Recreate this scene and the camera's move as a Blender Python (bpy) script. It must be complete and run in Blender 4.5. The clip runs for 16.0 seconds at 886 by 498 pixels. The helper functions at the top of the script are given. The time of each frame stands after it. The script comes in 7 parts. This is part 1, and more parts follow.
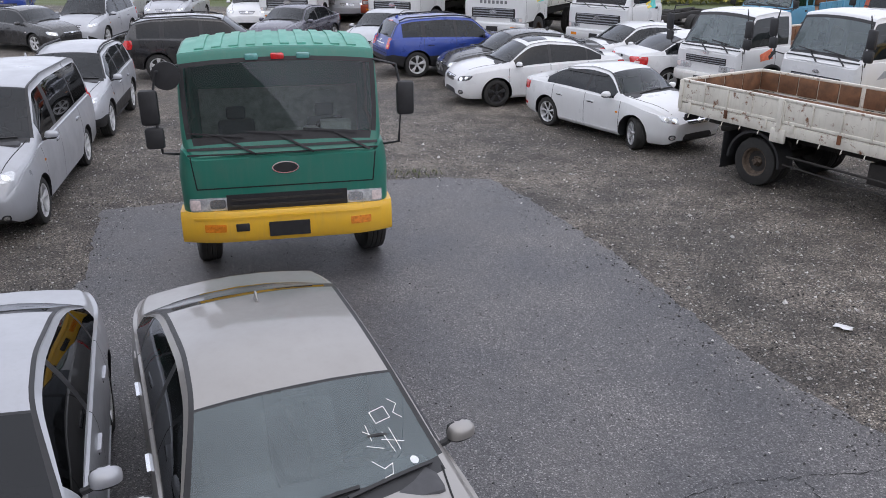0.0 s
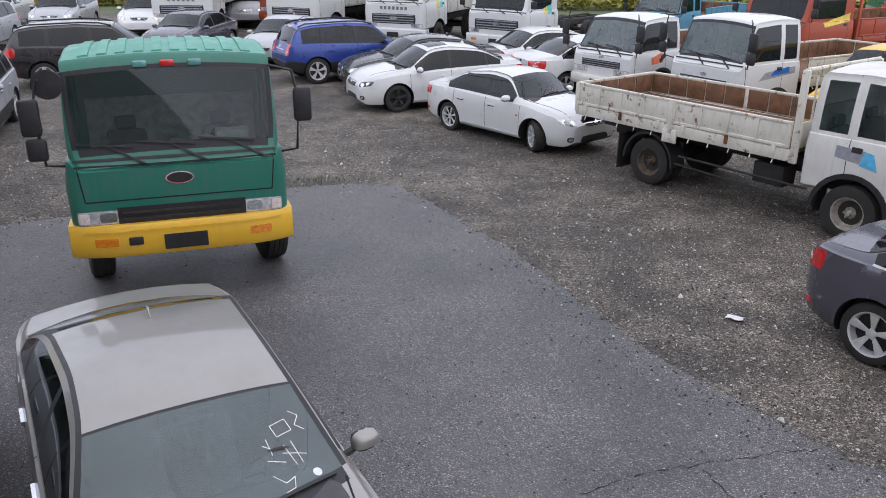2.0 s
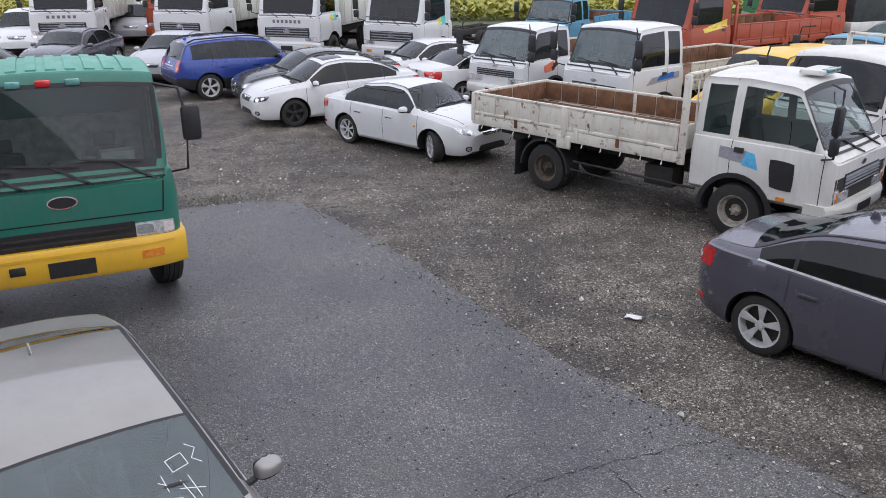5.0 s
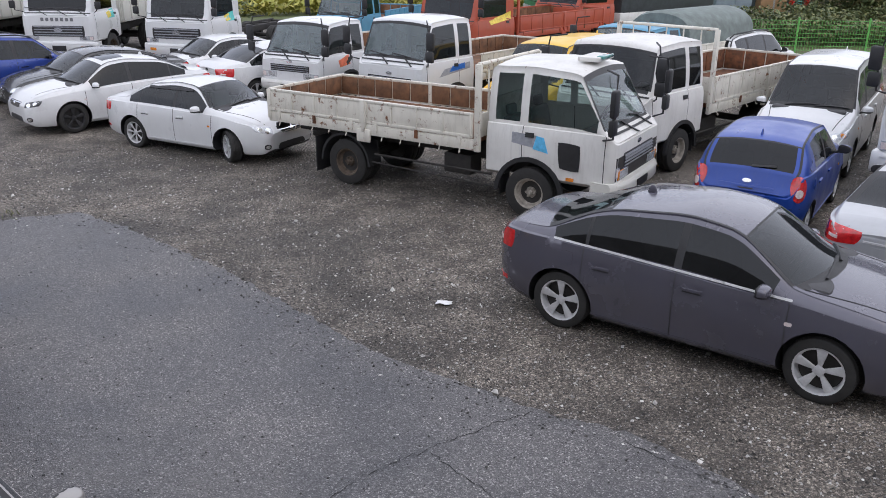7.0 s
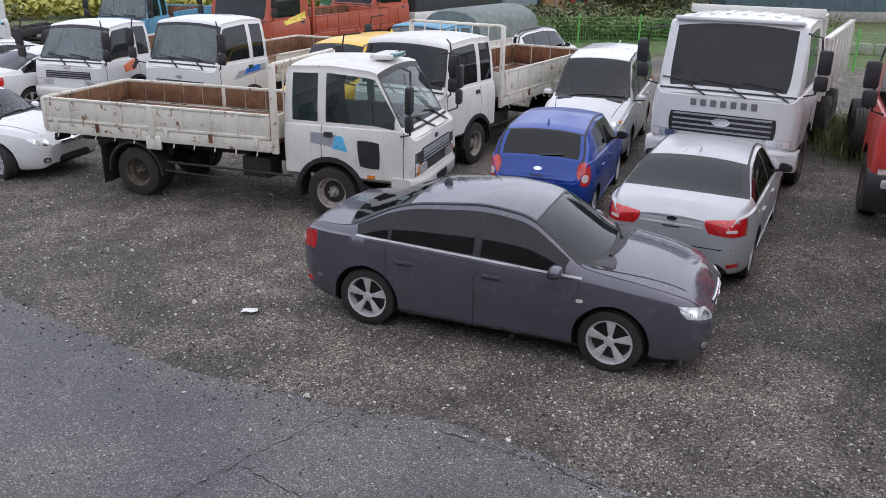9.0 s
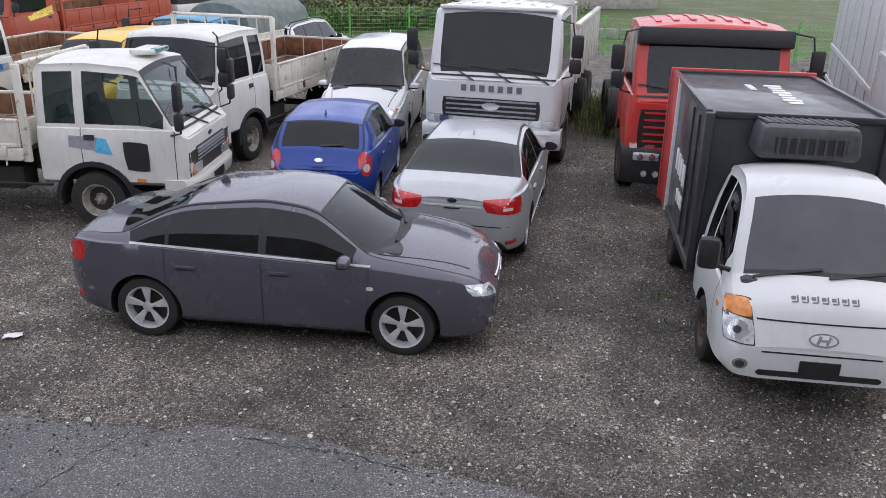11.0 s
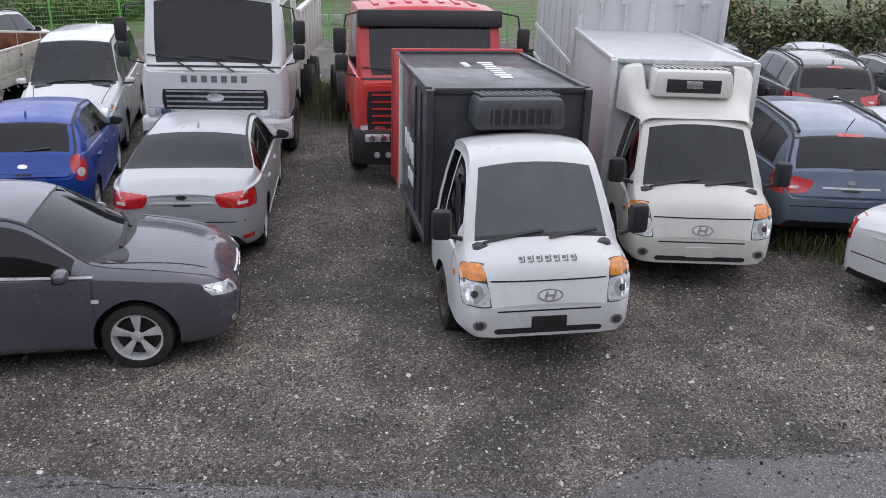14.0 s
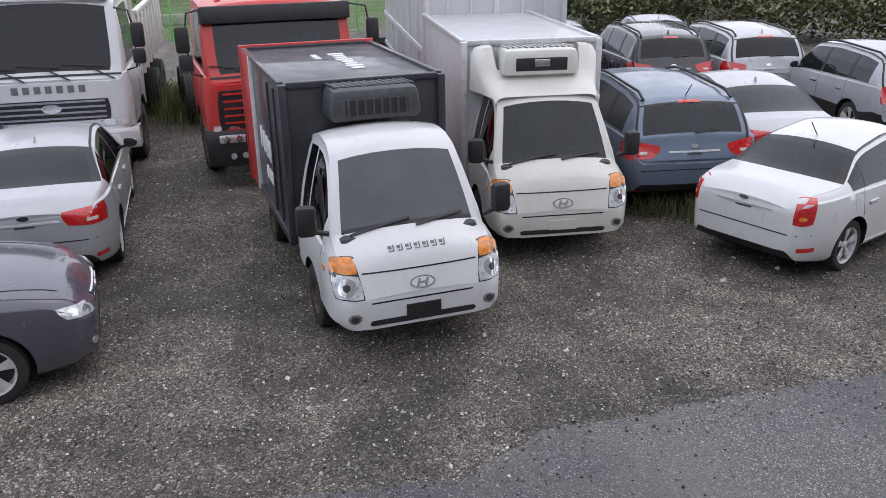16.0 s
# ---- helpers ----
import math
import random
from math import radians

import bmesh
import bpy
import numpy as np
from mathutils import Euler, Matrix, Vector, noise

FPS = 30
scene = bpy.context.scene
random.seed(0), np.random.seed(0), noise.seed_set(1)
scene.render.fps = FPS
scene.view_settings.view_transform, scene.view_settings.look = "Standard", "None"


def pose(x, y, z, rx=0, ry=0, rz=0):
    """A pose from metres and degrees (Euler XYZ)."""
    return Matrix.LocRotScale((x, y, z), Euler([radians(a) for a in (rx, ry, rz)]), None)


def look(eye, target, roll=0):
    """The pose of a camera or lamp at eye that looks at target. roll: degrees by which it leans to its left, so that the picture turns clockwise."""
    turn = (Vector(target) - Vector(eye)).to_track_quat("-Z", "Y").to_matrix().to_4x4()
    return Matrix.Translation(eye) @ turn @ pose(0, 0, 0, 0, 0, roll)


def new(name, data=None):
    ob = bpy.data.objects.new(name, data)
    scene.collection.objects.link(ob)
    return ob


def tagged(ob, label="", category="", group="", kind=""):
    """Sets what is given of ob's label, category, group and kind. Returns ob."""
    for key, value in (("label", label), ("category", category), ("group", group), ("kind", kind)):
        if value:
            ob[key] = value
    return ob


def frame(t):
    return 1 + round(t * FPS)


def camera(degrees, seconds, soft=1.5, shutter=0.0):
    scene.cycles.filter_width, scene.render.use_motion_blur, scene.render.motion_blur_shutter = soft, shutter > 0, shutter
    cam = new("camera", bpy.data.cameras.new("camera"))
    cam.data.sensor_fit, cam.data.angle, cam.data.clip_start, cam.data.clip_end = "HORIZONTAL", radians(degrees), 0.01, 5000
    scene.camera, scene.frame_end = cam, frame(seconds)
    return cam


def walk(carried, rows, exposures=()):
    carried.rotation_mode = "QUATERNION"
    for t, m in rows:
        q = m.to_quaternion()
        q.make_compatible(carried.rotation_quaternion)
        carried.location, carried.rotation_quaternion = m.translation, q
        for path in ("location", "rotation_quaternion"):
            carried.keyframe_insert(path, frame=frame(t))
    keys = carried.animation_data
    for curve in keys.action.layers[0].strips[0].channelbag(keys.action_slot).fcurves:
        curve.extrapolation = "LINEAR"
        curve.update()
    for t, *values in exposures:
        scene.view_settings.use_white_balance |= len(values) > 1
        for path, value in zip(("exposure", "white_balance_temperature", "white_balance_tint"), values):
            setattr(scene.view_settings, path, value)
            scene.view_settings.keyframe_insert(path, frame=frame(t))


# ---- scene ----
cam = camera(57.1, 16.0, soft=0.9)
# seconds, eye, yaw, pitch, roll
PATH = [
    (0.0, 0.0, 0.0, 3.95, 8.15, -21.42, -0.08),
    (0.5, 0.028, 0.026, 3.942, 5.85, -21.13, 0.12),
    (1.0, 0.063, 0.044, 3.933, 3.59, -21.14, 0.42),
    (1.5, 0.06, 0.036, 3.94, 2.17, -21.11, 0.38),
    (2.0, 0.072, 0.039, 3.933, 1.39, -20.99, 0.42),
    (2.5, 0.079, 0.058, 3.936, 0.66, -21.04, 0.25),
    (3.0, 0.095, 0.054, 3.938, -1.38, -20.9, 0.65),
    (5.3, 0.142, 0.11, 3.938, -7.17, -20.17, -0.03),
    (5.5, 0.13, 0.119, 3.93, -8.93, -20.23, 0.37),
    (6.0, 0.16, 0.129, 3.921, -12.41, -20.3, 0.68),
    (6.5, 0.175, 0.136, 3.931, -16.78, -20.4, 0.85),
    (7.0, 0.182, 0.129, 3.913, -19.66, -20.49, 0.44),
    (7.5, 0.261, 0.092, 3.91, -22.05, -20.64, 0.51),
    (8.0, 0.271, 0.07, 3.914, -24.38, -20.51, 1.07),
    (8.5, 0.298, 0.08, 3.89, -31.03, -20.3, 1.47),
    (9.0, 0.331, 0.081, 3.885, -33.27, -20.31, 0.85),
    (9.2, 0.323, 0.069, 3.91, -34.94, -20.4, 0.98),
    (11.3, 0.413, 0.06, 3.854, -50.61, -20.67, 1.37),
    (11.5, 0.433, 0.052, 3.848, -51.85, -20.74, 1.47),
    (12.0, 0.448, 0.036, 3.848, -56.13, -20.82, 1.74),
    (12.5, 0.468, 0.038, 3.836, -58.87, -20.92, 1.37),
    (13.0, 0.485, 0.027, 3.834, -61.45, -20.88, 1.29),
    (13.5, 0.493, 0.011, 3.824, -65.55, -20.87, 1.84),
    (14.0, 0.516, -0.005, 3.816, -67.3, -20.95, 1.59),
    (14.5, 0.541, -0.019, 3.813, -69.65, -21.06, 1.39),
    (15.0, 0.552, -0.025, 3.804, -71.3, -21.21, 1.23),
    (15.5, 0.584, -0.047, 3.805, -72.79, -21.43, 0.85),
    (16.0, 0.571, -0.042, 3.804, -76.78, -21.57, -0.72),
]
walk(cam, [(t, pose(x, y, z, 90 + pitch, 0, yaw) @ pose(0, 0, 0, 0, 0, roll)) for t, x, y, z, yaw, pitch, roll in PATH])

# ---- world and light: an overcast day ----
world = bpy.data.worlds.new("overcast")
scene.world = world
world.use_nodes = True
wn = world.node_tree
sky = wn.nodes.new("ShaderNodeTexSky")
sky.sky_type, sky.sun_disc = "NISHITA", False
sky.sun_elevation, sky.sun_rotation = radians(58), radians(150)
sky.air_density, sky.dust_density, sky.ozone_density = 1.0, 6.0, 1.0
cloud = wn.nodes.new("ShaderNodeMix")
cloud.data_type = "RGBA"
cloud.inputs["Factor"].default_value = 0.8
wn.links.new(sky.outputs["Color"], cloud.inputs["A"])
cloud.inputs["B"].default_value = (11.6, 12.1, 14.2, 1)
wn.links.new(cloud.outputs["Result"], wn.nodes["Background"].inputs["Color"])
wn.nodes["Background"].inputs["Strength"].default_value = 0.09
sun = new("sun", bpy.data.lights.new("sun", "SUN"))
sun.data.energy, sun.data.angle, sun.data.color = 0.7, radians(170), (1.0, 0.98, 0.96)
sun.matrix_basis = look((0, 0, 0), (-math.sin(radians(150)) * 0.5, -math.cos(radians(150)) * 0.5, -0.85))
scene.view_settings.exposure = 0.22

# ---- materials ----
MATS = {}


def nodes_of(name):
    m = bpy.data.materials.new(name)
    m.use_nodes = True
    nt = m.node_tree
    return m, nt, nt.nodes["Principled BSDF"]


def ramp(nt, fac, stops):
    r = nt.nodes.new("ShaderNodeValToRGB")
    while len(r.color_ramp.elements) < len(stops):
        r.color_ramp.elements.new(0.5)
    for e, (p, c) in zip(r.color_ramp.elements, stops):
        e.position, e.color = p, (*c, 1) if len(c) == 3 else c
    nt.links.new(fac, r.inputs["Fac"])
    return r.outputs["Color"]


def noise_tex(nt, scale, detail=4, rough=0.55, coords="Object", stretch=None):
    tc = nt.nodes.new("ShaderNodeTexCoord")
    out = tc.outputs[coords]
    if stretch:
        mp = nt.nodes.new("ShaderNodeMapping")
        mp.inputs["Scale"].default_value = stretch
        nt.links.new(out, mp.inputs["Vector"])
        out = mp.outputs["Vector"]
    n = nt.nodes.new("ShaderNodeTexNoise")
    n.inputs["Scale"].default_value, n.inputs["Detail"].default_value, n.inputs["Roughness"].default_value = scale, detail, rough
    nt.links.new(out, n.inputs["Vector"])
    return n.outputs["Fac"]


def mix(nt, fac, a, b, blend="MIX"):
    m = nt.nodes.new("ShaderNodeMix")
    m.data_type, m.blend_type = "RGBA", blend
    for sock, v in ((m.inputs["Factor"], fac), (m.inputs["A"], a), (m.inputs["B"], b)):
        if isinstance(v, bpy.types.NodeSocket):
            nt.links.new(v, sock)
        elif isinstance(v, tuple):
            sock.default_value = (*v, 1)
        else:
            sock.default_value = v
    return m.outputs["Result"]


def bump(nt, bsdf, height, strength=0.3, dist=0.01):
    b = nt.nodes.new("ShaderNodeBump")
    b.inputs["Strength"].default_value, b.inputs["Distance"].default_value = strength, dist
    nt.links.new(height, b.inputs["Height"])
    nt.links.new(b.outputs["Normal"], bsdf.inputs["Normal"])


def paint(name, col, metal=0.0, rough=0.25, coat=0.6, dirt=0.25, rust=0.0):
    """Weathered vehicle paint: base, dust blotches, streaks, and rust specks."""
    if name in MATS:
        return MATS[name]
    m, nt, b = nodes_of(name)
    blot = noise_tex(nt, 2.2, 6, 0.6)
    fine = noise_tex(nt, 38, 3, 0.6)
    streak = noise_tex(nt, 3.0, 4, 0.6, stretch=(6, 6, 0.7))
    grime = tuple(0.55 * c + 0.45 * g for c, g in zip(col, (0.20, 0.18, 0.15)))
    d1 = ramp(nt, blot, [(0.42, (0, 0, 0)), (0.75, (dirt, dirt, dirt))])
    d2 = ramp(nt, streak, [(0.5, (0, 0, 0)), (0.8, (dirt, dirt, dirt))])
    c = mix(nt, d1, col, grime)
    c = mix(nt, d2, c, grime)
    if rust > 0:
        rn = noise_tex(nt, 7.0, 8, 0.75)
        rf = ramp(nt, rn, [(0.66 - 0.1 * rust, (0, 0, 0)), (0.72 - 0.08 * rust, (1, 1, 1))])
        c = mix(nt, rf, c, mix(nt, fine, (0.10, 0.035, 0.012), (0.26, 0.11, 0.04)))
    nt.links.new(c, b.inputs["Base Color"])
    rr = ramp(nt, blot, [(0.3, (rough * 0.8,) * 3), (0.8, (min(1, rough * 1.8),) * 3)])
    nt.links.new(rr, b.inputs["Roughness"])
    b.inputs["Metallic"].default_value = metal
    b.inputs["Coat Weight"].default_value, b.inputs["Coat Roughness"].default_value = coat, 0.06
    bump(nt, b, fine, 0.04, 0.002)
    MATS[name] = m
    return m


def simple(name, col, rough=0.5, metal=0.0, var=0.25, scale=12.0, bumps=0.15, coat=0.0, emit=0.0):
    if name in MATS:
        return MATS[name]
    m, nt, b = nodes_of(name)
    n1, n2 = noise_tex(nt, scale, 5, 0.6), noise_tex(nt, scale * 7, 3, 0.6)
    lo, hi = tuple(c * (1 - var) for c in col), tuple(min(1, c * (1 + var)) for c in col)
    c = mix(nt, ramp(nt, n1, [(0.3, (0, 0, 0)), (0.7, (1, 1, 1))]), lo, hi)
    nt.links.new(c, b.inputs["Base Color"])
    nt.links.new(ramp(nt, n1, [(0.3, (rough * 0.85,) * 3), (0.7, (min(1, rough * 1.2),) * 3)]), b.inputs["Roughness"])
    b.inputs["Metallic"].default_value, b.inputs["Coat Weight"].default_value = metal, coat
    if bumps:
        bump(nt, b, n2, bumps, 0.004)
    MATS[name] = m
    return m


def glass(name, tint, dust_haze=(0.04, 0.14), film=(0.30, 0.33, 0.35)):
    """Thin automotive glass: a clear or tinted pane with a mirror coat driven by Fresnel, and a dusty film that also
    paints in pale sky reflection.
    """
    if name in MATS:
        return MATS[name]
    m = bpy.data.materials.new(name)
    m.use_nodes = True
    nt = m.node_tree
    nt.nodes.clear()
    out, tr = nt.nodes.new("ShaderNodeOutputMaterial"), nt.nodes.new("ShaderNodeBsdfTransparent")
    gl, fr, mx = nt.nodes.new("ShaderNodeBsdfGlossy"), nt.nodes.new("ShaderNodeFresnel"), nt.nodes.new("ShaderNodeMixShader")
    tr.inputs["Color"].default_value = (*tint, 1)
    n = noise_tex(nt, 3.0, 5, 0.6)
    nt.links.new(ramp(nt, n, [(0.3, (0.01,) * 3), (0.8, (0.06,) * 3)]), gl.inputs["Roughness"])
    gl.inputs["Color"].default_value = (0.95, 0.97, 1, 1)
    fr.inputs["IOR"].default_value = 1.48
    df = nt.nodes.new("ShaderNodeBsdfDiffuse")
    df.inputs["Color"].default_value = (*film, 1)
    dm = nt.nodes.new("ShaderNodeMixShader")
    nt.links.new(ramp(nt, noise_tex(nt, 1.7, 6, 0.65), [(0.35, (dust_haze[0],) * 3), (0.75, (dust_haze[1],) * 3)]), dm.inputs["Fac"])
    nt.links.new(tr.outputs[0], dm.inputs[1])
    nt.links.new(df.outputs[0], dm.inputs[2])
    nt.links.new(fr.outputs[0], mx.inputs["Fac"])
    nt.links.new(dm.outputs[0], mx.inputs[1])
    nt.links.new(gl.outputs[0], mx.inputs[2])
    nt.links.new(mx.outputs[0], out.inputs["Surface"])
    MATS[name] = m
    return m


RUBBER = simple("tyre rubber", (0.028, 0.027, 0.026), 0.8, var=0.5, scale=9)
BLACK = simple("black plastic", (0.022, 0.022, 0.024), 0.5, var=0.3)
SEAM = simple("panel gap", (0.012, 0.012, 0.013), 0.8)
FRAME = simple("dirty chassis steel", (0.035, 0.032, 0.030), 0.75, var=0.5)
CHROME = simple("chrome", (0.75, 0.76, 0.78), 0.14, 1.0, var=0.08)
ALLOY = simple("silver alloy", (0.66, 0.66, 0.67), 0.32, 0.3, var=0.15)
STEELRIM = simple("rusty painted steel rim", (0.10, 0.075, 0.055), 0.8, var=0.6, scale=14)
WHITERIM = simple("grimy pale steel rim", (0.33, 0.30, 0.26), 0.75, var=0.45, scale=10)
LAMP = simple("headlamp glass", (0.62, 0.64, 0.66), 0.12, 0.35, var=0.35, scale=22, bumps=0.5, coat=1.0)
PROJ = simple("lamp bowl", (0.80, 0.82, 0.84), 0.1, 0.9, var=0.2, scale=30, coat=1.0)
DARKLAMP = simple("dark lamp bezel", (0.05, 0.05, 0.055), 0.2, 0.2, coat=1.0)
AMBER = simple("amber lens", (0.75, 0.24, 0.02), 0.2, var=0.3, scale=25, coat=1.0)
REDLENS = simple("red lens", (0.55, 0.012, 0.014), 0.16, var=0.35, scale=20, coat=1.0)
CLEARLENS = simple("clear lens", (0.72, 0.62, 0.60), 0.15, var=0.2, scale=30, coat=1.0)
TEAL = simple("green-tinted roof lamp", (0.10, 0.30, 0.28), 0.2, coat=1.0)
SEATC = simple("grey seat cloth", (0.09, 0.09, 0.095), 0.9, scale=20)
DASH = simple("dashboard plastic", (0.07, 0.07, 0.075), 0.7)
PALE = simple("pale interior trim", (0.36, 0.35, 0.33), 0.8)
WHITELET = simple("white lettering", (0.78, 0.78, 0.78), 0.5, var=0.1)
GREYLET = simple("grey lettering", (0.16, 0.16, 0.17), 0.45, var=0.15)
RUSTY = simple("rusted steel", (0.15, 0.062, 0.03), 0.9, var=0.6, scale=8, bumps=0.4)
G_DARK = glass("dark privacy glass", (0.02, 0.023, 0.026), (0.0, 0.015))
G_MID = glass("smoked glass", (0.13, 0.15, 0.155), (0.015, 0.06))
G_CLEAR = glass("pale green windscreen", (0.66, 0.76, 0.74), (0.02, 0.09))
# strong films: sky reflection and pale interior light painted into the pane's colour
G_MILK = glass("dusty windscreen with painted haze", (0.62, 0.74, 0.74), (0.20, 0.32), (0.42, 0.50, 0.52))
G_FILM = glass("grey film windscreen", (0.03, 0.032, 0.034), (0.24, 0.34), (0.27, 0.285, 0.30))


# ---- mesh helpers ----
def part(name, bm, mat, parent, label="", smooth=35, m=None):
    me = bpy.data.meshes.new(name)
    bm.normal_update()
    bm.to_mesh(me)
    bm.free()
    return part_mesh(name, me, mat, parent, label, smooth, m)


def part_mesh(name, me, mat, parent, label="", smooth=35, m=None):
    if mat is not None and not me.materials:
        me.materials.append(mat)
    if smooth:
        me.shade_smooth()
        me.set_sharp_from_angle(angle=radians(smooth))
    ob = new(name, me)
    if parent is not None:
        ob.parent = parent
    if m is not None:
        ob.matrix_basis = m
    return tagged(ob, label)


def add_box(bm, c, s, rot=None, bev=0.0, taper=1.0):
    """A box of size s about c (in bm), bevelled; taper scales its top."""
    r = bmesh.ops.create_cube(bm, size=1.0)
    vs = r["verts"]
    for v in vs:
        k = taper if v.co.z > 0 else 1.0
        v.co = Vector((v.co.x * s[0] * k, v.co.y * s[1] * k, v.co.z * s[2]))
    if bev > 0:
        es = list({e for v in vs for e in v.link_edges})
        r2 = bmesh.ops.bevel(bm, geom=es, offset=min(bev, 0.45 * min(s)), segments=2, profile=0.5, affect="EDGES")
        vs = list({v for f in r2["faces"] for v in f.verts} | {v for v in vs if v.is_valid})
    M = Matrix.Translation(c) @ (rot or Matrix.Identity(4))
    for v in vs:
        v.co = M @ v.co
    return vs


def box(c, s, rot=None, bev=0.006, taper=1.0):
    bm = bmesh.new()
    add_box(bm, c, s, rot, bev, taper)
    return bm


def add_tube(bm, pts, r, n=8):
    """A tube along points."""
    rings = []
    pts = [Vector(p) for p in pts]
    for i, p in enumerate(pts):
        d = (pts[min(i + 1, len(pts) - 1)] - pts[max(i - 1, 0)]).normalized()
        a = d.cross(Vector((0.13, 0.31, 0.95))).normalized()
        b = d.cross(a)
        rings.append([bm.verts.new(p + r * (a * math.cos(2 * math.pi * k / n) + b * math.sin(2 * math.pi * k / n))) for k in range(n)])
    for q, s in zip(rings, rings[1:]):
        for k in range(n):
            bm.faces.new((q[k], q[(k + 1) % n], s[(k + 1) % n], s[k]))
    bm.faces.new(rings[0][::-1])
    bm.faces.new(rings[-1])


def tube(pts, r, n=8):
    bm = bmesh.new()
    add_tube(bm, pts, r, n)
    bmesh.ops.recalc_face_normals(bm, faces=bm.faces[:])
    return bm


def lathe(prof, n=28):
    """A solid of revolution about y from (radius, y) pairs."""
    bm = bmesh.new()
    rings = []
    for r, y in prof:
        rings.append([bm.verts.new((r * math.cos(2 * math.pi * k / n), y, r * math.sin(2 * math.pi * k / n))) for k in range(n)])
    for a, b in zip(rings, rings[1:]):
        for k in range(n):
            bm.faces.new((a[k], a[(k + 1) % n], b[(k + 1) % n], b[k]))
    bmesh.ops.recalc_face_normals(bm, faces=bm.faces[:])
    return bm


def lathe_up(prof, n=16):
    """A solid of revolution about z from (radius, z) pairs."""
    bm = lathe([(r, z) for r, z in prof], n)
    for v in bm.verts:
        v.co = Vector((v.co.x, v.co.z, v.co.y))
    bmesh.ops.recalc_face_normals(bm, faces=bm.faces[:])
    return bm


# ---- wheels: the outer face looks along -y ----
WHEELS = {}


def wheel_meshes(r, w, style):
    key = (round(r, 3), round(w, 3), style)
    if key in WHEELS:
        return WHEELS[key]
    rim = r * (0.70 if style.startswith("alloy") else 0.58)
    h = w / 2
    def keep(bm, name, mat):
        me = bpy.data.meshes.new(name)
        bm.normal_update()
        bm.to_mesh(me)
        bm.free()
        me.materials.append(mat)
        me.shade_smooth()
        me.set_sharp_from_angle(angle=radians(35))
        return me
    ty = [(rim * 0.97, h * 0.75), (rim * 1.04, h * 0.98), (r * 0.90, h), (r * 0.975, h * 0.86)]
    ty += [(r * 0.99, h * 0.5), (r * 0.972, h * 0.47), (r * 0.972, h * 0.40), (r, h * 0.36), (r, h * 0.06), (r * 0.975, h * 0.03)]
    prof = ty + [(a, -b) for a, b in ty[::-1]]
    tyre = keep(lathe(prof, 32), "tyre", RUBBER)
    hub = keep(lathe([(0.001, 0.5 * h), (rim * 0.95, 0.5 * h), (rim * 0.98, -h * 0.1), (rim * 0.6, -h * 0.05), (0.001, -h * 0.05)], 24), "wheel", FRAME)
    bm = lathe([(rim * 0.86, h * 0.3), (rim * 0.90, -h * 0.5), (rim * 0.94, -h * 0.86), (rim * 1.02, -h * 0.93), (rim * 1.03, -h * 0.8), (rim * 0.97, -h * 0.5), (rim * 0.97, h * 0.3)], 28)
    if style.startswith("alloy"):
        ns = 7 if style.endswith("seven") else 5
        for k in range(ns):
            a = 2 * math.pi * k / ns + 0.3
            R = Matrix.Rotation(-a, 4, "Y")
            vs = add_box(bm, (0, 0, 0), (rim * 0.80, h * 0.20, rim * (0.30 if ns == 5 else 0.17)), None, 0.012)
            M = Matrix.Translation(R @ Vector((rim * 0.55, -h * 0.66, 0))) @ R @ Matrix.Rotation(radians(-7), 4, "Z")
            for v in vs:
                v.co = M @ Vector((v.co.x, v.co.y, v.co.z * (1.0 + 0.55 * v.co.x / (rim * 0.4))))
        add_box(bm, (0, -h * 0.62, 0), (rim * 0.42, h * 0.26, rim * 0.42), Matrix.Rotation(radians(30), 4, "Y"), 0.03)
        mat = {"alloy_black": BLACK}.get(style, ALLOY)
    else:
        for prof2 in ([(0.001, -h * 0.30), (rim * 0.30, -h * 0.30), (rim * 0.36, -h * 0.05), (rim * 0.70, -h * 0.0), (rim * 0.9, -h * 0.30)],
                      [(0.001, -h * 0.55), (rim * 0.16, -h * 0.52), (rim * 0.22, -h * 0.30), (rim * 0.22, 0)]):
            b2 = lathe(prof2, 20)
            me = bpy.data.meshes.new("t")
            b2.to_mesh(me)
            b2.free()
            bm.from_mesh(me)
            bpy.data.meshes.remove(me)
        for k in range(6):
            a = 2 * math.pi * k / 6
            add_box(bm, (rim * 0.29 * math.cos(a), -h * 0.34, rim * 0.29 * math.sin(a)), (0.03, 0.04, 0.03), None, 0.004)
        mat = WHITERIM if style == "steel_pale" else STEELRIM
    rimm = keep(bm, "rim", mat)
    cap = keep(lathe([(0.001, -h * 0.82), (rim * 0.15, -h * 0.80), (rim * 0.17, -h * 0.6)], 16), "hub_cap", CHROME if style.startswith("alloy_c") else mat)
    WHEELS[key] = (hub, tyre, rimm, cap)
    return WHEELS[key]


def wheel(parent, x, y, r, w, style, turn=0.0, flat=0.0):
    """A wheel on the ground at (x, y) of its vehicle."""
    hub, tyre, rim, cap = wheel_meshes(r, w, style)
    m = pose(x, y, r - flat, 0, 0, (180 if y > 0 else 0) + turn)
    o = new("wheel", hub)
    o.parent, o.matrix_basis = parent, m
    for n, me in (("tyre", tyre), ("rim", rim), ("hub_cap", cap)):
        c = new(n, me)
        c.parent = o
    return o


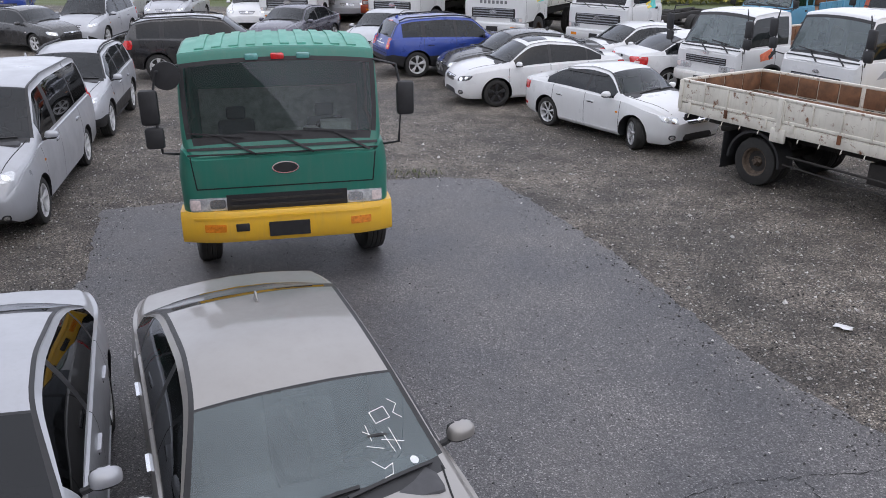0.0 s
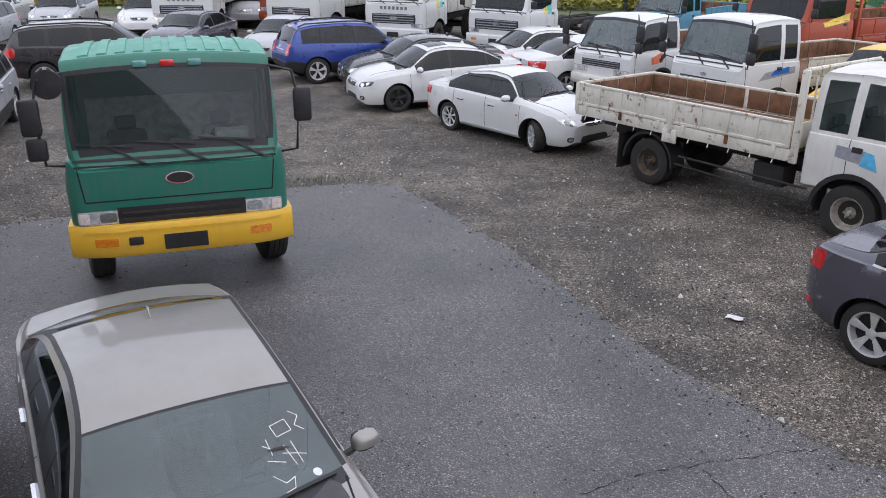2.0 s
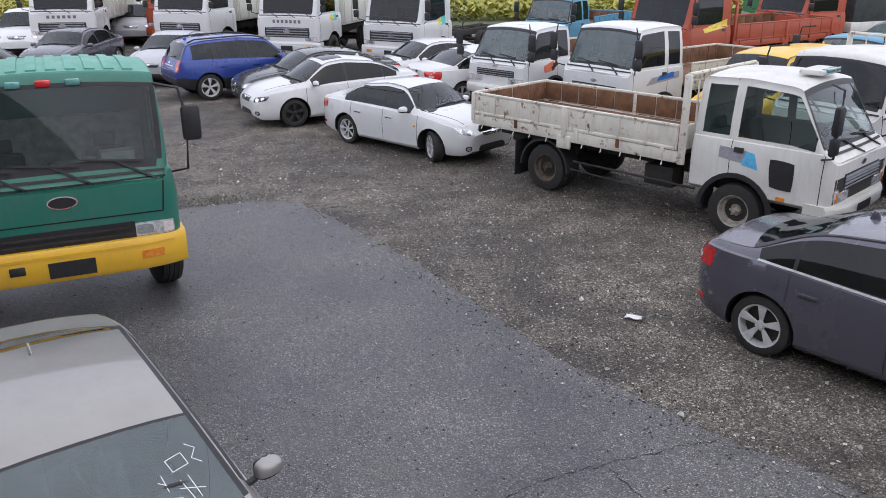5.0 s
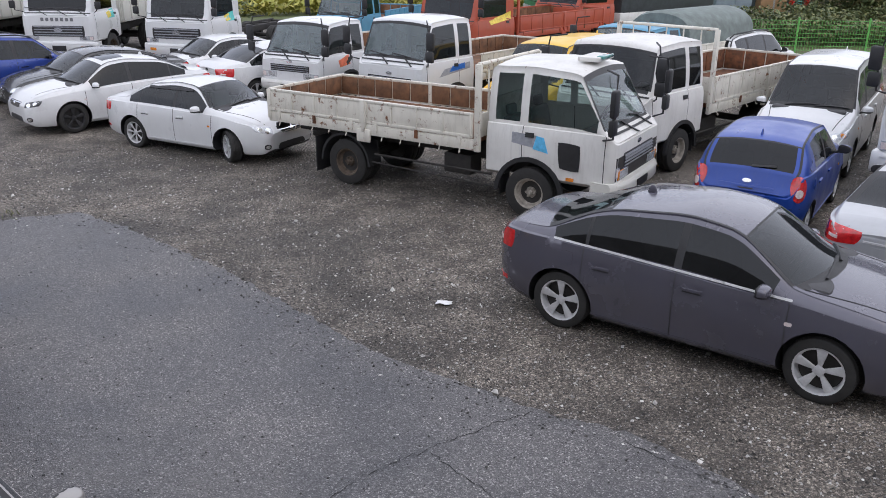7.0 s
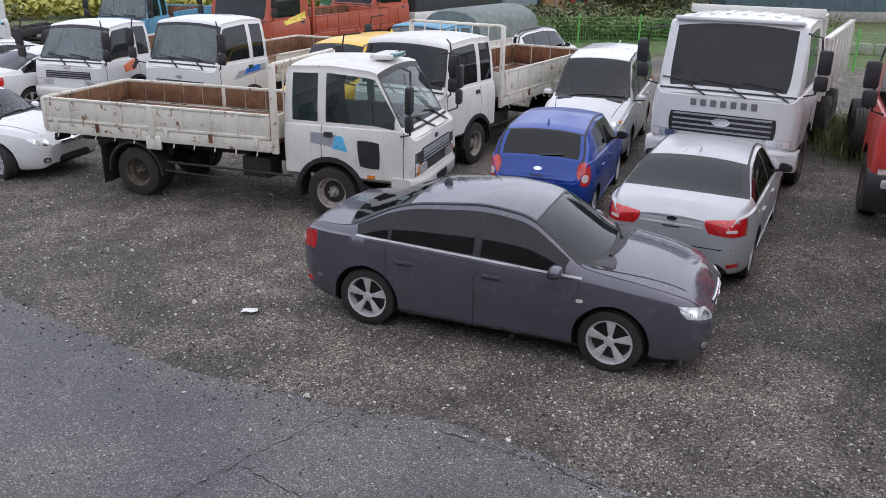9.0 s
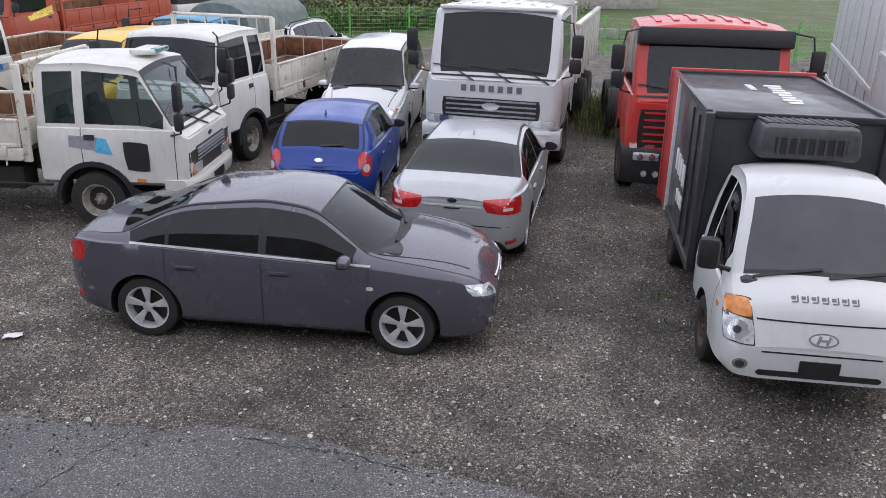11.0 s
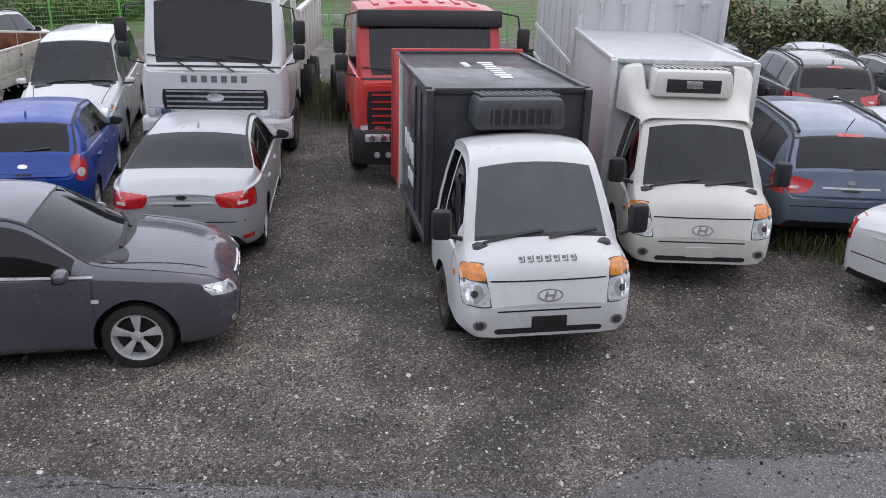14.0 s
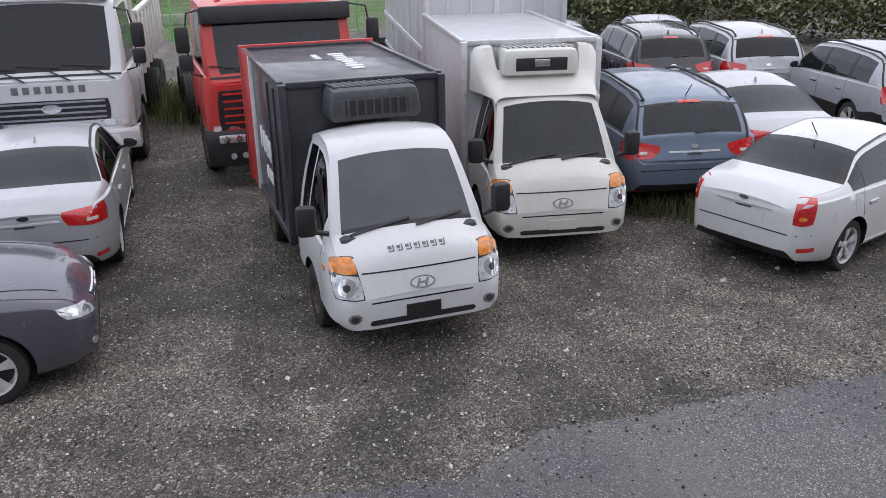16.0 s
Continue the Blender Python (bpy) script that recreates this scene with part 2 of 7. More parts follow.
# ---- bodies: one lofted shell with panels, panes and arches of its own ----
def interp(pts, x, soft=0.0):
    """Height of a broken line at x, its corners rounded over soft metres."""
    xs, zs = [p[0] for p in pts], [p[1] for p in pts]
    if soft <= 0:
        return float(np.interp(x, xs, zs))
    k = np.linspace(-1, 1, 7)
    return float(np.mean(np.interp(x + soft * k, xs, zs)))


VS = (0.06, 0.3, 0.6, 0.88, 0.96, 1.0)
US = (0.05, 0.13, 0.35, 0.65, 1.0)


def shell(P):
    """Vertices, faces and tags of a body. x forward, z up."""
    xr, xf = P["xr"], P["xf"]
    top, belt = P["top"], P["belt"]
    cowl, rf, rr, rb = P["cowl"], P["roof_f"], P["roof_r"], P["rear_b"]
    keys = [cowl, rf, rr, rb, rf + 0.022, cowl - 0.03, rr - 0.022, rb + 0.022, cowl + P.get("cowl_panel", 0.0), *[v for w in P["windows"] for v in w]]
    bf, br, df_, dr_ = P.get("bow_f", 0.0), P.get("bow_r", 0.0), P.get("bow_len_f", 0.9), P.get("bow_len_r", 0.55)
    xs = set(np.round(np.arange(xr, xf, 0.11), 3))
    for d in P.get("end_f", (0, 0.012, 0.035, 0.075, 0.13, 0.2)):
        xs.add(round(xf - d, 4))
    for d in P.get("end_r", (0, 0.012, 0.035, 0.075, 0.13, 0.2)):
        xs.add(round(xr + d, 4))
    for a, b in ((cowl, rf), (rr, rb)):
        xs |= {round(a + (b - a) * k / 7, 4) for k in range(8)}
    xs = sorted(xs)
    xs = [v for v in xs if all(abs(v - q) > 0.012 for q in keys + [s for s in P["seams"]])]
    xs += keys
    for s in P["seams"]:
        xs += [s - 0.006, s + 0.006]
    xs = sorted(v for v in set(xs) if xr <= v <= xf)
    xs = [v for i, v in enumerate(xs) if i == 0 or v - xs[i - 1] > 0.003]
    hw = P["W"] / 2
    rfr, rrr, ef, er = P.get("round_f", 0.7), P.get("round_r", 0.55), P.get("end_w_f", 0.62), P.get("end_w_r", 0.72)
    rings, info = [], []
    for x in xs:
        k = 1.0
        df, dr = xf - x, x - xr
        if df < rfr:
            k = ef + (1 - ef) * math.sqrt(max(0, 1 - (1 - df / rfr) ** 2.3))
        if dr < rrr:
            k = min(k, er + (1 - er) * math.sqrt(max(0, 1 - (1 - dr / rrr) ** 2.3)))
        w = hw * k
        zt = interp(top, x, P.get("soft", 0.05))
        zs = interp(P["sill"], x)
        zb = min(interp(belt, x, 0.04), zt - 0.035)
        crown = min(P.get("crown", 0.05), 0.5 * (zt - zb))
        zr = zt - crown
        hr = zr - zb
        yb = 0.94 * w
        yr = max(0.3 * w, yb - P.get("tumble", 0.36) * hr - 0.03)
        q = zb - zs
        bul = P.get("bulge", 1.0)
        for ax, ar, _ in P.get("arches", ()):
            if abs(x - ax) < ar * 1.35 and P.get("flare"):
                w_low = w + P["flare"] * max(0, 1 - (abs(x - ax) / (ar * 1.35)) ** 3)
                break
        else:
            w_low = w
        sec = [(0, zs), (0.72 * w, zs), (0.92 * w, zs + 0.012), ((0.975 if bul else 0.99) * w, zs + 0.07), (0.995 * w_low, zs + 0.40 * q), (w * 0.4 + w_low * 0.6, zs + 0.64 * q), (0.985 * w, zs + 0.86 * q), (0.962 * w, zb - 0.012), (yb, zb)]
        for v in VS:
            sec.append((yb + (yr - yb) * v + 0.022 * math.sin(math.pi * v) * min(1, hr / 0.3) - 0.012 * (v > 0.9) * (v < 1), zb + hr * v))
        for u in US:
            sec.append((yr * (1 - u), zr + (zt - zr) * (1 - (1 - u) ** 2.2)))
        hat = bf * max(0, 1 - abs(x - cowl) / df_) - br * max(0, 1 - abs(x - rb) / dr_)
        rings.append([(x - hat * (y / hw) ** 2 if jj >= 8 else x, y, z) for jj, (y, z) in enumerate(sec)])
        info.append((x, hr))
    n = len(rings[0])
    verts, idx = [], []
    for ring in rings:
        row = []
        for j, p in enumerate(ring):
            verts.append(p)
            row.append(len(verts) - 1)
        mir = []
        for j in range(n):
            if j in (0, n - 1):
                mir.append(row[j])
            else:
                x, y, z = ring[j]
                verts.append((x, -y, z))
                mir.append(len(verts) - 1)
        idx.append((row, mir))
    faces, tags = [], []
    clad = P.get("clad", 2)

    def tag(i, j, side):
        x = (info[i][0] + info[i + 1][0]) / 2
        hr = min(info[i][1], info[i + 1][1])
        if info[i + 1][0] - info[i][0] < 0.02 and any(abs(x - s) < 0.004 for s in P["seams"]) and 2 <= j <= 7:
            return 1
        if j < clad:
            return 1
        if 9 <= j <= 11 and hr > 0.06:
            for k, (a, b) in enumerate(P["windows"]):
                if a < x < b:
                    return 10 + 2 * k + (side < 0)
            ws = P["windows"]
            if ws and ws[0][0] < x < ws[-1][1] and P.get("black_pillars", True):
                return 1
        wj, top_f = P.get("ws_col", 15), rf + P.get("ws_margin", 0.0) * (cowl - rf)
        if j == 14 and P.get("gutter", False) and rb < x < cowl - 0.03:
            return 1
        if j == 14 and wj == 15 and top_f < x < cowl - 0.03:
            return 1
        if j >= wj:
            if top_f < x < top_f + 0.022 or cowl - 0.03 < x < cowl + P.get("cowl_panel", 0.0):
                return 1
            if top_f < x < cowl:
                return 2
        if j >= 15:
            if P.get("rear_glass", True) and P.get("gutter", False) and (rr - 0.022 < x < rr or (j == 15 and rb < x < rr and not P.get("rear_glass_from"))):
                return 1
            if j >= 16 and rb < x < rr and P.get("rear_glass", True) and (not P.get("rear_glass_from") or interp(top, x) > P["rear_glass_from"]):
                return 3
            if x >= cowl:
                return 4
            if x <= rb:
                return 5
        if 3 <= j <= 7:
            for k, (a, b) in enumerate(P.get("doors", ())):
                if a < x < b:
                    return 30 + 2 * k + (side < 0)
        return 0

    for i in range(len(rings) - 1):
        for j in range(n - 1):
            a, b = idx[i], idx[i + 1]
            faces.append((a[0][j], b[0][j], b[0][j + 1], a[0][j + 1]))
            tags.append(tag(i, j, 1))
            faces.append((a[1][j + 1], b[1][j + 1], b[1][j], a[1][j]))
            tags.append(tag(i, j, -1))
    for (row, mir), flip in ((idx[0], False), (idx[-1], True)):
        for j in range(n - 1):
            f = (row[j], row[j + 1], mir[j + 1], mir[j])
            f = tuple(dict.fromkeys(f))
            if len(f) > 2:
                faces.append(f[::-1] if flip else f)
                tags.append(0)
    return verts, faces, tags


def make_shell(parent, P, mats, names):
    """Builds the body's parts under parent; returns a BVH of the closed shell for fitting details to it."""
    from mathutils.bvhtree import BVHTree
    verts, faces, tags = shell(P)
    me = bpy.data.meshes.new("shell")
    me.from_pydata(verts, [], faces)
    slots = 50
    for k in range(slots):
        me.materials.append(BLACK)
    me.polygons.foreach_set("material_index", tags)
    bm = bmesh.new()
    bm.from_mesh(me)
    bmesh.ops.remove_doubles(bm, verts=bm.verts[:], dist=1e-5)
    bmesh.ops.recalc_face_normals(bm, faces=bm.faces[:])
    bvh = BVHTree.FromBMesh(bm)
    bm.to_mesh(me)
    bm.free()
    arches = P.get("arches", ())
    if arches:
        tmp = bpy.data.objects.new("tmp", me)
        scene.collection.objects.link(tmp)
        cb = bmesh.new()
        for x, r, zc in arches:
            for s in (1, -1):
                res = bmesh.ops.create_cone(cb, cap_ends=True, segments=28, radius1=r, radius2=r, depth=0.7)
                M = Matrix.Translation((x, s * (P["W"] / 2 - 0.28 + 0.35), zc)) @ Matrix.Rotation(radians(90), 4, "X")
                for v in res["verts"]:
                    v.co = M @ v.co
        for f in cb.faces:
            f.material_index = 1
        cm = bpy.data.meshes.new("cut")
        cb.to_mesh(cm)
        cb.free()
        for k in range(slots):
            cm.materials.append(BLACK)
        cut = bpy.data.objects.new("cut", cm)
        scene.collection.objects.link(cut)
        md = tmp.modifiers.new("b", "BOOLEAN")
        md.operation, md.object, md.solver = "DIFFERENCE", cut, "EXACT"
        me2 = bpy.data.meshes.new_from_object(tmp.evaluated_get(bpy.context.evaluated_depsgraph_get()))
        bpy.data.objects.remove(tmp)
        bpy.data.objects.remove(cut)
        bpy.data.meshes.remove(cm)
        bpy.data.meshes.remove(me)
        me = me2
    groups = {}
    for p in me.polygons:
        groups.setdefault(p.material_index, []).append(tuple(p.vertices))
    co = [v.co.copy() for v in me.vertices]
    for t, fs in sorted(groups.items()):
        used = sorted({v for f in fs for v in f})
        re = {v: i for i, v in enumerate(used)}
        m = bpy.data.meshes.new("m")
        m.from_pydata([co[v] for v in used], [], [[re[v] for v in f] for f in fs])
        if t == 0:
            nm, mat = "body", mats["paint"]
        elif t == 1:
            nm, mat = "trim", BLACK
        elif t == 2:
            nm, mat = "windshield", mats["front"]
        elif t == 3:
            nm, mat = "rear_window", mats["rear"]
        elif t == 4:
            nm, mat = names.get(4, "hood"), mats.get("hood", mats["paint"])
        elif t == 5:
            nm, mat = names.get(5, "trunk_lid"), mats["paint"]
        elif t < 30:
            nm, mat = "side_window", mats["side"] if (t - 10) // 2 >= P.get("first_clear", 0) else mats["rear"]
        else:
            nm, mat = "door", mats["paint"]
        m.name = nm
        part_mesh(nm, m, mat, parent, smooth=40)
    bpy.data.meshes.remove(me)
    return bvh


def ray_dir(th, ph):
    a, b = radians(th), radians(ph)
    return Vector((math.cos(a) * math.cos(b), math.sin(a) * math.cos(b), math.sin(b)))


def patch(name, parent, bvh, th, ph, quad, mat, x0=0.0, z0=0.0, off=0.006, n=(8, 5), rnd=0.0, label="", depth=0.03):
    """A fitted piece that lies on the shell: quad holds four (across, up) corners as seen from the direction (th, ph)."""
    d = ray_dir(th, ph)
    e = Vector((-math.sin(radians(th)), math.cos(radians(th)), 0))
    f = d.cross(e)
    base = Vector((x0, 0, z0))
    q = [Vector(c) for c in quad]
    bm = bmesh.new()
    grid = []
    last = None
    for j in range(n[1] + 1):
        row = []
        for i in range(n[0] + 1):
            u, v = i / n[0], j / n[1]
            if rnd:
                a, b = 2 * u - 1, 2 * v - 1
                a2 = a * math.sqrt(max(0, 1 - rnd * 0.5 * b * b))
                b2 = b * math.sqrt(max(0, 1 - rnd * 0.5 * a * a))
                u, v = (a2 + 1) / 2, (b2 + 1) / 2
            p = (q[0] * (1 - u) + q[1] * u) * (1 - v) + (q[3] * (1 - u) + q[2] * u) * v
            o = base + e * p.x + f * p.y + d * 8
            hit = bvh.ray_cast(o, -d, 12)
            if hit[0] is None:
                dist = last if last is not None else 7.0
            else:
                dist = hit[3]
            last = dist
            row.append(o - d * dist + d * off)
        grid.append(row)
    vs = [[bm.verts.new(p) for p in row] for row in grid]
    for j in range(n[1]):
        for i in range(n[0]):
            bm.faces.new((vs[j][i], vs[j][i + 1], vs[j + 1][i + 1], vs[j + 1][i]))
    rim = [vs[0][i] for i in range(n[0])] + [vs[j][n[0]] for j in range(n[1])] + [vs[n[1]][i] for i in range(n[0], 0, -1)] + [vs[j][0] for j in range(n[1], 0, -1)]
    low = [bm.verts.new(v.co - d * depth) for v in rim]
    for k in range(len(rim)):
        kk = (k + 1) % len(rim)
        bm.faces.new((rim[kk], rim[k], low[k], low[kk]))
    return part(name, bm, mat, parent, label, 50)


def rect(a, b, w, h, skew=0.0):
    return [(a - w / 2, b - h / 2), (a + w / 2, b - h / 2 + skew), (a + w / 2, b + h / 2 + skew), (a - w / 2, b + h / 2)]


def strip(name, parent, bvh, th, ph, p, q, wid, mat, x0=0.0, z0=0.0, off=0.008, n=10, label="", depth=0.012):
    """A narrow fitted strip from p to q."""
    p, q = Vector(p), Vector(q)
    s = (q - p).normalized()
    s = Vector((-s.y, s.x)) * wid / 2
    return patch(name, parent, bvh, th, ph, [p - s, q - s, q + s, p + s], mat, x0=x0, z0=z0, off=off, n=(n, 1), depth=depth, label=label)


def mirror(parent, x, y, z, mat, s=1, size=(0.11, 0.185, 0.125)):
    """A rounded door mirror: an egg-shaped shell cut flat behind, its glass, and a foot on the door."""
    def egg(k):
        bm = bmesh.new()
        bmesh.ops.create_uvsphere(bm, u_segments=18, v_segments=12, radius=1.0)
        for v in bm.verts:
            p = v.co
            px = math.copysign(abs(p.x) ** 0.8, p.x)
            v.co = k * Vector((max(px, -0.25) * size[0] * 0.75, math.copysign(abs(p.y) ** 0.75, p.y) * size[1] / 2 * (1.0 + 0.10 * p.x), math.copysign(abs(p.z) ** 0.72, p.z) * size[2] / 2 * (1 - 0.12 * s * p.y)))
        return bm
    o = part("side_mirror", egg(1.0), BLACK, parent, m=pose(x, y, z, 0, 0, 10 * s), smooth=50)
    cap = egg(1.03)
    bmesh.ops.delete(cap, geom=[f for f in cap.faces if f.calc_center_median().z < -0.12 * size[2] or f.calc_center_median().x < -0.05 * size[0]], context="FACES")
    part("mirror_cap", cap, mat, o, smooth=50)
    part("mirror_glass", box((-size[0] * 0.19 - 0.004, 0, 0), (0.006, size[1] * 0.80, size[2] * 0.74), None, 0.003), BLACK, o)
    part("mirror_foot", tube([(0.0, -s * size[1] * 0.30, -size[2] * 0.30), (0.0, -s * size[1] * 0.62, -size[2] * 0.45), (-0.01, -s * size[1] * 0.95, -size[2] * 0.5)], 0.022, 8), BLACK, o)
    return o


SEAT_ME = []


def seats(parent, rows, zf, y=0.37, wheel_x=None, z_dash=None, dash_x=None, W=1.4, mat=None):
    """Seats, a dashboard and a steering wheel."""
    if not SEAT_ME:
        bm = bmesh.new()
        add_box(bm, (0.05, 0, 0.22), (0.50, 0.48, 0.16), None, 0.05)
        add_box(bm, (-0.24, 0, 0.52), (0.14, 0.46, 0.58), Matrix.Rotation(radians(-14), 4, "Y"), 0.05)
        add_box(bm, (-0.33, 0, 0.88), (0.09, 0.24, 0.16), Matrix.Rotation(radians(-10), 4, "Y"), 0.03)
        me = bpy.data.meshes.new("seat")
        bm.to_mesh(me)
        bm.free()
        me.materials.append(SEATC)
        me.shade_smooth()
        SEAT_ME.append(me)
    for x in rows:
        for s in (1, -1):
            o = new("seat", SEAT_ME[0])
            o.parent, o.matrix_basis = parent, pose(x, s * y, zf)
    if dash_x is not None:
        part("dashboard", box((dash_x, 0, z_dash - 0.14), (0.42, W, 0.26), None, 0.07), mat or DASH, parent)
        bm = bmesh.new()
        pts = [(0, 0.18 * math.cos(a), 0.18 * math.sin(a)) for a in np.linspace(0, 2 * math.pi, 19)]
        add_tube(bm, pts, 0.014, 6)
        add_box(bm, (0.01, 0, 0), (0.03, 0.10, 0.12), None, 0.015)
        add_box(bm, (0.01, 0, 0), (0.02, 0.33, 0.03), None, 0.006)
        part("steering_wheel", bm, BLACK, parent, m=pose(dash_x - 0.30, y, z_dash - 0.02, 0, 25, 0))


def thing(name, x, y, head, label, category, group="", z=0.0):
    o = new(name)
    o.matrix_basis = pose(x, y, z, 0, 0, head)
    return tagged(o, label, category, group)


# ---- cars ----
TEMPL = {
    "sedan": dict(L=4.60, W=1.79, H=1.477, ohr=0.985, wb=2.685, rw=0.325,
                  top=[(-2.25, 0.86), (-2.21, 1.04), (-2.15, 1.09), (-1.72, 1.11), (-0.92, 1.40), (-0.1, 1.477), (0.42, 1.42), (1.20, 1.03), (1.75, 0.95), (2.05, 0.86), (2.2, 0.77), (2.25, 0.66), (2.27, 0.58)],
                  belt=[(-2.25, 0.84), (-2.14, 0.99), (-1.5, 0.99), (1.2, 0.88), (1.9, 0.80), (2.27, 0.57)],
                  sill=[(-2.25, 0.42), (-2.14, 0.28), (-1.7, 0.2), (1.8, 0.19), (2.1, 0.2), (2.27, 0.30)],
                  cowl=1.22, roof_f=0.49, roof_r=-0.92, rear_b=-1.72, windows=[(-1.60, -1.10), (-1.06, -0.13), (-0.05, 1.04)],
                  seams=[-1.1, -0.09, 1.0], doors=[(-1.1, -0.09), (-0.09, 1.0)], tumble=0.43),
    "oldsedan": dict(L=4.50, W=1.72, H=1.425, ohr=0.98, wb=2.61, rw=0.31,
                     top=[(-2.30, 0.80), (-2.24, 0.98), (-2.15, 1.03), (-1.62, 1.05), (-0.95, 1.34), (-0.2, 1.425), (0.40, 1.38), (1.05, 1.0), (1.75, 0.90), (2.05, 0.78), (2.15, 0.68), (2.21, 0.54)],
                     belt=[(-2.3, 0.78), (-2.2, 0.92), (-1.5, 0.93), (1.05, 0.88), (1.9, 0.76), (2.21, 0.54)],
                     sill=[(-2.3, 0.40), (-2.2, 0.27), (-1.7, 0.2), (1.7, 0.19), (2.05, 0.2), (2.21, 0.30)],
                     cowl=1.05, roof_f=0.40, roof_r=-0.95, rear_b=-1.62, windows=[(-1.50, -1.12), (-1.07, -0.15), (-0.07, 0.92)],
                     seams=[-1.12, -0.11, 0.92], doors=[(-1.12, -0.11), (-0.11, 0.92)], tumble=0.50),
    "hatch": dict(L=3.64, W=1.60, H=1.52, ohr=0.56, wb=2.375, rw=0.29,
                  top=[(-1.75, 0.62), (-1.73, 0.86), (-1.70, 1.0), (-1.32, 1.44), (-0.5, 1.52), (0.25, 1.47), (1.02, 1.05), (1.5, 0.97), (1.75, 0.85), (1.83, 0.72), (1.88, 0.55)],
                  belt=[(-1.75, 0.9), (-1.6, 1.03), (-1.2, 1.03), (1.0, 0.92), (1.6, 0.80), (1.88, 0.54)],
                  sill=[(-1.75, 0.42), (-1.65, 0.27), (-1.3, 0.2), (1.5, 0.19), (1.75, 0.2), (1.88, 0.3)],
                  cowl=1.02, roof_f=0.25, roof_r=-1.32, rear_b=-1.70, windows=[(-1.02, -0.30), (-0.2, 0.88)],
                  seams=[-1.0, -0.25, 0.86], doors=[(-1.0, -0.25), (-0.25, 0.86)], tumble=0.34, rear_glass_from=1.10),
    "suv": dict(L=4.675, W=1.88, H=1.72, ohr=1.0, wb=2.70, rw=0.36,
                top=[(-2.35, 0.70), (-2.33, 0.95), (-2.28, 1.12), (-1.95, 1.60), (-1.5, 1.68), (-0.4, 1.72), (0.50, 1.65), (1.22, 1.15), (1.75, 1.06), (2.1, 0.95), (2.24, 0.82), (2.325, 0.62)],
                belt=[(-2.35, 1.0), (-2.2, 1.13), (-1.6, 1.12), (1.2, 1.03), (1.95, 0.92), (2.325, 0.62)],
                sill=[(-2.35, 0.52), (-2.25, 0.40), (-1.8, 0.28), (1.8, 0.27), (2.1, 0.3), (2.325, 0.42)],
                cowl=1.22, roof_f=0.50, roof_r=-1.95, rear_b=-2.28, windows=[(-1.86, -1.25), (-1.12, -0.18), (-0.08, 1.03)],
                seams=[-1.18, -0.13, 1.02], doors=[(-1.18, -0.13), (-0.13, 1.02)], tumble=0.34, end_w_r=0.80, round_r=0.4, rear_glass_from=1.20),
    "van": dict(L=5.12, W=1.92, H=1.92, ohr=1.05, wb=3.2, rw=0.34,
                top=[(-2.65, 0.8), (-2.63, 1.15), (-2.58, 1.4), (-2.45, 1.80), (-2.2, 1.88), (-0.2, 1.925), (0.70, 1.86), (1.50, 1.20), (1.95, 1.08), (2.25, 0.95), (2.38, 0.8), (2.47, 0.6)],
                belt=[(-2.6, 1.15), (1.5, 1.08), (2.1, 0.93), (2.47, 0.6)],
                sill=[(-2.65, 0.45), (-2.5, 0.32), (-2.1, 0.24), (2.1, 0.22), (2.3, 0.25), (2.47, 0.36)],
                cowl=1.50, roof_f=0.70, roof_r=-2.45, rear_b=-2.58, windows=[(-2.35, -1.30), (-1.25, 0.10), (0.28, 1.22)],
                seams=[-1.3, 0.2, 1.3], doors=[(-1.3, 0.2), (0.2, 1.3)], tumble=0.20, end_w_r=0.9, round_r=0.25, rear_glass_from=1.2),
}


def fit_template(kind, L=None, W=None, H=None, wb=None):
    T = TEMPL[kind]
    sx, sz = (L or T["L"]) / T["L"], (H or T["H"]) / T["H"]
    P = dict(T)
    P["W"] = W or T["W"]
    for k in ("top", "belt", "sill"):
        P[k] = [(x * sx, z * (sz if k != "sill" else 1)) for x, z in T[k]]
    for k in ("cowl", "roof_f", "roof_r", "rear_b"):
        P[k] = T[k] * sx
    P["windows"] = [(a * sx, b * sx) for a, b in T["windows"]]
    P["doors"] = [(a * sx, b * sx) for a, b in T["doors"]]
    P["seams"] = [a * sx for a in T["seams"]]
    P["xf"], P["xr"] = T["top"][-1][0] * sx, T["top"][0][0] * sx
    P["wb"] = wb or T["wb"] * sx
    P["sx"], P["sz"] = sx, sz
    if "rear_glass_from" in T:
        P["rear_glass_from"] = T["rear_glass_from"] * sz
    return P


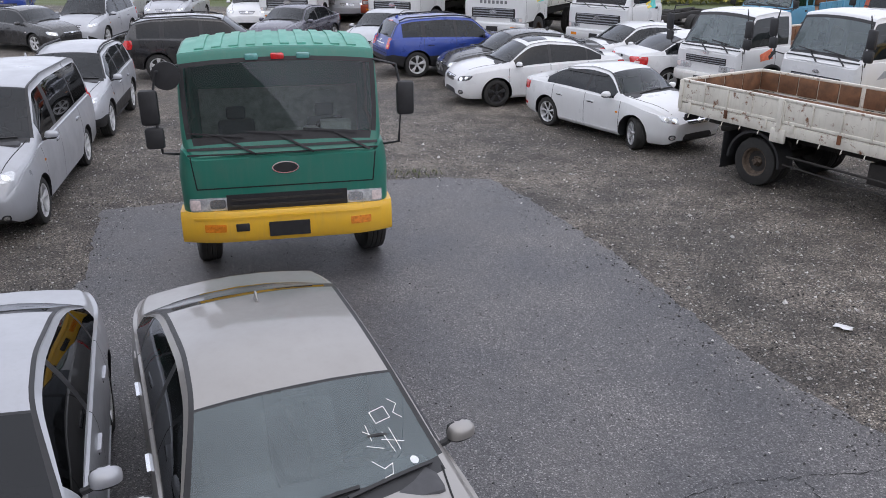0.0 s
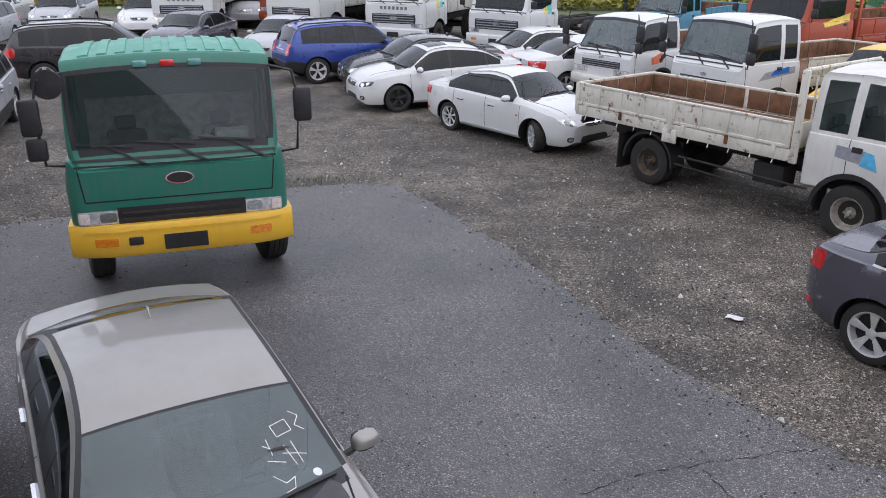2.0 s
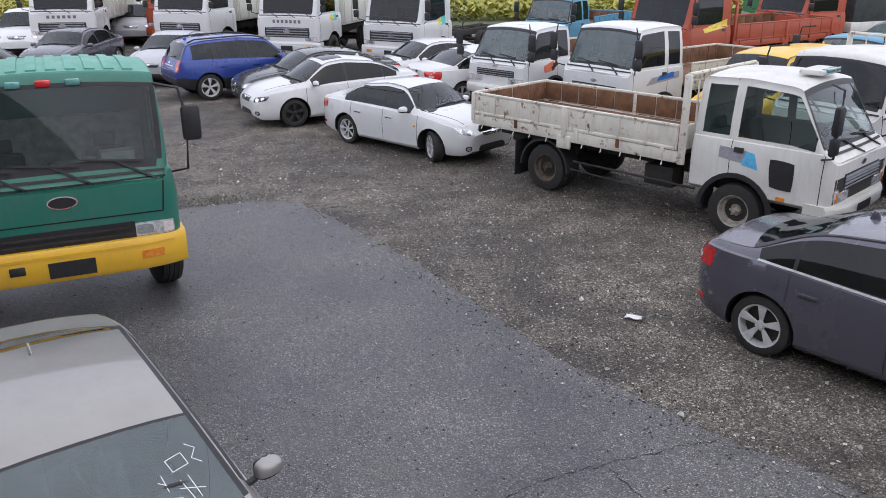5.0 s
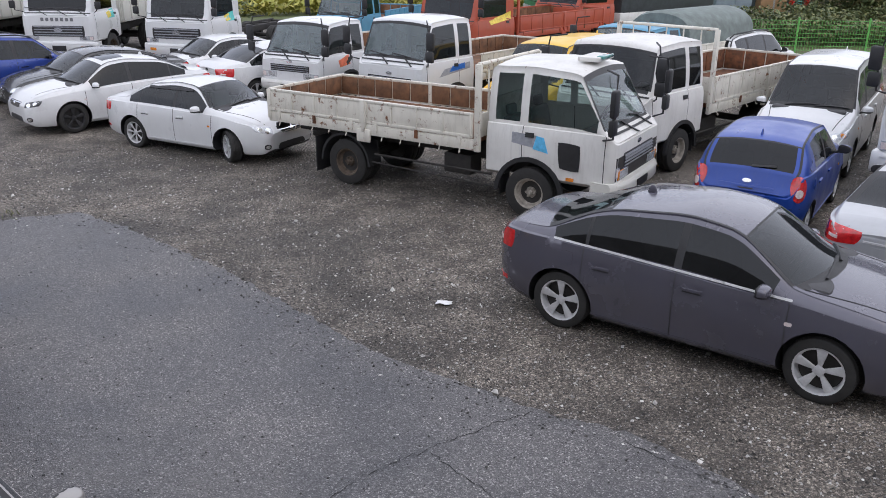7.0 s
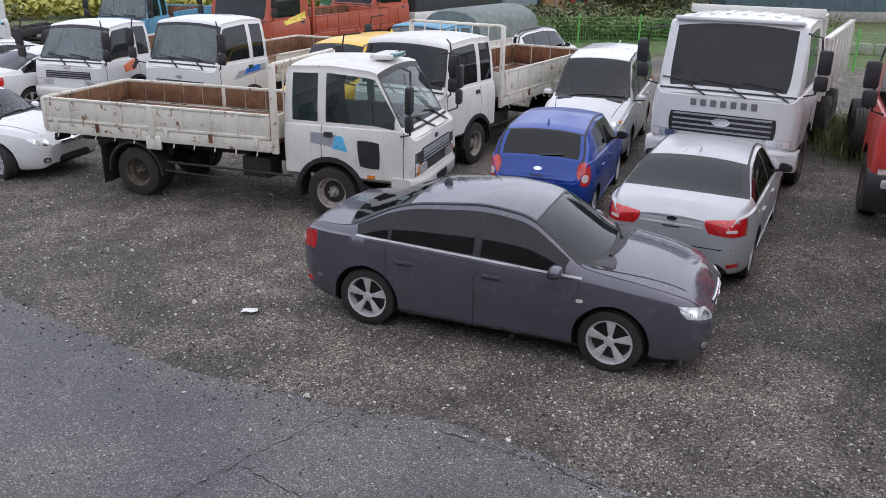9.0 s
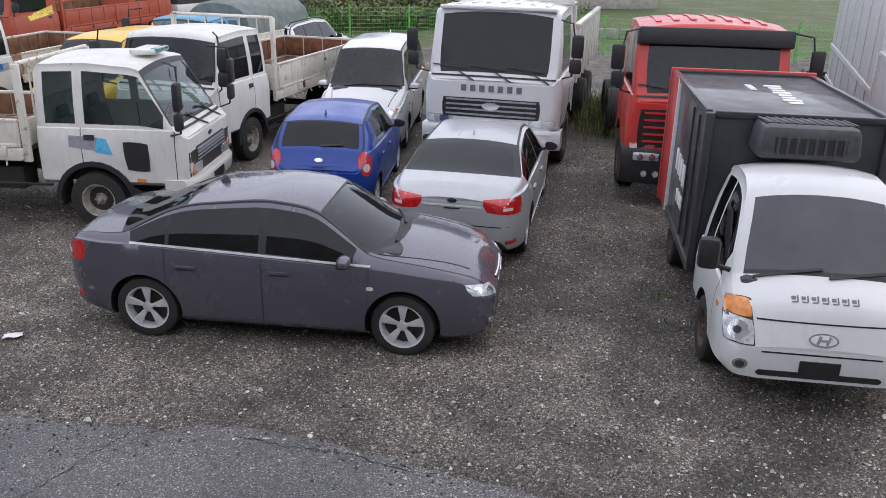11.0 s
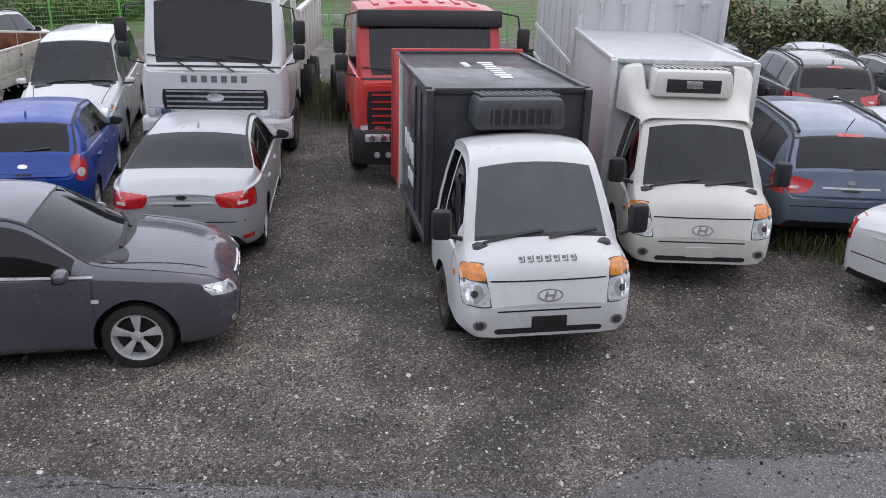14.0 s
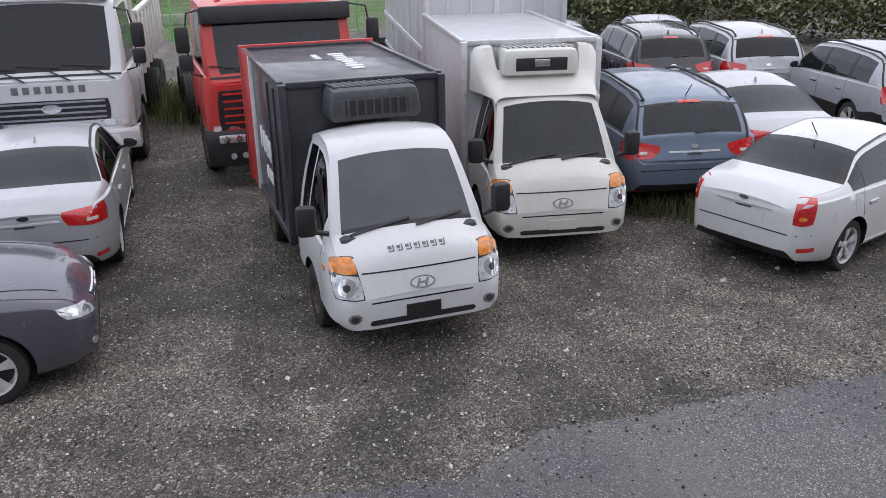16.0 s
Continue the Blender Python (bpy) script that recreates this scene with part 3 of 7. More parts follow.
def car(name, kind, x, y, head, label, mat, category="car", L=None, W=None, H=None, wb=None, g=("clear", "mid", "mid"), style="alloy", turn=0.0, clad=2, rails=False,
        front="sedan", rear="wide", handle=None, lower=None, group="parked cars", z=0.0, flat=0.0, sunroof=False, rw=None, strip_chrome=False, visor=False, antenna="shark"):
    o = thing(name, x, y, head, label, category, group, z)
    P = fit_template(kind, L, W, H, wb)
    P["clad"] = clad
    P["soft"], P["flare"] = (0.15 if kind in ("sedan", "oldsedan") else 0.09), 0.018
    P["round_f"], P["end_w_f"] = 0.78, 0.60
    if kind in ("sedan", "oldsedan"):
        P["round_r"], P["end_w_r"] = 0.72, 0.66
    P["bow_f"], P["bow_r"], P["gutter"], P["cowl_panel"] = (0.30, 0.20, True, 0.07) if kind in ("sedan", "oldsedan") else (0.24, 0.08, True, 0.06)
    P["bow_len_r"] = 0.55 if kind in ("sedan", "oldsedan") else 0.25
    rw = rw or P["rw"]
    ax = P["wb"] / 2
    P["arches"] = [(ax, rw + 0.055, rw), (-ax, rw + 0.055, rw)]
    G = dict(clear=G_CLEAR, mid=G_MID, dark=G_DARK, milk=G_MILK, film=G_FILM)
    bvh = make_shell(o, P, dict(paint=mat, front=G[g[0]], side=G[g[1]], rear=G[g[2]]), {})
    hw, xf, xr, sz, sx = P["W"] / 2, P["xf"], P["xr"], P["sz"], P["sx"]
    tw = 0.215 if kind != "hatch" else 0.18
    for s in (1, -1):
        wheel(o, ax, s * (hw - tw / 2 - 0.025), rw, tw, style, turn, flat)
        wheel(o, -ax, s * (hw - tw / 2 - 0.025), rw, tw, style)
    zc = interp(P["top"], P["cowl"])
    hz = (0.67 if kind != "suv" else 0.84) * sz if kind != "van" else 0.86
    # front face
    for s in (1, -1):
        if front == "round":
            patch("headlight", o, bvh, 25 * s, 8, rect(s * 0.10 * hw + s * 0.30, hz + 0.0, 0.40, 0.15, 0.02 * s), LAMP, x0=ax + 0.2, rnd=0.6)
        else:
            hl = patch("headlight", o, bvh, 38 * s, 0, [(s * 0.00, hz - 0.075), (s * 0.34, hz - 0.03), (s * 0.40, hz + 0.085), (s * 0.02, hz + 0.035)], LAMP if front != "dark" else DARKLAMP, x0=ax + 0.2, rnd=0.35)
            patch("lens", hl, bvh, 38 * s, 0, rect(s * 0.11, hz - 0.015, 0.10, 0.085), PROJ, x0=ax + 0.2, rnd=1, off=0.012)
            patch("turn_lens", hl, bvh, 38 * s, 0, rect(s * 0.25, hz + 0.015, 0.09, 0.07), PROJ if front != "amber" else AMBER, x0=ax + 0.2, rnd=1, off=0.012)
        patch("fog_lamp", o, bvh, 18 * s, 0, rect(s * 0.42, 0.36 * sz, 0.12, 0.10), DARKLAMP, x0=ax + 0.2, rnd=0.8)
        patch("fog_lens", o, bvh, 18 * s, 0, rect(s * 0.42, 0.36 * sz, 0.075, 0.07), PROJ, x0=ax + 0.2, rnd=1, off=0.012)
    gr = patch("grille", o, bvh, 0, 0, [(-0.26, hz - 0.10), (0.26, hz - 0.10), (0.36, hz + 0.03), (-0.36, hz + 0.03)], BLACK, rnd=0.25)
    for k in range(3):
        strip("grille_bar", gr, bvh, 0, 0, (-0.32, hz - 0.075 + 0.045 * k), (0.32, hz - 0.075 + 0.045 * k), 0.012, CHROME, off=0.014)
    patch("badge", gr, bvh, 0, 0, rect(0, hz - 0.02, 0.13, 0.06), CHROME, rnd=1, off=0.024)
    patch("lower_intake", o, bvh, 0, 0, [(-0.42, 0.27 * sz), (0.42, 0.27 * sz), (0.36, 0.40 * sz), (-0.36, 0.40 * sz)], BLACK, rnd=0.3)
    # rear face
    tz = {"sedan": 0.865, "oldsedan": 0.82, "hatch": 0.86, "suv": 0.98, "van": 1.15}[kind] * sz
    for s in (1, -1):
        if rear == "tall":
            tl = patch("tail_light", o, bvh, 180 - 35 * s, 0, [(s * -0.17 - 0.12, tz - 0.14), (s * -0.17 + 0.12, tz - 0.14), (s * -0.20 + 0.11, tz + 0.16), (s * -0.20 - 0.11, tz + 0.16)], REDLENS, x0=-ax - 0.15, rnd=0.4)
            patch("tail_lens", tl, bvh, 180 - 35 * s, 0, rect(s * -0.17, tz - 0.06, 0.09, 0.05), AMBER, x0=-ax - 0.15, rnd=1, off=0.012)
        elif rear == "roundlamp":
            tl = patch("tail_light", o, bvh, 180 - 30 * s, 0, rect(-s * 0.36, tz, 0.22, 0.34), REDLENS, x0=-ax, rnd=0.9)
            patch("tail_lens", tl, bvh, 180 - 30 * s, 0, rect(-s * 0.36, tz - 0.05, 0.12, 0.12), CLEARLENS, x0=-ax, rnd=1, off=0.012)
        else:
            tl = patch("tail_light", o, bvh, 180 - 30 * s, 0, [(-s * 0.46, tz - 0.11), (s * 0.04, tz - 0.08), (s * 0.09, tz + 0.08), (-s * 0.46, tz + 0.11)], REDLENS, x0=-ax - 0.1, rnd=0.3, n=(12, 5)) if kind != "suv" else patch("tail_light", o, bvh, 180 - 34 * s, 0, [(-s * 0.48, tz - 0.13), (s * 0.03, tz - 0.10), (s * 0.09, tz + 0.06), (-s * 0.46, tz + 0.15)], REDLENS, x0=-ax - 0.1, rnd=0.4, n=(12, 5))
            patch("tail_lens", tl, bvh, 180 - 30 * s, 0, rect(-s * 0.22, tz - 0.03, 0.14, 0.035), CLEARLENS, x0=-ax - 0.1, off=0.012)
        patch("reflector", o, bvh, 180 - 20 * s, 0, rect(-s * 0.42, 0.40 * sz, 0.16, 0.05), REDLENS, x0=-ax)
    patch("plate_panel", o, bvh, 180, 0, rect(0, tz - (0.13 if kind in ("sedan", "oldsedan") else 0.16), 0.54, 0.13), mat if kind != "hatch" else mat, off=-0.002 + 0.008, rnd=0.15)
    strip("trunk_trim", o, bvh, 180, 0, (-0.36, tz - 0.02), (0.36, tz - 0.02), 0.02, ALLOY if kind != "hatch" else mat, off=0.012)
    patch("rear_badge", o, bvh, 180, 0, rect(0, tz + 0.05, 0.12, 0.055), CHROME, rnd=1, off=0.014)
    strip("bumper_gap", o, bvh, 180, 0, (-hw * 0.9, tz - 0.26), (hw * 0.9, tz - 0.26), 0.012, SEAM, off=0.004, n=16)
    strip("number_light", o, bvh, 180, 0, (-0.1, tz - 0.05), (0.1, tz - 0.05), 0.012, BLACK, off=0.014)
    if kind in ("suv", "hatch"):
        zw = P["rear_glass_from"] + 0.005
        strip("rear_wiper", o, bvh, 180, 0, (0.02, zw), (0.34, zw + 0.02), 0.02, BLACK, off=0.03, depth=0.02)
        if kind == "suv":
            strip("brake_light", o, bvh, 180, 0, (-0.16, interp(P["top"], P["roof_r"]) - 0.03), (0.16, interp(P["top"], P["roof_r"]) - 0.03), 0.03, REDLENS, off=0.012)
    if lower:
        patch("bumper_cover", o, bvh, 180, 0, rect(0, 0.5, 2 * hw * 0.86, 0.22), lower, n=(16, 3))
    # sides
    zh = interp(P["belt"], 0) - 0.14
    for s in (1, -1):
        th = 90 * s
        for hx in [P["doors"][0][0] + 0.22 * sx, P["doors"][1][0] + 0.18 * sx]:
            # dark strip painted behind the handle as the shade of its hollow
            strip("handle_shade", o, bvh, th, 0, (-s * hx - 0.09, zh - 0.012), (-s * hx + 0.09, zh - 0.012), 0.045, SEAM, off=0.004, n=6, depth=0.004)
            strip("door_handle", o, bvh, th, 0, (-s * hx - 0.10, zh + 0.0), (-s * hx + 0.10, zh), 0.024, handle or mat, off=0.024, n=6, depth=0.03)
        if strip_chrome:
            zb1, zb2 = interp(P["belt"], P["windows"][0][0]) + 0.008, interp(P["belt"], P["cowl"] - 0.2) + 0.012
            strip("window_trim", o, bvh, th, 0, (-s * (P["windows"][0][0] + 0.13), zb1), (-s * (P["cowl"] - 0.2), zb2), 0.018, ALLOY, off=0.014, n=16)
        if visor:
            zv = H_at(P, 0.885)
            strip("rain_visor", o, bvh, th, 0, (-s * -0.9 * sx, zv - 0.01), (-s * 0.30 * sx, zv), 0.04, BLACK, off=0.02, n=12)
        strip("rocker_trim", o, bvh, th, 0, (-s * (-ax + rw + 0.1), 0.27), (-s * (ax - rw - 0.1), 0.27), 0.03, mat if clad < 4 else BLACK, off=0.01, n=10)
        mx = P["cowl"] - 0.46 * sx
        mirror(o, mx, s * (hw + 0.075), interp(P["belt"], mx) + 0.075, mat, s)
        patch("side_repeater", o, bvh, th, 0, rect(-s * (P["cowl"] - 0.20 * sx), zh - 0.10, 0.07, 0.035), AMBER if kind != "sedan" else CLEARLENS, rnd=0.6, n=(4, 3))
        if s < 0:
            patch("fuel_flap", o, bvh, th, 0, rect(-s * (-ax + 0.06), zh + 0.03, 0.15, 0.15), mat, rnd=0.5, off=0.005, n=(5, 5), depth=0.005)
    for a, b in (((0.10, 0.0), (0.66, 0.12)), ((-0.42, 0.0), (0.18, 0.05))):
        strip("wiper", o, bvh, 0, 55, a, b, 0.022, BLACK, x0=P["cowl"] - 0.01, z0=zc, off=0.022, depth=0.02)
    for s in (1, -1):
        strip("hood_gap", o, bvh, 0, 89.9, (s * hw * 0.80, -(P["cowl"] - 0.14)), (s * hw * 0.62, -(P["xf"] - 0.20)), 0.012, SEAM, off=0.003, n=10)
    if rails:
        for s in (1, -1):
            yy = hw * 0.66
            zr = P["top"][5][1]
            pts = [(P["roof_r"] + 0.05, s * yy, H_at(P, 0.925)), (P["roof_r"] + 0.25, s * yy, H_at(P, 0.972)), (-0.3, s * yy, H_at(P, 0.995)), (P["roof_f"] - 0.35, s * yy, H_at(P, 0.982)), (P["roof_f"] - 0.05, s * yy, H_at(P, 0.94))]
            part("roof_rail", tube(pts, 0.02), BLACK, o)
    if antenna == "shark":
        part("antenna", box((P["roof_r"] + 0.18, 0, interp(P["top"], P["roof_r"] + 0.18) + 0.03), (0.12, 0.03, 0.08), None, 0.012, 0.35), mat, o)
    elif antenna == "rod":
        za = interp(P["top"], P["roof_r"] + 0.12)
        part("antenna", tube([(P["roof_r"] + 0.12, 0, za), (P["roof_r"] - 0.05, 0, za + 0.18)], 0.007, 6), BLACK, o)
    if sunroof:
        patch("sunroof", o, bvh, 0, 90, rect(0, 0, 0.8, 0.5), G_DARK, x0=0.1, rnd=0.2, off=0.006)
    seats(o, (0.30 * sx, -0.55 * sx) if kind != "van" else (0.75, -0.3, -1.3), 0.30 if kind != "suv" else 0.45, 0.36, dash_x=P["cowl"] - 0.12, z_dash=zc - 0.01, W=P["W"] * 0.76)
    return o, bvh, P


def H_at(P, k):
    return max(z for _, z in P["top"]) * k


# ---- trucks ----
def cab_shell(o, xf, xr, z0, H, W, zbelt, slope, mat, arch=None, nose=0.06, nose_drop=0.10, wins=None, seams=None, doors=None, g=("clear", "mid", "mid"), tumble=0.02, crown=0.06, soft=0.04, hood=None, roof=None, round_f=0.22, end_w_f=0.86, ws_col=15):
    cowl = xf - nose
    rf = cowl - slope
    top = [(xr, H - 0.10), (xr + 0.06, H - 0.03), ((xr + rf) / 2, H), (rf, H - 0.05), (cowl, zbelt + 0.035), (cowl + nose * 0.5, zbelt - nose_drop * 0.35), (xf, zbelt - nose_drop)]
    P = dict(xf=xf, xr=xr, W=W, top=top, belt=[(xr, zbelt), (cowl, zbelt), (xf, zbelt - nose_drop)], sill=[(xr, z0), (xf, z0)], cowl=cowl, roof_f=rf, roof_r=xr + 0.02, rear_b=xr + 0.01, rear_glass=False,
             windows=wins, seams=seams, doors=doors, tumble=tumble, crown=crown, soft=soft, end_w_f=end_w_f, round_f=round_f, end_w_r=0.95, round_r=0.1, end_r=(0, 0.02, 0.06, 0.1), end_f=(0, 0.01, 0.025, 0.05, 0.1), bulge=0, clad=1, ws_margin=0.05, black_pillars=False, bow_f=0.05, bow_len_f=0.5, ws_col=ws_col)
    P["arches"] = [arch] if arch else ()
    G = dict(clear=G_CLEAR, mid=G_MID, dark=G_DARK, milk=G_MILK, film=G_FILM)
    bvh = make_shell(o, P, dict(paint=mat, front=G[g[0]], side=G[g[1]], rear=G[g[2]], hood=hood or mat), {4: "front_panel", 5: "cab_rear"})
    return bvh, P


def chassis(o, x0, x1, z, W=0.85):
    for s in (1, -1):
        part("frame_rail", box(((x0 + x1) / 2, s * W / 2, z), (x1 - x0, 0.07, 0.22), None, 0.008), FRAME, o)
    for x in np.arange(x0 + 0.2, x1, 0.9):
        part("cross_member", box((x, 0, z), (0.08, W, 0.14), None, 0.008), FRAME, o)


def axle(o, x, r, w, W, style, dual=False, turn=0):
    part("axle", tube([(x, -W / 2 + 0.15, r), (x, W / 2 - 0.15, r)], 0.07, 10), FRAME, o)
    for s in (1, -1):
        wheel(o, x, s * (W / 2 - w / 2), r, w, style, turn)
        if dual:
            wheel(o, x, s * (W / 2 - 1.6 * w), r, w, style)


def flatbed(o, x0, x1, W, zf, hb, mat, inner, post=0.0, planks=7, hooks=True):
    """A drop-side bed from x0 (rear) to x1: floor, boards with ribs, hinges and hooks, a headboard."""
    L, c = x1 - x0, (x0 + x1) / 2
    part("bed_floor", box((c, 0, zf - 0.05), (L, W - 0.16, 0.08), None, 0.008), inner, o)
    part("bed_sill", box((c, W / 2 - 0.03, zf - 0.10), (L, 0.06, 0.17), None, 0.008), mat, o)
    part("bed_sill", box((c, -W / 2 + 0.03, zf - 0.10), (L, 0.06, 0.17), None, 0.008), mat, o)
    for x in np.arange(x0 + 0.15, x1, 0.45):
        part("bed_bearer", box((x, 0, zf - 0.13), (0.06, W - 0.12, 0.09), None, 0.006), FRAME, o)
    half = L / 2
    for s in (1, -1):
        for k in range(2):
            xc = x0 + half * (k + 0.5)
            b = part("drop_side", box((xc, s * (W / 2 - 0.016), zf + hb / 2), (half - 0.05, 0.032, hb), None, 0.008), mat, o)
            part("top_edge", box((xc, s * (W / 2 - 0.016), zf + hb), (half - 0.05, 0.055, 0.045), None, 0.01), mat, b)
            part("bottom_edge", box((xc, s * (W / 2 - 0.014), zf + 0.03), (half - 0.05, 0.05, 0.05), None, 0.01), mat, b)
            n = 4
            for i in range(n + 1):
                xx = xc - half / 2 + 0.06 + (half - 0.12) * i / n
                part("rib", box((xx, s * (W / 2 + 0.008), zf + hb / 2), (0.03, 0.02, hb * 0.92), None, 0.006), mat, b)
            nw = 5
            for i in range(nw):
                part("board", box((xc - half / 2 + 0.03 + (half - 0.06) * (i + 0.5) / nw, s * (W / 2 - 0.045), zf + hb / 2), ((half - 0.06) / nw - 0.025, 0.02, hb - 0.05), None, 0.005), inner, b)
            for i in range(3):
                part("hinge", box((xc - half / 2 + 0.25 + (half - 0.5) * i / 2, s * (W / 2 + 0.012), zf - 0.05), (0.06, 0.025, 0.14), None, 0.006), RUSTY if i == 1 else mat, b)
        part("stake_post", box((c, s * (W / 2 - 0.005), zf + hb / 2 - 0.06), (0.09, 0.07, hb + 0.16), None, 0.01), mat, o)
        part("stake_bracket", box((c, s * (W / 2 + 0.0), zf - 0.20), (0.28, 0.05, 0.22), None, 0.04), mat, o)
        part("stake_post", box((x0 + 0.03, s * (W / 2 - 0.01), zf + hb / 2 - 0.06), (0.07, 0.07, hb + 0.14), None, 0.01), mat, o)
        if hooks:
            for i in range(11):
                xx = x0 + 0.25 + (L - 0.5) * i / 10
                part("rope_hook", tube([(xx, s * (W / 2 - 0.02), zf - 0.17), (xx, s * (W / 2 + 0.02), zf - 0.25), (xx + 0.03, s * (W / 2 + 0.045), zf - 0.22)], 0.009, 5), mat, o)
    t = part("tailgate", box((x0 + 0.016, 0, zf + hb / 2), (0.035, W - 0.08, hb), None, 0.008), mat, o)
    part("top_edge", box((x0 + 0.016, 0, zf + hb), (0.055, W - 0.08, 0.045), None, 0.01), mat, t)
    for i in range(4):
        part("board", box((x0 + 0.045, -W / 2 + 0.06 + (W - 0.12) * (i + 0.5) / 4, zf + hb / 2), (0.02, (W - 0.12) / 4 - 0.03, hb - 0.05), None, 0.005), inner, t)
    for s in (1, -1):
        lp = part("tail_lamp", box((x0 + 0.05, s * (W / 2 - 0.3), zf - 0.30), (0.06, 0.32, 0.12), None, 0.015), BLACK, o)
        part("lens", box((x0 + 0.015, s * (W / 2 - 0.3), zf - 0.30), (0.02, 0.28, 0.09), None, 0.008), REDLENS, lp)
    if post:
        hbd = part("headboard", box((x1 + 0.03, 0, zf + hb / 2), (0.04, W - 0.04, hb), None, 0.008), mat, o)
        for s in (1, -1):
            part("post", box((x1 + 0.05, s * (W / 2 - 0.03), zf - 0.2 + (post + 0.2) / 2), (0.10, 0.07, post + 0.2), None, 0.012), mat, hbd)
        part("top_bar", tube([(x1 + 0.05, -W / 2 + 0.03, zf + post), (x1 + 0.05, W / 2 - 0.03, zf + post)], 0.03, 8), mat, hbd)
        for yy in np.linspace(-W / 2 + 0.35, W / 2 - 0.35, 5):
            part("bar", tube([(x1 + 0.05, yy, zf + hb - 0.02), (x1 + 0.05, yy, zf + post)], 0.014, 6), mat, hbd)


def arm_mirror(o, x, y, z, s, n=2, top=True):
    """A pair of large mirrors on a bent tube arm."""
    pts = [(x - 0.05, y * 0.90, z + 0.55), (x + 0.18, y + s * 0.10, z + 0.52), (x + 0.20, y + s * 0.16, z + 0.2), (x + 0.18, y + s * 0.12, z - 0.35), (x - 0.02, y * 0.96, z - 0.42)]
    a = part("mirror_arm", tube(pts, 0.016, 6), BLACK, o)
    part("mirror_head", box((x + 0.20, y + s * 0.20, z + 0.15), (0.09, 0.20, 0.38), None, 0.04), BLACK, a)
    if n > 1:
        part("mirror_head", box((x + 0.19, y + s * 0.18, z - 0.18), (0.09, 0.20, 0.24), None, 0.04), BLACK, a)


def flat_details(o, bvh, P, z0, zbelt, W, lampz, lamps="square", bumper_mat=None, bump=(0.6, 0.28), wipers=3, bumper_lamps=True, grille=(0.2, 1.4), gmat=None):
    """Front of a cab-over: lamps, grille, badge bars, bumper, wipers, handles."""
    xf = P["xf"]
    hw = W / 2
    for s in (1, -1):
        h = patch("headlight", o, bvh, 12 * s, 0, rect(s * (hw - 0.42), lampz, 0.46, 0.15), LAMP, x0=xf - 0.4, rnd=0.15)
        patch("lens", h, bvh, 12 * s, 0, rect(s * (hw - 0.50), lampz, 0.17, 0.11), PROJ, x0=xf - 0.4, rnd=0.5, off=0.014)
        patch("turn_lens", h, bvh, 12 * s, 0, rect(s * (hw - 0.26), lampz, 0.11, 0.11), CLEARLENS, x0=xf - 0.4, rnd=0.2, off=0.014)
        for k, (hx, hz) in enumerate(((P["doors"][0][0] + 0.12, zbelt - 0.12),)):
            strip("door_handle", o, bvh, 90 * s, 0, (-s * hx - 0.07, hz), (-s * hx + 0.07, hz), 0.07, BLACK, off=0.02, n=4)
    if bumper_mat:
        bz, bh = bump
        bm = bmesh.new()
        n = 18
        rows = []
        for k in range(n + 1):
            y = -hw * 1.02 + 2.04 * hw * k / n
            a = abs(y) / hw
            xx = xf + 0.10 - 0.20 * max(0, a - 0.55) ** 2 * 3
            rows.append([bm.verts.new(p) for p in ((xx - 0.30 * (1 if a > 0.9 else 0.6), y, bz - bh / 2 + 0.02), (xx - 0.03, y, bz - bh / 2), (xx, y, bz - bh / 2 + 0.05), (xx, y, bz + bh / 2 - 0.05), (xx - 0.03, y, bz + bh / 2), (xx - 0.30 * (1 if a > 0.9 else 0.6), y, bz + bh / 2))])
        for a, b in zip(rows, rows[1:]):
            for j in range(5):
                bm.faces.new((a[j], b[j], b[j + 1], a[j + 1]))
            bm.faces.new((a[5], b[5], b[0], a[0]))
        bm.faces.new(rows[0])
        bm.faces.new(rows[-1][::-1])
        bmesh.ops.recalc_face_normals(bm, faces=bm.faces[:])
        b = part("bumper", bm, bumper_mat, o)
        from mathutils.bvhtree import BVHTree
        b2 = BVHTree.FromPolygons([v.co for v in b.data.vertices], [tuple(p.vertices) for p in b.data.polygons])
        if bumper_lamps:
            for s in (1, -1):
                patch("turn_lamp", b, b2, 0, 0, rect(s * hw * 0.70, bz, 0.24, 0.09), AMBER, off=0.01, rnd=0.1)
        patch("plate_holder", b, b2, 0, 0, rect(0, bz - 0.04, 0.46, 0.17), BLACK, off=0.012)
        strip("bumper_crease", b, b2, 0, 0, (-hw * 0.9, bz + bh * 0.30), (hw * 0.9, bz + bh * 0.30), 0.03, bumper_mat, off=0.008, n=16)
    zc = zbelt
    k = W / 2.3
    for i in range(wipers):
        a = (-0.72 + 0.62 * i) * k if wipers == 3 else (-0.45 + 0.75 * i) * k
        piv, tip = (a + 0.42 * k, -0.10), (a + 0.02, 0.13)
        strip("wiper", o, bvh, 0, 12, piv, tip, 0.022, BLACK, x0=P["cowl"], z0=zc, off=0.03, depth=0.02)
        strip("wiper", o, bvh, 0, 12, (a - 0.30 * k, 0.16), (a + 0.30 * k, 0.10), 0.02, BLACK, x0=P["cowl"], z0=zc, off=0.035, depth=0.02)
    strip("screen_seal", o, bvh, 0, 12, (-hw * 0.9, -0.02), (hw * 0.9, -0.02), 0.03, BLACK, x0=P["cowl"], z0=zc, off=0.012, n=14)
    seats(o, (P["xr"] + 0.50,), z0 + 0.05, 0.55 * k, dash_x=P["cowl"] - 0.30, z_dash=zbelt + 0.02, W=W * 0.88)
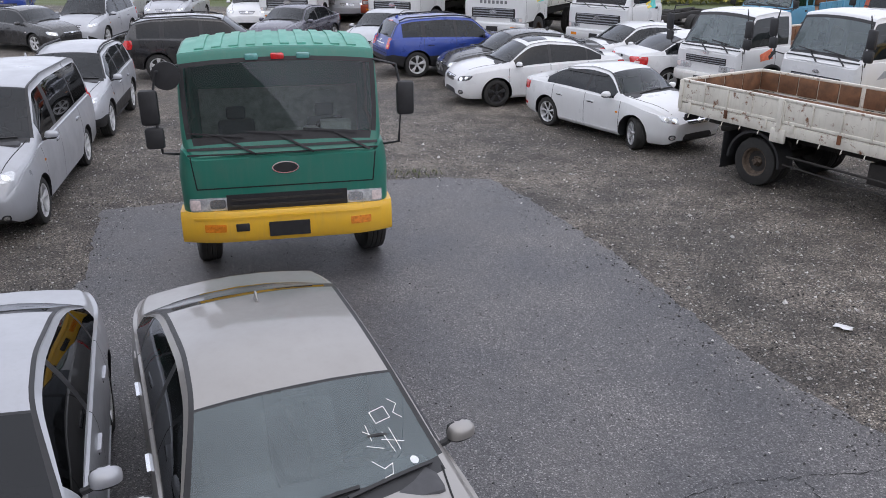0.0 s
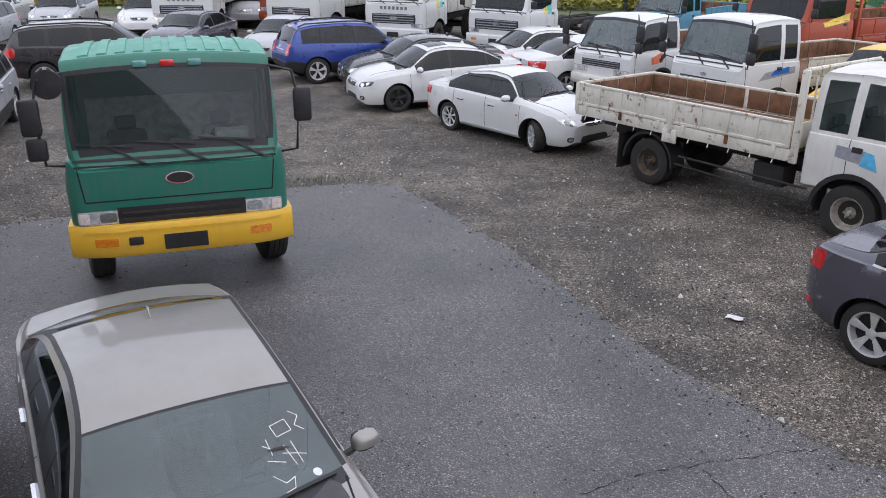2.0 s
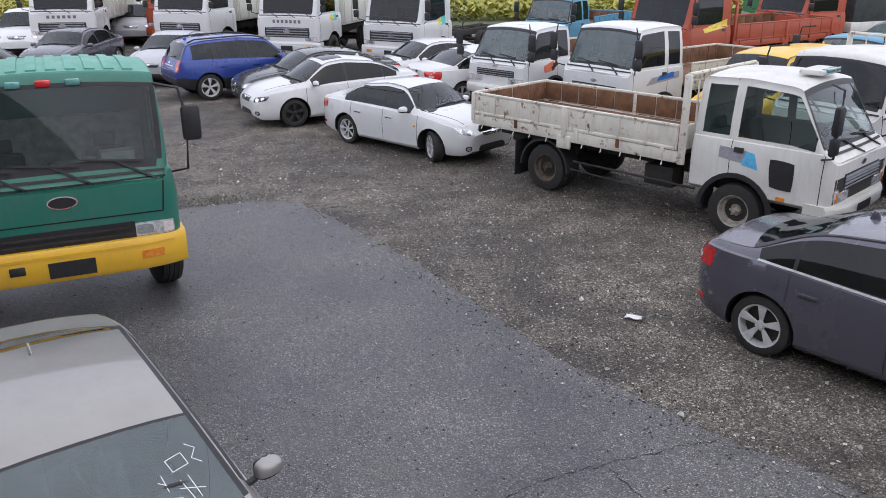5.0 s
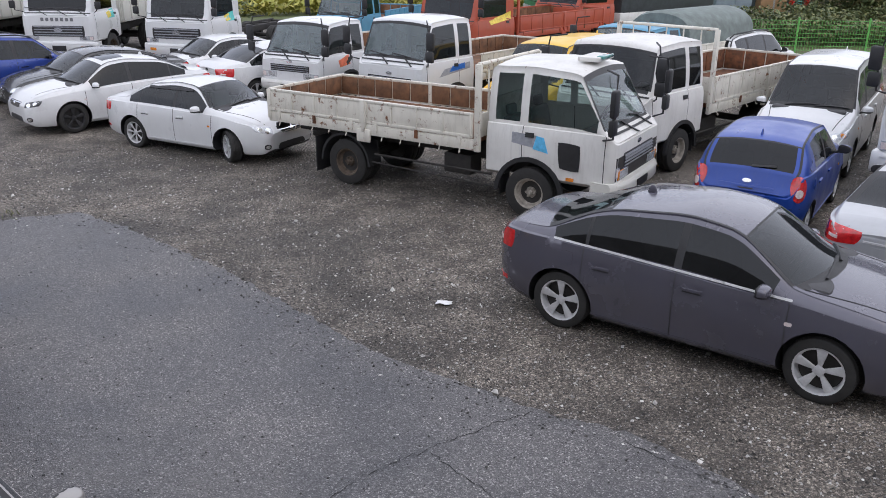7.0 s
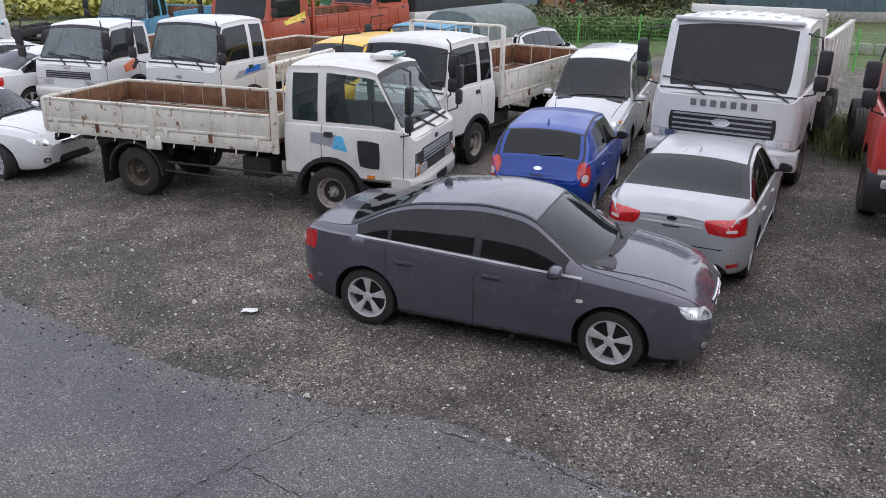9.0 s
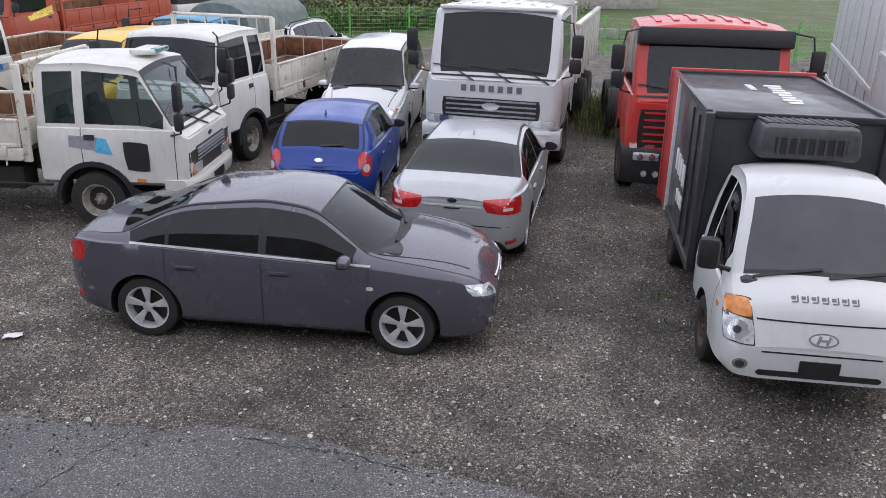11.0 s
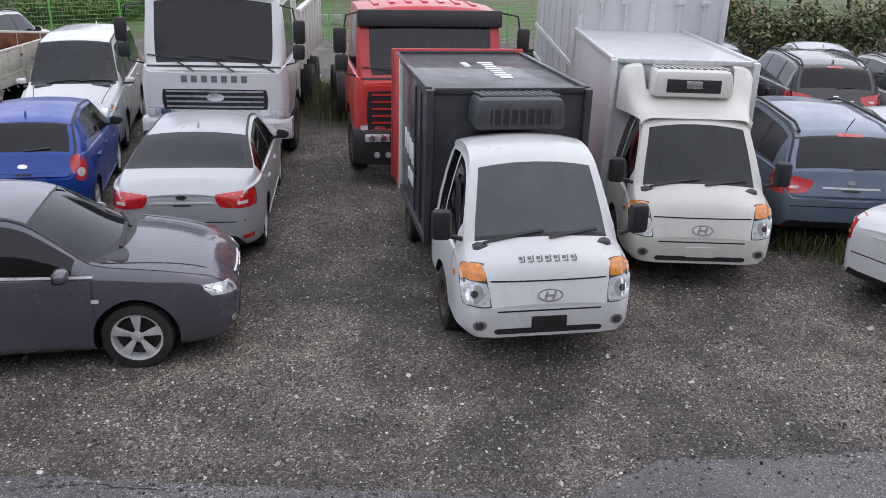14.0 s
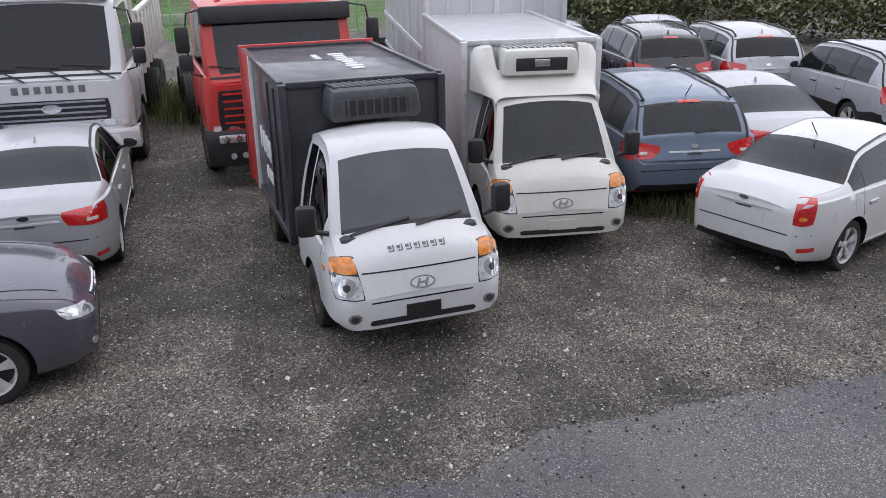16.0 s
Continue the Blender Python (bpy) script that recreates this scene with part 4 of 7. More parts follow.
    part("bunk_wall", box((P["xr"] + 0.05, 0, (z0 + zbelt) / 2 + 0.25), (0.03, W * 0.86, zbelt - z0 + 0.2), None, 0.01), PALE, o)


def letters(o, bvh, th, ph, a0, b0, w, h, n, mat, x0=0.0, z0=0.0, gap=0.3, off=0.008):
    """A row of plain bars that stands for lettering."""
    step = w / n
    for i in range(n):
        patch("lettering_bar", o, bvh, th, ph, rect(a0 - w / 2 + step * (i + 0.5), b0, step * (1 - gap), h), mat, x0=x0, z0=z0, off=off, n=(2, 2), depth=0.008)


# ---- the ground ----
def ground_material():
    m, nt, b = nodes_of("grey crushed gravel")
    vor = nt.nodes.new("ShaderNodeTexVoronoi")
    vor.inputs["Scale"].default_value = 58
    tc = nt.nodes.new("ShaderNodeTexCoord")
    nt.links.new(tc.outputs["Object"], vor.inputs["Vector"])
    vor2 = nt.nodes.new("ShaderNodeTexVoronoi")
    vor2.inputs["Scale"].default_value = 125
    nt.links.new(tc.outputs["Object"], vor2.inputs["Vector"])
    sep = nt.nodes.new("ShaderNodeSeparateColor")
    nt.links.new(vor.outputs["Color"], sep.inputs["Color"])
    sep2 = nt.nodes.new("ShaderNodeSeparateColor")
    nt.links.new(vor2.outputs["Color"], sep2.inputs["Color"])
    stones = ramp(nt, sep.outputs[0], [(0.0, (0.025, 0.024, 0.023)), (0.45, (0.095, 0.090, 0.085)), (0.74, (0.20, 0.19, 0.18)), (0.92, (0.46, 0.44, 0.42)), (1.0, (0.80, 0.78, 0.74))])
    grit = ramp(nt, sep2.outputs[1], [(0.0, (0.025, 0.024, 0.023)), (0.6, (0.11, 0.105, 0.098)), (0.85, (0.26, 0.25, 0.235)), (1.0, (0.60, 0.58, 0.55))])
    c = mix(nt, 1.0, mix(nt, 0.45, stones, grit), (1.05, 1.0, 0.95), "MULTIPLY")
    wet = ramp(nt, noise_tex(nt, 0.35, 7, 0.62), [(0.38, (0.42, 0.405, 0.39)), (0.60, (1.0, 0.97, 0.93))])
    c = mix(nt, 1.0, c, wet, "MULTIPLY")
    tracks = ramp(nt, noise_tex(nt, 1.6, 5, 0.6), [(0.38, (0.60, 0.59, 0.58)), (0.6, (1.16, 1.15, 1.13))])
    c = mix(nt, 1.0, c, tracks, "MULTIPLY")
    # grass and soil beyond the yard
    soil = mix(nt, noise_tex(nt, 3.0, 6, 0.7), (0.045, 0.07, 0.02), (0.13, 0.15, 0.05))
    rice = mix(nt, noise_tex(nt, 0.8, 6, 0.7), (0.30, 0.30, 0.07), (0.42, 0.38, 0.10))
    xyz = nt.nodes.new("ShaderNodeSeparateXYZ")
    nt.links.new(tc.outputs["Object"], xyz.inputs[0])
    def lin(ax, ay, c0, width):
        a = nt.nodes.new("ShaderNodeVectorMath")
        a.operation = "DOT_PRODUCT"
        nt.links.new(tc.outputs["Object"], a.inputs[0])
        a.inputs[1].default_value = (ax, ay, 0)
        n = nt.nodes.new("ShaderNodeMath")
        n.operation = "MULTIPLY_ADD"
        nt.links.new(noise_tex(nt, 0.5, 5, 0.6), n.inputs[0])
        n.inputs[1].default_value = 2.4
        nt.links.new(a.outputs["Value"], n.inputs[2])
        mr = nt.nodes.new("ShaderNodeMapRange")
        mr.inputs["From Min"].default_value, mr.inputs["From Max"].default_value = c0, c0 + width
        nt.links.new(n.outputs[0], mr.inputs["Value"])
        return mr.outputs["Result"]
    c = mix(nt, lin(0.80, 0.60, 34.0, 1.2), c, soil)
    c = mix(nt, lin(-0.05, 0.998, 46.0, 1.5), c, soil)
    c = mix(nt, lin(-0.05, 0.998, 52.0, 2.0), c, rice)
    nt.links.new(c, b.inputs["Base Color"])
    nt.links.new(ramp(nt, noise_tex(nt, 0.35, 7, 0.62), [(0.3, (0.55,) * 3), (0.65, (0.9,) * 3)]), b.inputs["Roughness"])
    h = mix(nt, 0.4, vor.outputs["Distance"], vor2.outputs["Distance"])
    inv = nt.nodes.new("ShaderNodeInvert")
    nt.links.new(h, inv.inputs["Color"])
    bump(nt, b, inv.outputs["Color"], 0.9, 0.012)
    return m


def asphalt_material():
    m, nt, b = nodes_of("damp worn asphalt")
    vor = nt.nodes.new("ShaderNodeTexVoronoi")
    vor.inputs["Scale"].default_value = 95
    tc = nt.nodes.new("ShaderNodeTexCoord")
    nt.links.new(tc.outputs["Object"], vor.inputs["Vector"])
    sep = nt.nodes.new("ShaderNodeSeparateColor")
    nt.links.new(vor.outputs["Color"], sep.inputs["Color"])
    agg = ramp(nt, sep.outputs[0], [(0.0, (0.045, 0.045, 0.048)), (0.6, (0.092, 0.091, 0.095)), (0.90, (0.145, 0.143, 0.146)), (1.0, (0.32, 0.315, 0.31))])
    blot = noise_tex(nt, 0.45, 6, 0.6)
    c = mix(nt, 1.0, agg, ramp(nt, blot, [(0.38, (0.66, 0.66, 0.69)), (0.60, (1.40, 1.36, 1.32))]), "MULTIPLY")
    mud = ramp(nt, noise_tex(nt, 0.28, 6, 0.65), [(0.52, (0, 0, 0)), (0.72, (0.55, 0.55, 0.55))])
    c = mix(nt, mud, c, (0.17, 0.158, 0.148))
    nt.links.new(c, b.inputs["Base Color"])
    nt.links.new(ramp(nt, blot, [(0.36, (0.34,) * 3), (0.62, (0.66,) * 3)]), b.inputs["Roughness"])
    bump(nt, b, vor.outputs["Distance"], 0.6, 0.006)
    return m


GRAVEL, ASPHALT = ground_material(), asphalt_material()
bm = bmesh.new()
ring = [(-300, -120), (300, -120), (300, 420), (-300, 420)]
bm.faces.new([bm.verts.new((a, b, 0)) for a, b in ring])
g = part("ground", bm, GRAVEL, None, smooth=0)
tagged(g, "dark grey crushed gravel yard running into grass and fields", "ground", kind="structure")

# unseen wall added behind the camera: darkens window reflections and blocks some sky
WALLP = simple("weathered render", (0.30, 0.29, 0.28), 0.9, var=0.25, scale=1.2, bumps=0.3)
wl = part("unseen_wall_rear", box((0, 0, 3.6), (34, 0.3, 7.2), None, 0.02), WALLP, None, m=pose(-1.9, -1.9, 0, 0, 0, -45))
tagged(wl, "plain grey rendered wall added unseen behind the camera to darken reflections", "wall", kind="structure")

EDGE = [(-5.6, 1.0), (-5.5, 5.0), (-5.6, 8.4), (-6.1, 9.4), (-6.75, 10.8), (-5.9, 11.25), (-4.4, 12.1), (-2.76, 12.98), (-1.9, 13.25), (-1.07, 13.25), (-0.3, 12.1), (0.48, 10.69), (0.95, 9.8), (1.3, 9.0), (1.98, 7.44),
        (2.4, 6.8), (2.73, 6.41), (3.08, 5.84), (3.71, 5.23), (4.0, 4.6), (4.25, 4.0), (4.45, 3.4), (4.95, 2.2), (5.45, 0.93), (6.2, 0.47), (6.52, -0.2), (6.93, -0.9), (7.75, -2.5), (9.2, -6.0), (9.0, -10.0), (-6, -10.0)]


def ragged(pts, step, amp, seed):
    rnd = random.Random(seed)
    out = []
    for (x0, y0), (x1, y1) in zip(pts, pts[1:] + pts[:1]):
        n = max(1, int(math.hypot(x1 - x0, y1 - y0) / step))
        for k in range(n):
            t = k / n
            out.append((x0 + (x1 - x0) * t + rnd.gauss(0, amp), y0 + (y1 - y0) * t + rnd.gauss(0, amp)))
    return out


bm = bmesh.new()
pts = ragged(EDGE, 0.09, 0.02, 3)
topv = [bm.verts.new((a, b, 0.014)) for a, b in pts]
lowv = [bm.verts.new((a, b, -0.02)) for a, b in pts]
f = bm.faces.new(topv)
for k in range(len(pts)):
    kk = (k + 1) % len(pts)
    bm.faces.new((topv[k], lowv[k], lowv[kk], topv[kk]))
bmesh.ops.recalc_face_normals(bm, faces=bm.faces[:])
bmesh.ops.triangulate(bm, faces=[f])
a = part("road", bm, ASPHALT, None, smooth=0)
tagged(a, "damp dark asphalt apron with a ragged edge and cracks", "pavement", kind="structure")

# ---- paints ----
P_DARK = paint("charcoal metallic", (0.100, 0.097, 0.126), 0.35, 0.20, 0.8, 0.15)
P_SILV = paint("silver metallic", (0.47, 0.48, 0.50), 0.25, 0.30, 0.7, 0.2)
P_SILV2 = paint("pale silver", (0.43, 0.44, 0.47), 0.2, 0.32, 0.6, 0.25)
P_TAN = paint("warm grey metallic", (0.34, 0.325, 0.31), 0.5, 0.33, 0.7, 0.2)
P_WHITE = paint("white car paint", (0.69, 0.695, 0.70), 0.0, 0.28, 0.7, 0.15)
P_IVORY = paint("ivory white truck paint", (0.67, 0.66, 0.61), 0.0, 0.35, 0.4, 0.25)
P_OLDW = paint("worn white truck paint", (0.72, 0.71, 0.68), 0.0, 0.45, 0.15, 0.45, 0.25)
P_BEDW = paint("rust-streaked white bed paint", (0.72, 0.69, 0.61), 0.0, 0.55, 0.05, 0.6, 0.95)
P_BLUE = paint("bright blue metallic", (0.010, 0.055, 0.32), 0.25, 0.32, 0.5, 0.15)
P_BLUE2 = paint("royal blue", (0.02, 0.055, 0.30), 0.3, 0.28, 0.8, 0.15)
P_STEELB = paint("steel blue metallic", (0.15, 0.19, 0.26), 0.3, 0.32, 0.7, 0.2)
P_BLACK = paint("black car paint", (0.018, 0.018, 0.02), 0.1, 0.22, 0.9, 0.15)
P_GREEN = paint("teal green truck paint", (0.012, 0.16, 0.115), 0.0, 0.38, 0.3, 0.3)
P_GREENR = paint("faded green roof paint", (0.10, 0.36, 0.28), 0.0, 0.5, 0.1, 0.5)
P_YEL = paint("yellow bumper paint", (0.80, 0.46, 0.03), 0.0, 0.4, 0.3, 0.35)
P_YEL2 = paint("yellow cab paint", (0.80, 0.48, 0.02), 0.0, 0.35, 0.3, 0.2)
P_RED = paint("red truck paint", (0.55, 0.03, 0.025), 0.0, 0.35, 0.4, 0.2)
P_ORED = paint("orange red truck paint", (0.42, 0.07, 0.03), 0.0, 0.45, 0.2, 0.4)
P_LBLUE = paint("light blue truck paint", (0.09, 0.30, 0.46), 0.0, 0.45, 0.2, 0.4)
P_BOXK = paint("black box panel", (0.03, 0.032, 0.04), 0.0, 0.35, 0.4, 0.15)
P_BOXG = paint("light grey box panel", (0.58, 0.585, 0.60), 0.0, 0.4, 0.3, 0.2)
WOOD = simple("brown stained bed boards", (0.17, 0.085, 0.045), 0.8, var=0.5, scale=5, bumps=0.4)
TARP = simple("dark grey tarpaulin", (0.05, 0.058, 0.062), 0.6, var=0.35, scale=4)
CANVAS = simple("grey green canvas", (0.17, 0.20, 0.19), 0.8, var=0.3, scale=4)
STRIPE_B = simple("blue decal", (0.02, 0.14, 0.50), 0.35)
STRIPE_LB = simple("light blue decal", (0.12, 0.48, 0.78), 0.35)
STRIPE_O = simple("orange decal", (0.80, 0.20, 0.10), 0.4)
STRIPE_G = simple("grey decal", (0.30, 0.31, 0.34), 0.4)
STRIPE_Y = simple("yellow decal", (0.75, 0.58, 0.08), 0.4)
STRIPE_T = simple("teal decal", (0.10, 0.52, 0.50), 0.4)

# ---- cars ----
car("sedan", "sedan", 5.54, 6.70, -55, "dark charcoal grey sedan with five-spoke alloy wheels on gravel", P_DARK, g=("mid", "dark", "dark"), L=4.50, W=1.79, H=1.51, wb=2.635, strip_chrome=True, handle=P_DARK, turn=-4, flat=0.015, rw=0.325)
car("sedan", "sedan", 9.60, 7.42, 30, "silver sedan with tinted windows and red tail lamps", P_SILV, g=("mid", "dark", "dark"))
tan_car, tan_bvh, tan_p = car("sedan", "sedan", -1.75, 4.55, -59, "warm grey sedan with chalk marks on its windscreen", P_TAN, g=("milk", "mid", "mid"), handle=CHROME)
CHALK = simple("white chalk marker", (0.80, 0.82, 0.82), 0.8, var=0.1)
for p, q in (((0.30, 0.40), (0.36, 0.36)), ((0.33, 0.44), (0.34, 0.33)), ((0.30, 0.30), (0.40, 0.27)), ((0.38, 0.52), (0.48, 0.55)), ((0.48, 0.55), (0.50, 0.47)), ((0.50, 0.47), (0.40, 0.44)), ((0.40, 0.44), (0.38, 0.52)),
             ((0.42, 0.38), (0.46, 0.24)), ((0.47, 0.40), (0.50, 0.25)), ((0.40, 0.33), (0.54, 0.30)), ((0.52, 0.60), (0.57, 0.56)), ((0.57, 0.56), (0.53, 0.50)), ((0.53, 0.50), (0.58, 0.46)), ((0.30, 0.20), (0.36, 0.14)), ((0.36, 0.14), (0.42, 0.17)), ((0.42, 0.17), (0.40, 0.10)), ((0.40, 0.10), (0.34, 0.08))):
    strip("chalk_mark", tan_car, tan_bvh, 0, 62, p, q, 0.0045, CHALK, x0=tan_p["cowl"], z0=1.03, off=0.003, n=4, depth=0.001)
patch("sticker", tan_car, tan_bvh, 0, 62, rect(0.56, 0.17, 0.055, 0.055), CHALK, x0=tan_p["cowl"], z0=1.03, rnd=1, off=0.003, depth=0.001)
part("rear_view_mirror", box((0.52, 0, 1.30), (0.04, 0.22, 0.07), None, 0.02), BLACK, tan_car)
car("sedan", "sedan", -3.74, 3.86, -62, "silver sedan parked beside the warm grey sedan", P_SILV2, g=("dark", "dark", "dark"), H=1.46, handle=P_SILV2)
car("van", "van", -8.66, 11.41, -70, "silver passenger van with sliding side door", P_SILV2, "van", g=("mid", "dark", "dark"))
car("suv", "suv", -10.3, 16.36, -71, "silver compact suv with grey plastic cladding", P_SILV2, "suv", L=4.35, W=1.80, H=1.68, wb=2.63, clad=4, rails=True, g=("mid", "mid", "dark"))
car("suv", "suv", -10.2, 23.1, 20, "black suv with roof rails", P_BLACK, "suv", g=("dark", "dark", "dark"), rails=True)
car("suv", "suv", -3.3, 24.6, 28, "blue compact suv with black plastic bumpers", P_BLUE2, "suv", L=4.35, W=1.80, H=1.68, wb=2.63, clad=4, rails=True, rear="tall", g=("mid", "mid", "mid"), lower=BLACK)
car("sedan", "sedan", -1.1, 22.9, 203, "black sedan facing the yard", P_BLACK, g=("mid", "dark", "dark"), H=1.46)
car("sedan", "sedan", -0.64, 20.6, 203, "white small sedan with black wheels and a sunroof", P_WHITE, L=4.4, W=1.735, H=1.51, wb=2.525, style="alloy_black", front="dark", sunroof=True, g=("mid", "dark", "dark"))
car("sedan", "oldsedan", 1.20, 17.15, -48, "older white sedan with its front wheels turned", P_WHITE, L=4.3, g=("clear", "mid", "mid"), turn=-28, visor=True, style="alloy_seven", antenna="")
car("hatchback", "hatch", 9.12, 9.96, 37, "bright blue hatchback with round red tail lamps", P_BLUE, g=("mid", "mid", "dark"), rear="roundlamp")
car("sedan", "oldsedan", 11.68, -2.78, -40, "white sedan with a dusty boot lid", P_WHITE, L=4.28, W=1.695, H=1.47, wb=2.5, rear="tall", g=("mid", "mid", "mid"), antenna="rod")
car("suv", "suv", 13.90, -0.13, 20, "steel blue suv with wrap-round red tail lamps", P_STEELB, "suv", g=("mid", "dark", "mid"), rails=True, antenna="rod")
car("suv", "suv", 20.8, -0.15, 18, "black suv with silver window visors", P_BLACK, "suv", g=("mid", "dark", "dark"), rails=True)
car("suv", "suv", 21.2, -2.1, 18, "silver suv with roof rails near the hedge", P_SILV, "suv", g=("mid", "mid", "dark"), rails=True)
car("suv", "suv", 18.4, -4.4, 18, "silver compact suv with grey lower cladding", P_SILV2, "suv", L=4.33, W=1.80, H=1.68, wb=2.63, clad=4, rails=True, rear="tall", g=("mid", "mid", "mid"))
car("sedan", "sedan", 15.4, -1.75, 18, "silver sedan between the suvs", P_SILV, g=("mid", "dark", "dark"))
car("sedan", "sedan", 18.4, 1.9, 15, "pale silver sedan behind the white box truck", P_SILV, g=("mid", "dark", "dark"))
car("sedan", "sedan", 23.5, 2.2, 15, "dark sedan near the hedge", P_DARK, g=("mid", "dark", "dark"))
car("sedan", "sedan", 25.0, -0.4, 15, "grey sedan near the hedge", P_SILV2, g=("mid", "dark", "dark"))
car("suv", "suv", -17.4, 29.4, -80, "silver suv in the back row", P_SILV2, "suv", clad=3, g=("mid", "mid", "dark"))
car("suv", "suv", -20.8, 37.5, -78, "silver suv behind the black suv", P_SILV, "suv", g=("mid", "mid", "dark"))
car("suv", "suv", -9.9, 39.5, -85, "pale silver suv behind the trucks", P_SILV2, "suv", g=("mid", "mid", "dark"))
car("sedan", "sedan", -24.5, 27.5, -60, "dark grey sedan at the edge of the yard", P_DARK, g=("mid", "dark", "dark"))
car("suv", "suv", -17.0, 35.6, -80, "pale suv in the far row", P_SILV2, "suv", g=("mid", "mid", "dark"))
car("suv", "suv", -13.2, 35.2, -80, "white suv in the far row", P_WHITE, "suv", g=("mid", "mid", "dark"))
car("sedan", "sedan", -18.9, 27.6, -20, "dark sedan beside the van", P_BLACK, g=("mid", "dark", "dark"))
car("sedan", "sedan", -5.9, 28.0, -100, "silver sedan behind the blue suv", P_SILV, g=("mid", "mid", "dark"))
car("sedan", "sedan", -9.6, 29.5, -100, "dark sedan in front of a truck", P_DARK, g=("mid", "mid", "dark"))
car("sedan", "sedan", 2.2, 24.9, 205, "white sedan between the trucks", P_WHITE, g=("mid", "mid", "dark"))
car("sedan", "sedan", 3.6, 22.9, 25, "white sedan with red tail lamps", P_WHITE, g=("mid", "mid", "dark"))
car("suv", "suv", 16.6, 20.3, 25, "white suv behind the flatbed truck", P_WHITE, "suv", rails=True, g=("mid", "dark", "dark"))


# ---- trucks ----
def green_truck():
    o = thing("truck", -3.4, 9.6, -70, "green cab-over truck with a yellow bumper and bare chassis", "truck", "parked trucks")
    bvh, P = cab_shell(o, 1.15, -0.62, 0.85, 2.80, 2.34, 1.71, 0.26, P_GREEN, arch=(0.0, 0.56, 0.5), wins=[(-0.30, 0.78)], seams=[-0.42, 0.98], doors=[(-0.42, 0.98)], g=("clear", "mid", "mid"), tumble=0.0)
    flat_details(o, bvh, P, 0.85, 1.72, 2.34, 1.08, bumper_mat=P_YEL, bump=(0.82, 0.36))
    patch("grille", o, bvh, 0, 0, rect(0, 1.05, 1.35, 0.26), BLACK, off=0.012)
    for k in range(3):
        strip("grille_bar", o, bvh, 0, 0, (-0.62, 0.98 + 0.07 * k), (0.62, 0.98 + 0.07 * k), 0.025, FRAME, off=0.03)
    patch("badge", o, bvh, 0, 0, rect(0, 1.47, 0.30, 0.14), CHROME, rnd=1, off=0.01)
    patch("badge", o, bvh, 0, 0, rect(0, 1.47, 0.27, 0.115), BLACK, rnd=1, off=0.016)
    for a, b in (((-1.02, 1.62), (-0.98, 1.26)), ((-0.98, 1.26), (0.98, 1.26)), ((0.98, 1.26), (1.02, 1.62)), ((-1.05, 1.64), (1.05, 1.64))):
        strip("panel_gap", o, bvh, 0, 0, a, b, 0.014, SEAM, off=0.004, n=14)
    for yy, mt in ((-0.28, TEAL), (0.0, REDLENS), (0.28, TEAL)):
        part("roof_lamp", box((0.84, yy, 2.655), (0.10, 0.15, 0.07), None, 0.02), mt, o)
    roof = patch("roof_panel", o, bvh, 0, 89.9, rect(0, 0, 2.1, 1.36), P_GREENR, x0=0.08, off=0.004, n=(10, 8))
    for yy in np.linspace(-0.84, 0.84, 10):
        strip("roof_rib", roof, bvh, 0, 89.9, (yy, -0.70), (yy, 0.54), 0.10, P_GREENR, off=0.020, n=8, depth=0.02)
    for s in (1, -1):
        arm_mirror(o, 0.98, s * 1.17, 2.05, s, 2 if s < 0 else 1)
        part("mud_flap", box((-0.6, s * 1.0, 0.55), (0.02, 0.36, 0.5), None, 0.004), BLACK, o)
        part("step", box((0.1, s * 1.12, 0.75), (0.5, 0.10, 0.06), None, 0.01), FRAME, o)
    part("tow_slot", box((1.253, -0.52, 0.82), (0.03, 0.15, 0.09), None, 0.01), BLACK, o)
    part("dash_cloth", box((0.72, 0.18, 1.77), (0.25, 0.5, 0.07), Matrix.Rotation(radians(14), 4, "Z"), 0.03), PALE, o)
    part("dash_box", box((0.70, 0.62, 1.80), (0.2, 0.36, 0.16), None, 0.02), PALE, o)
    part("round_mirror", lathe([(0.001, 0.05), (0.10, 0.045), (0.15, 0.01), (0.15, -0.02), (0.001, -0.03)], 20), BLACK, o, m=pose(1.12, -1.17, 2.52, 0, 0, 90))
    axle(o, 0.0, 0.48, 0.27, 2.32, "steel_pale", turn=9)
    axle(o, -4.2, 0.48, 0.27, 2.2, "steel", True)
    chassis(o, -5.6, 0.9, 0.85)
    return o


COOLER = simple("dark grey cooler plastic", (0.062, 0.064, 0.07), 0.45, var=0.25)


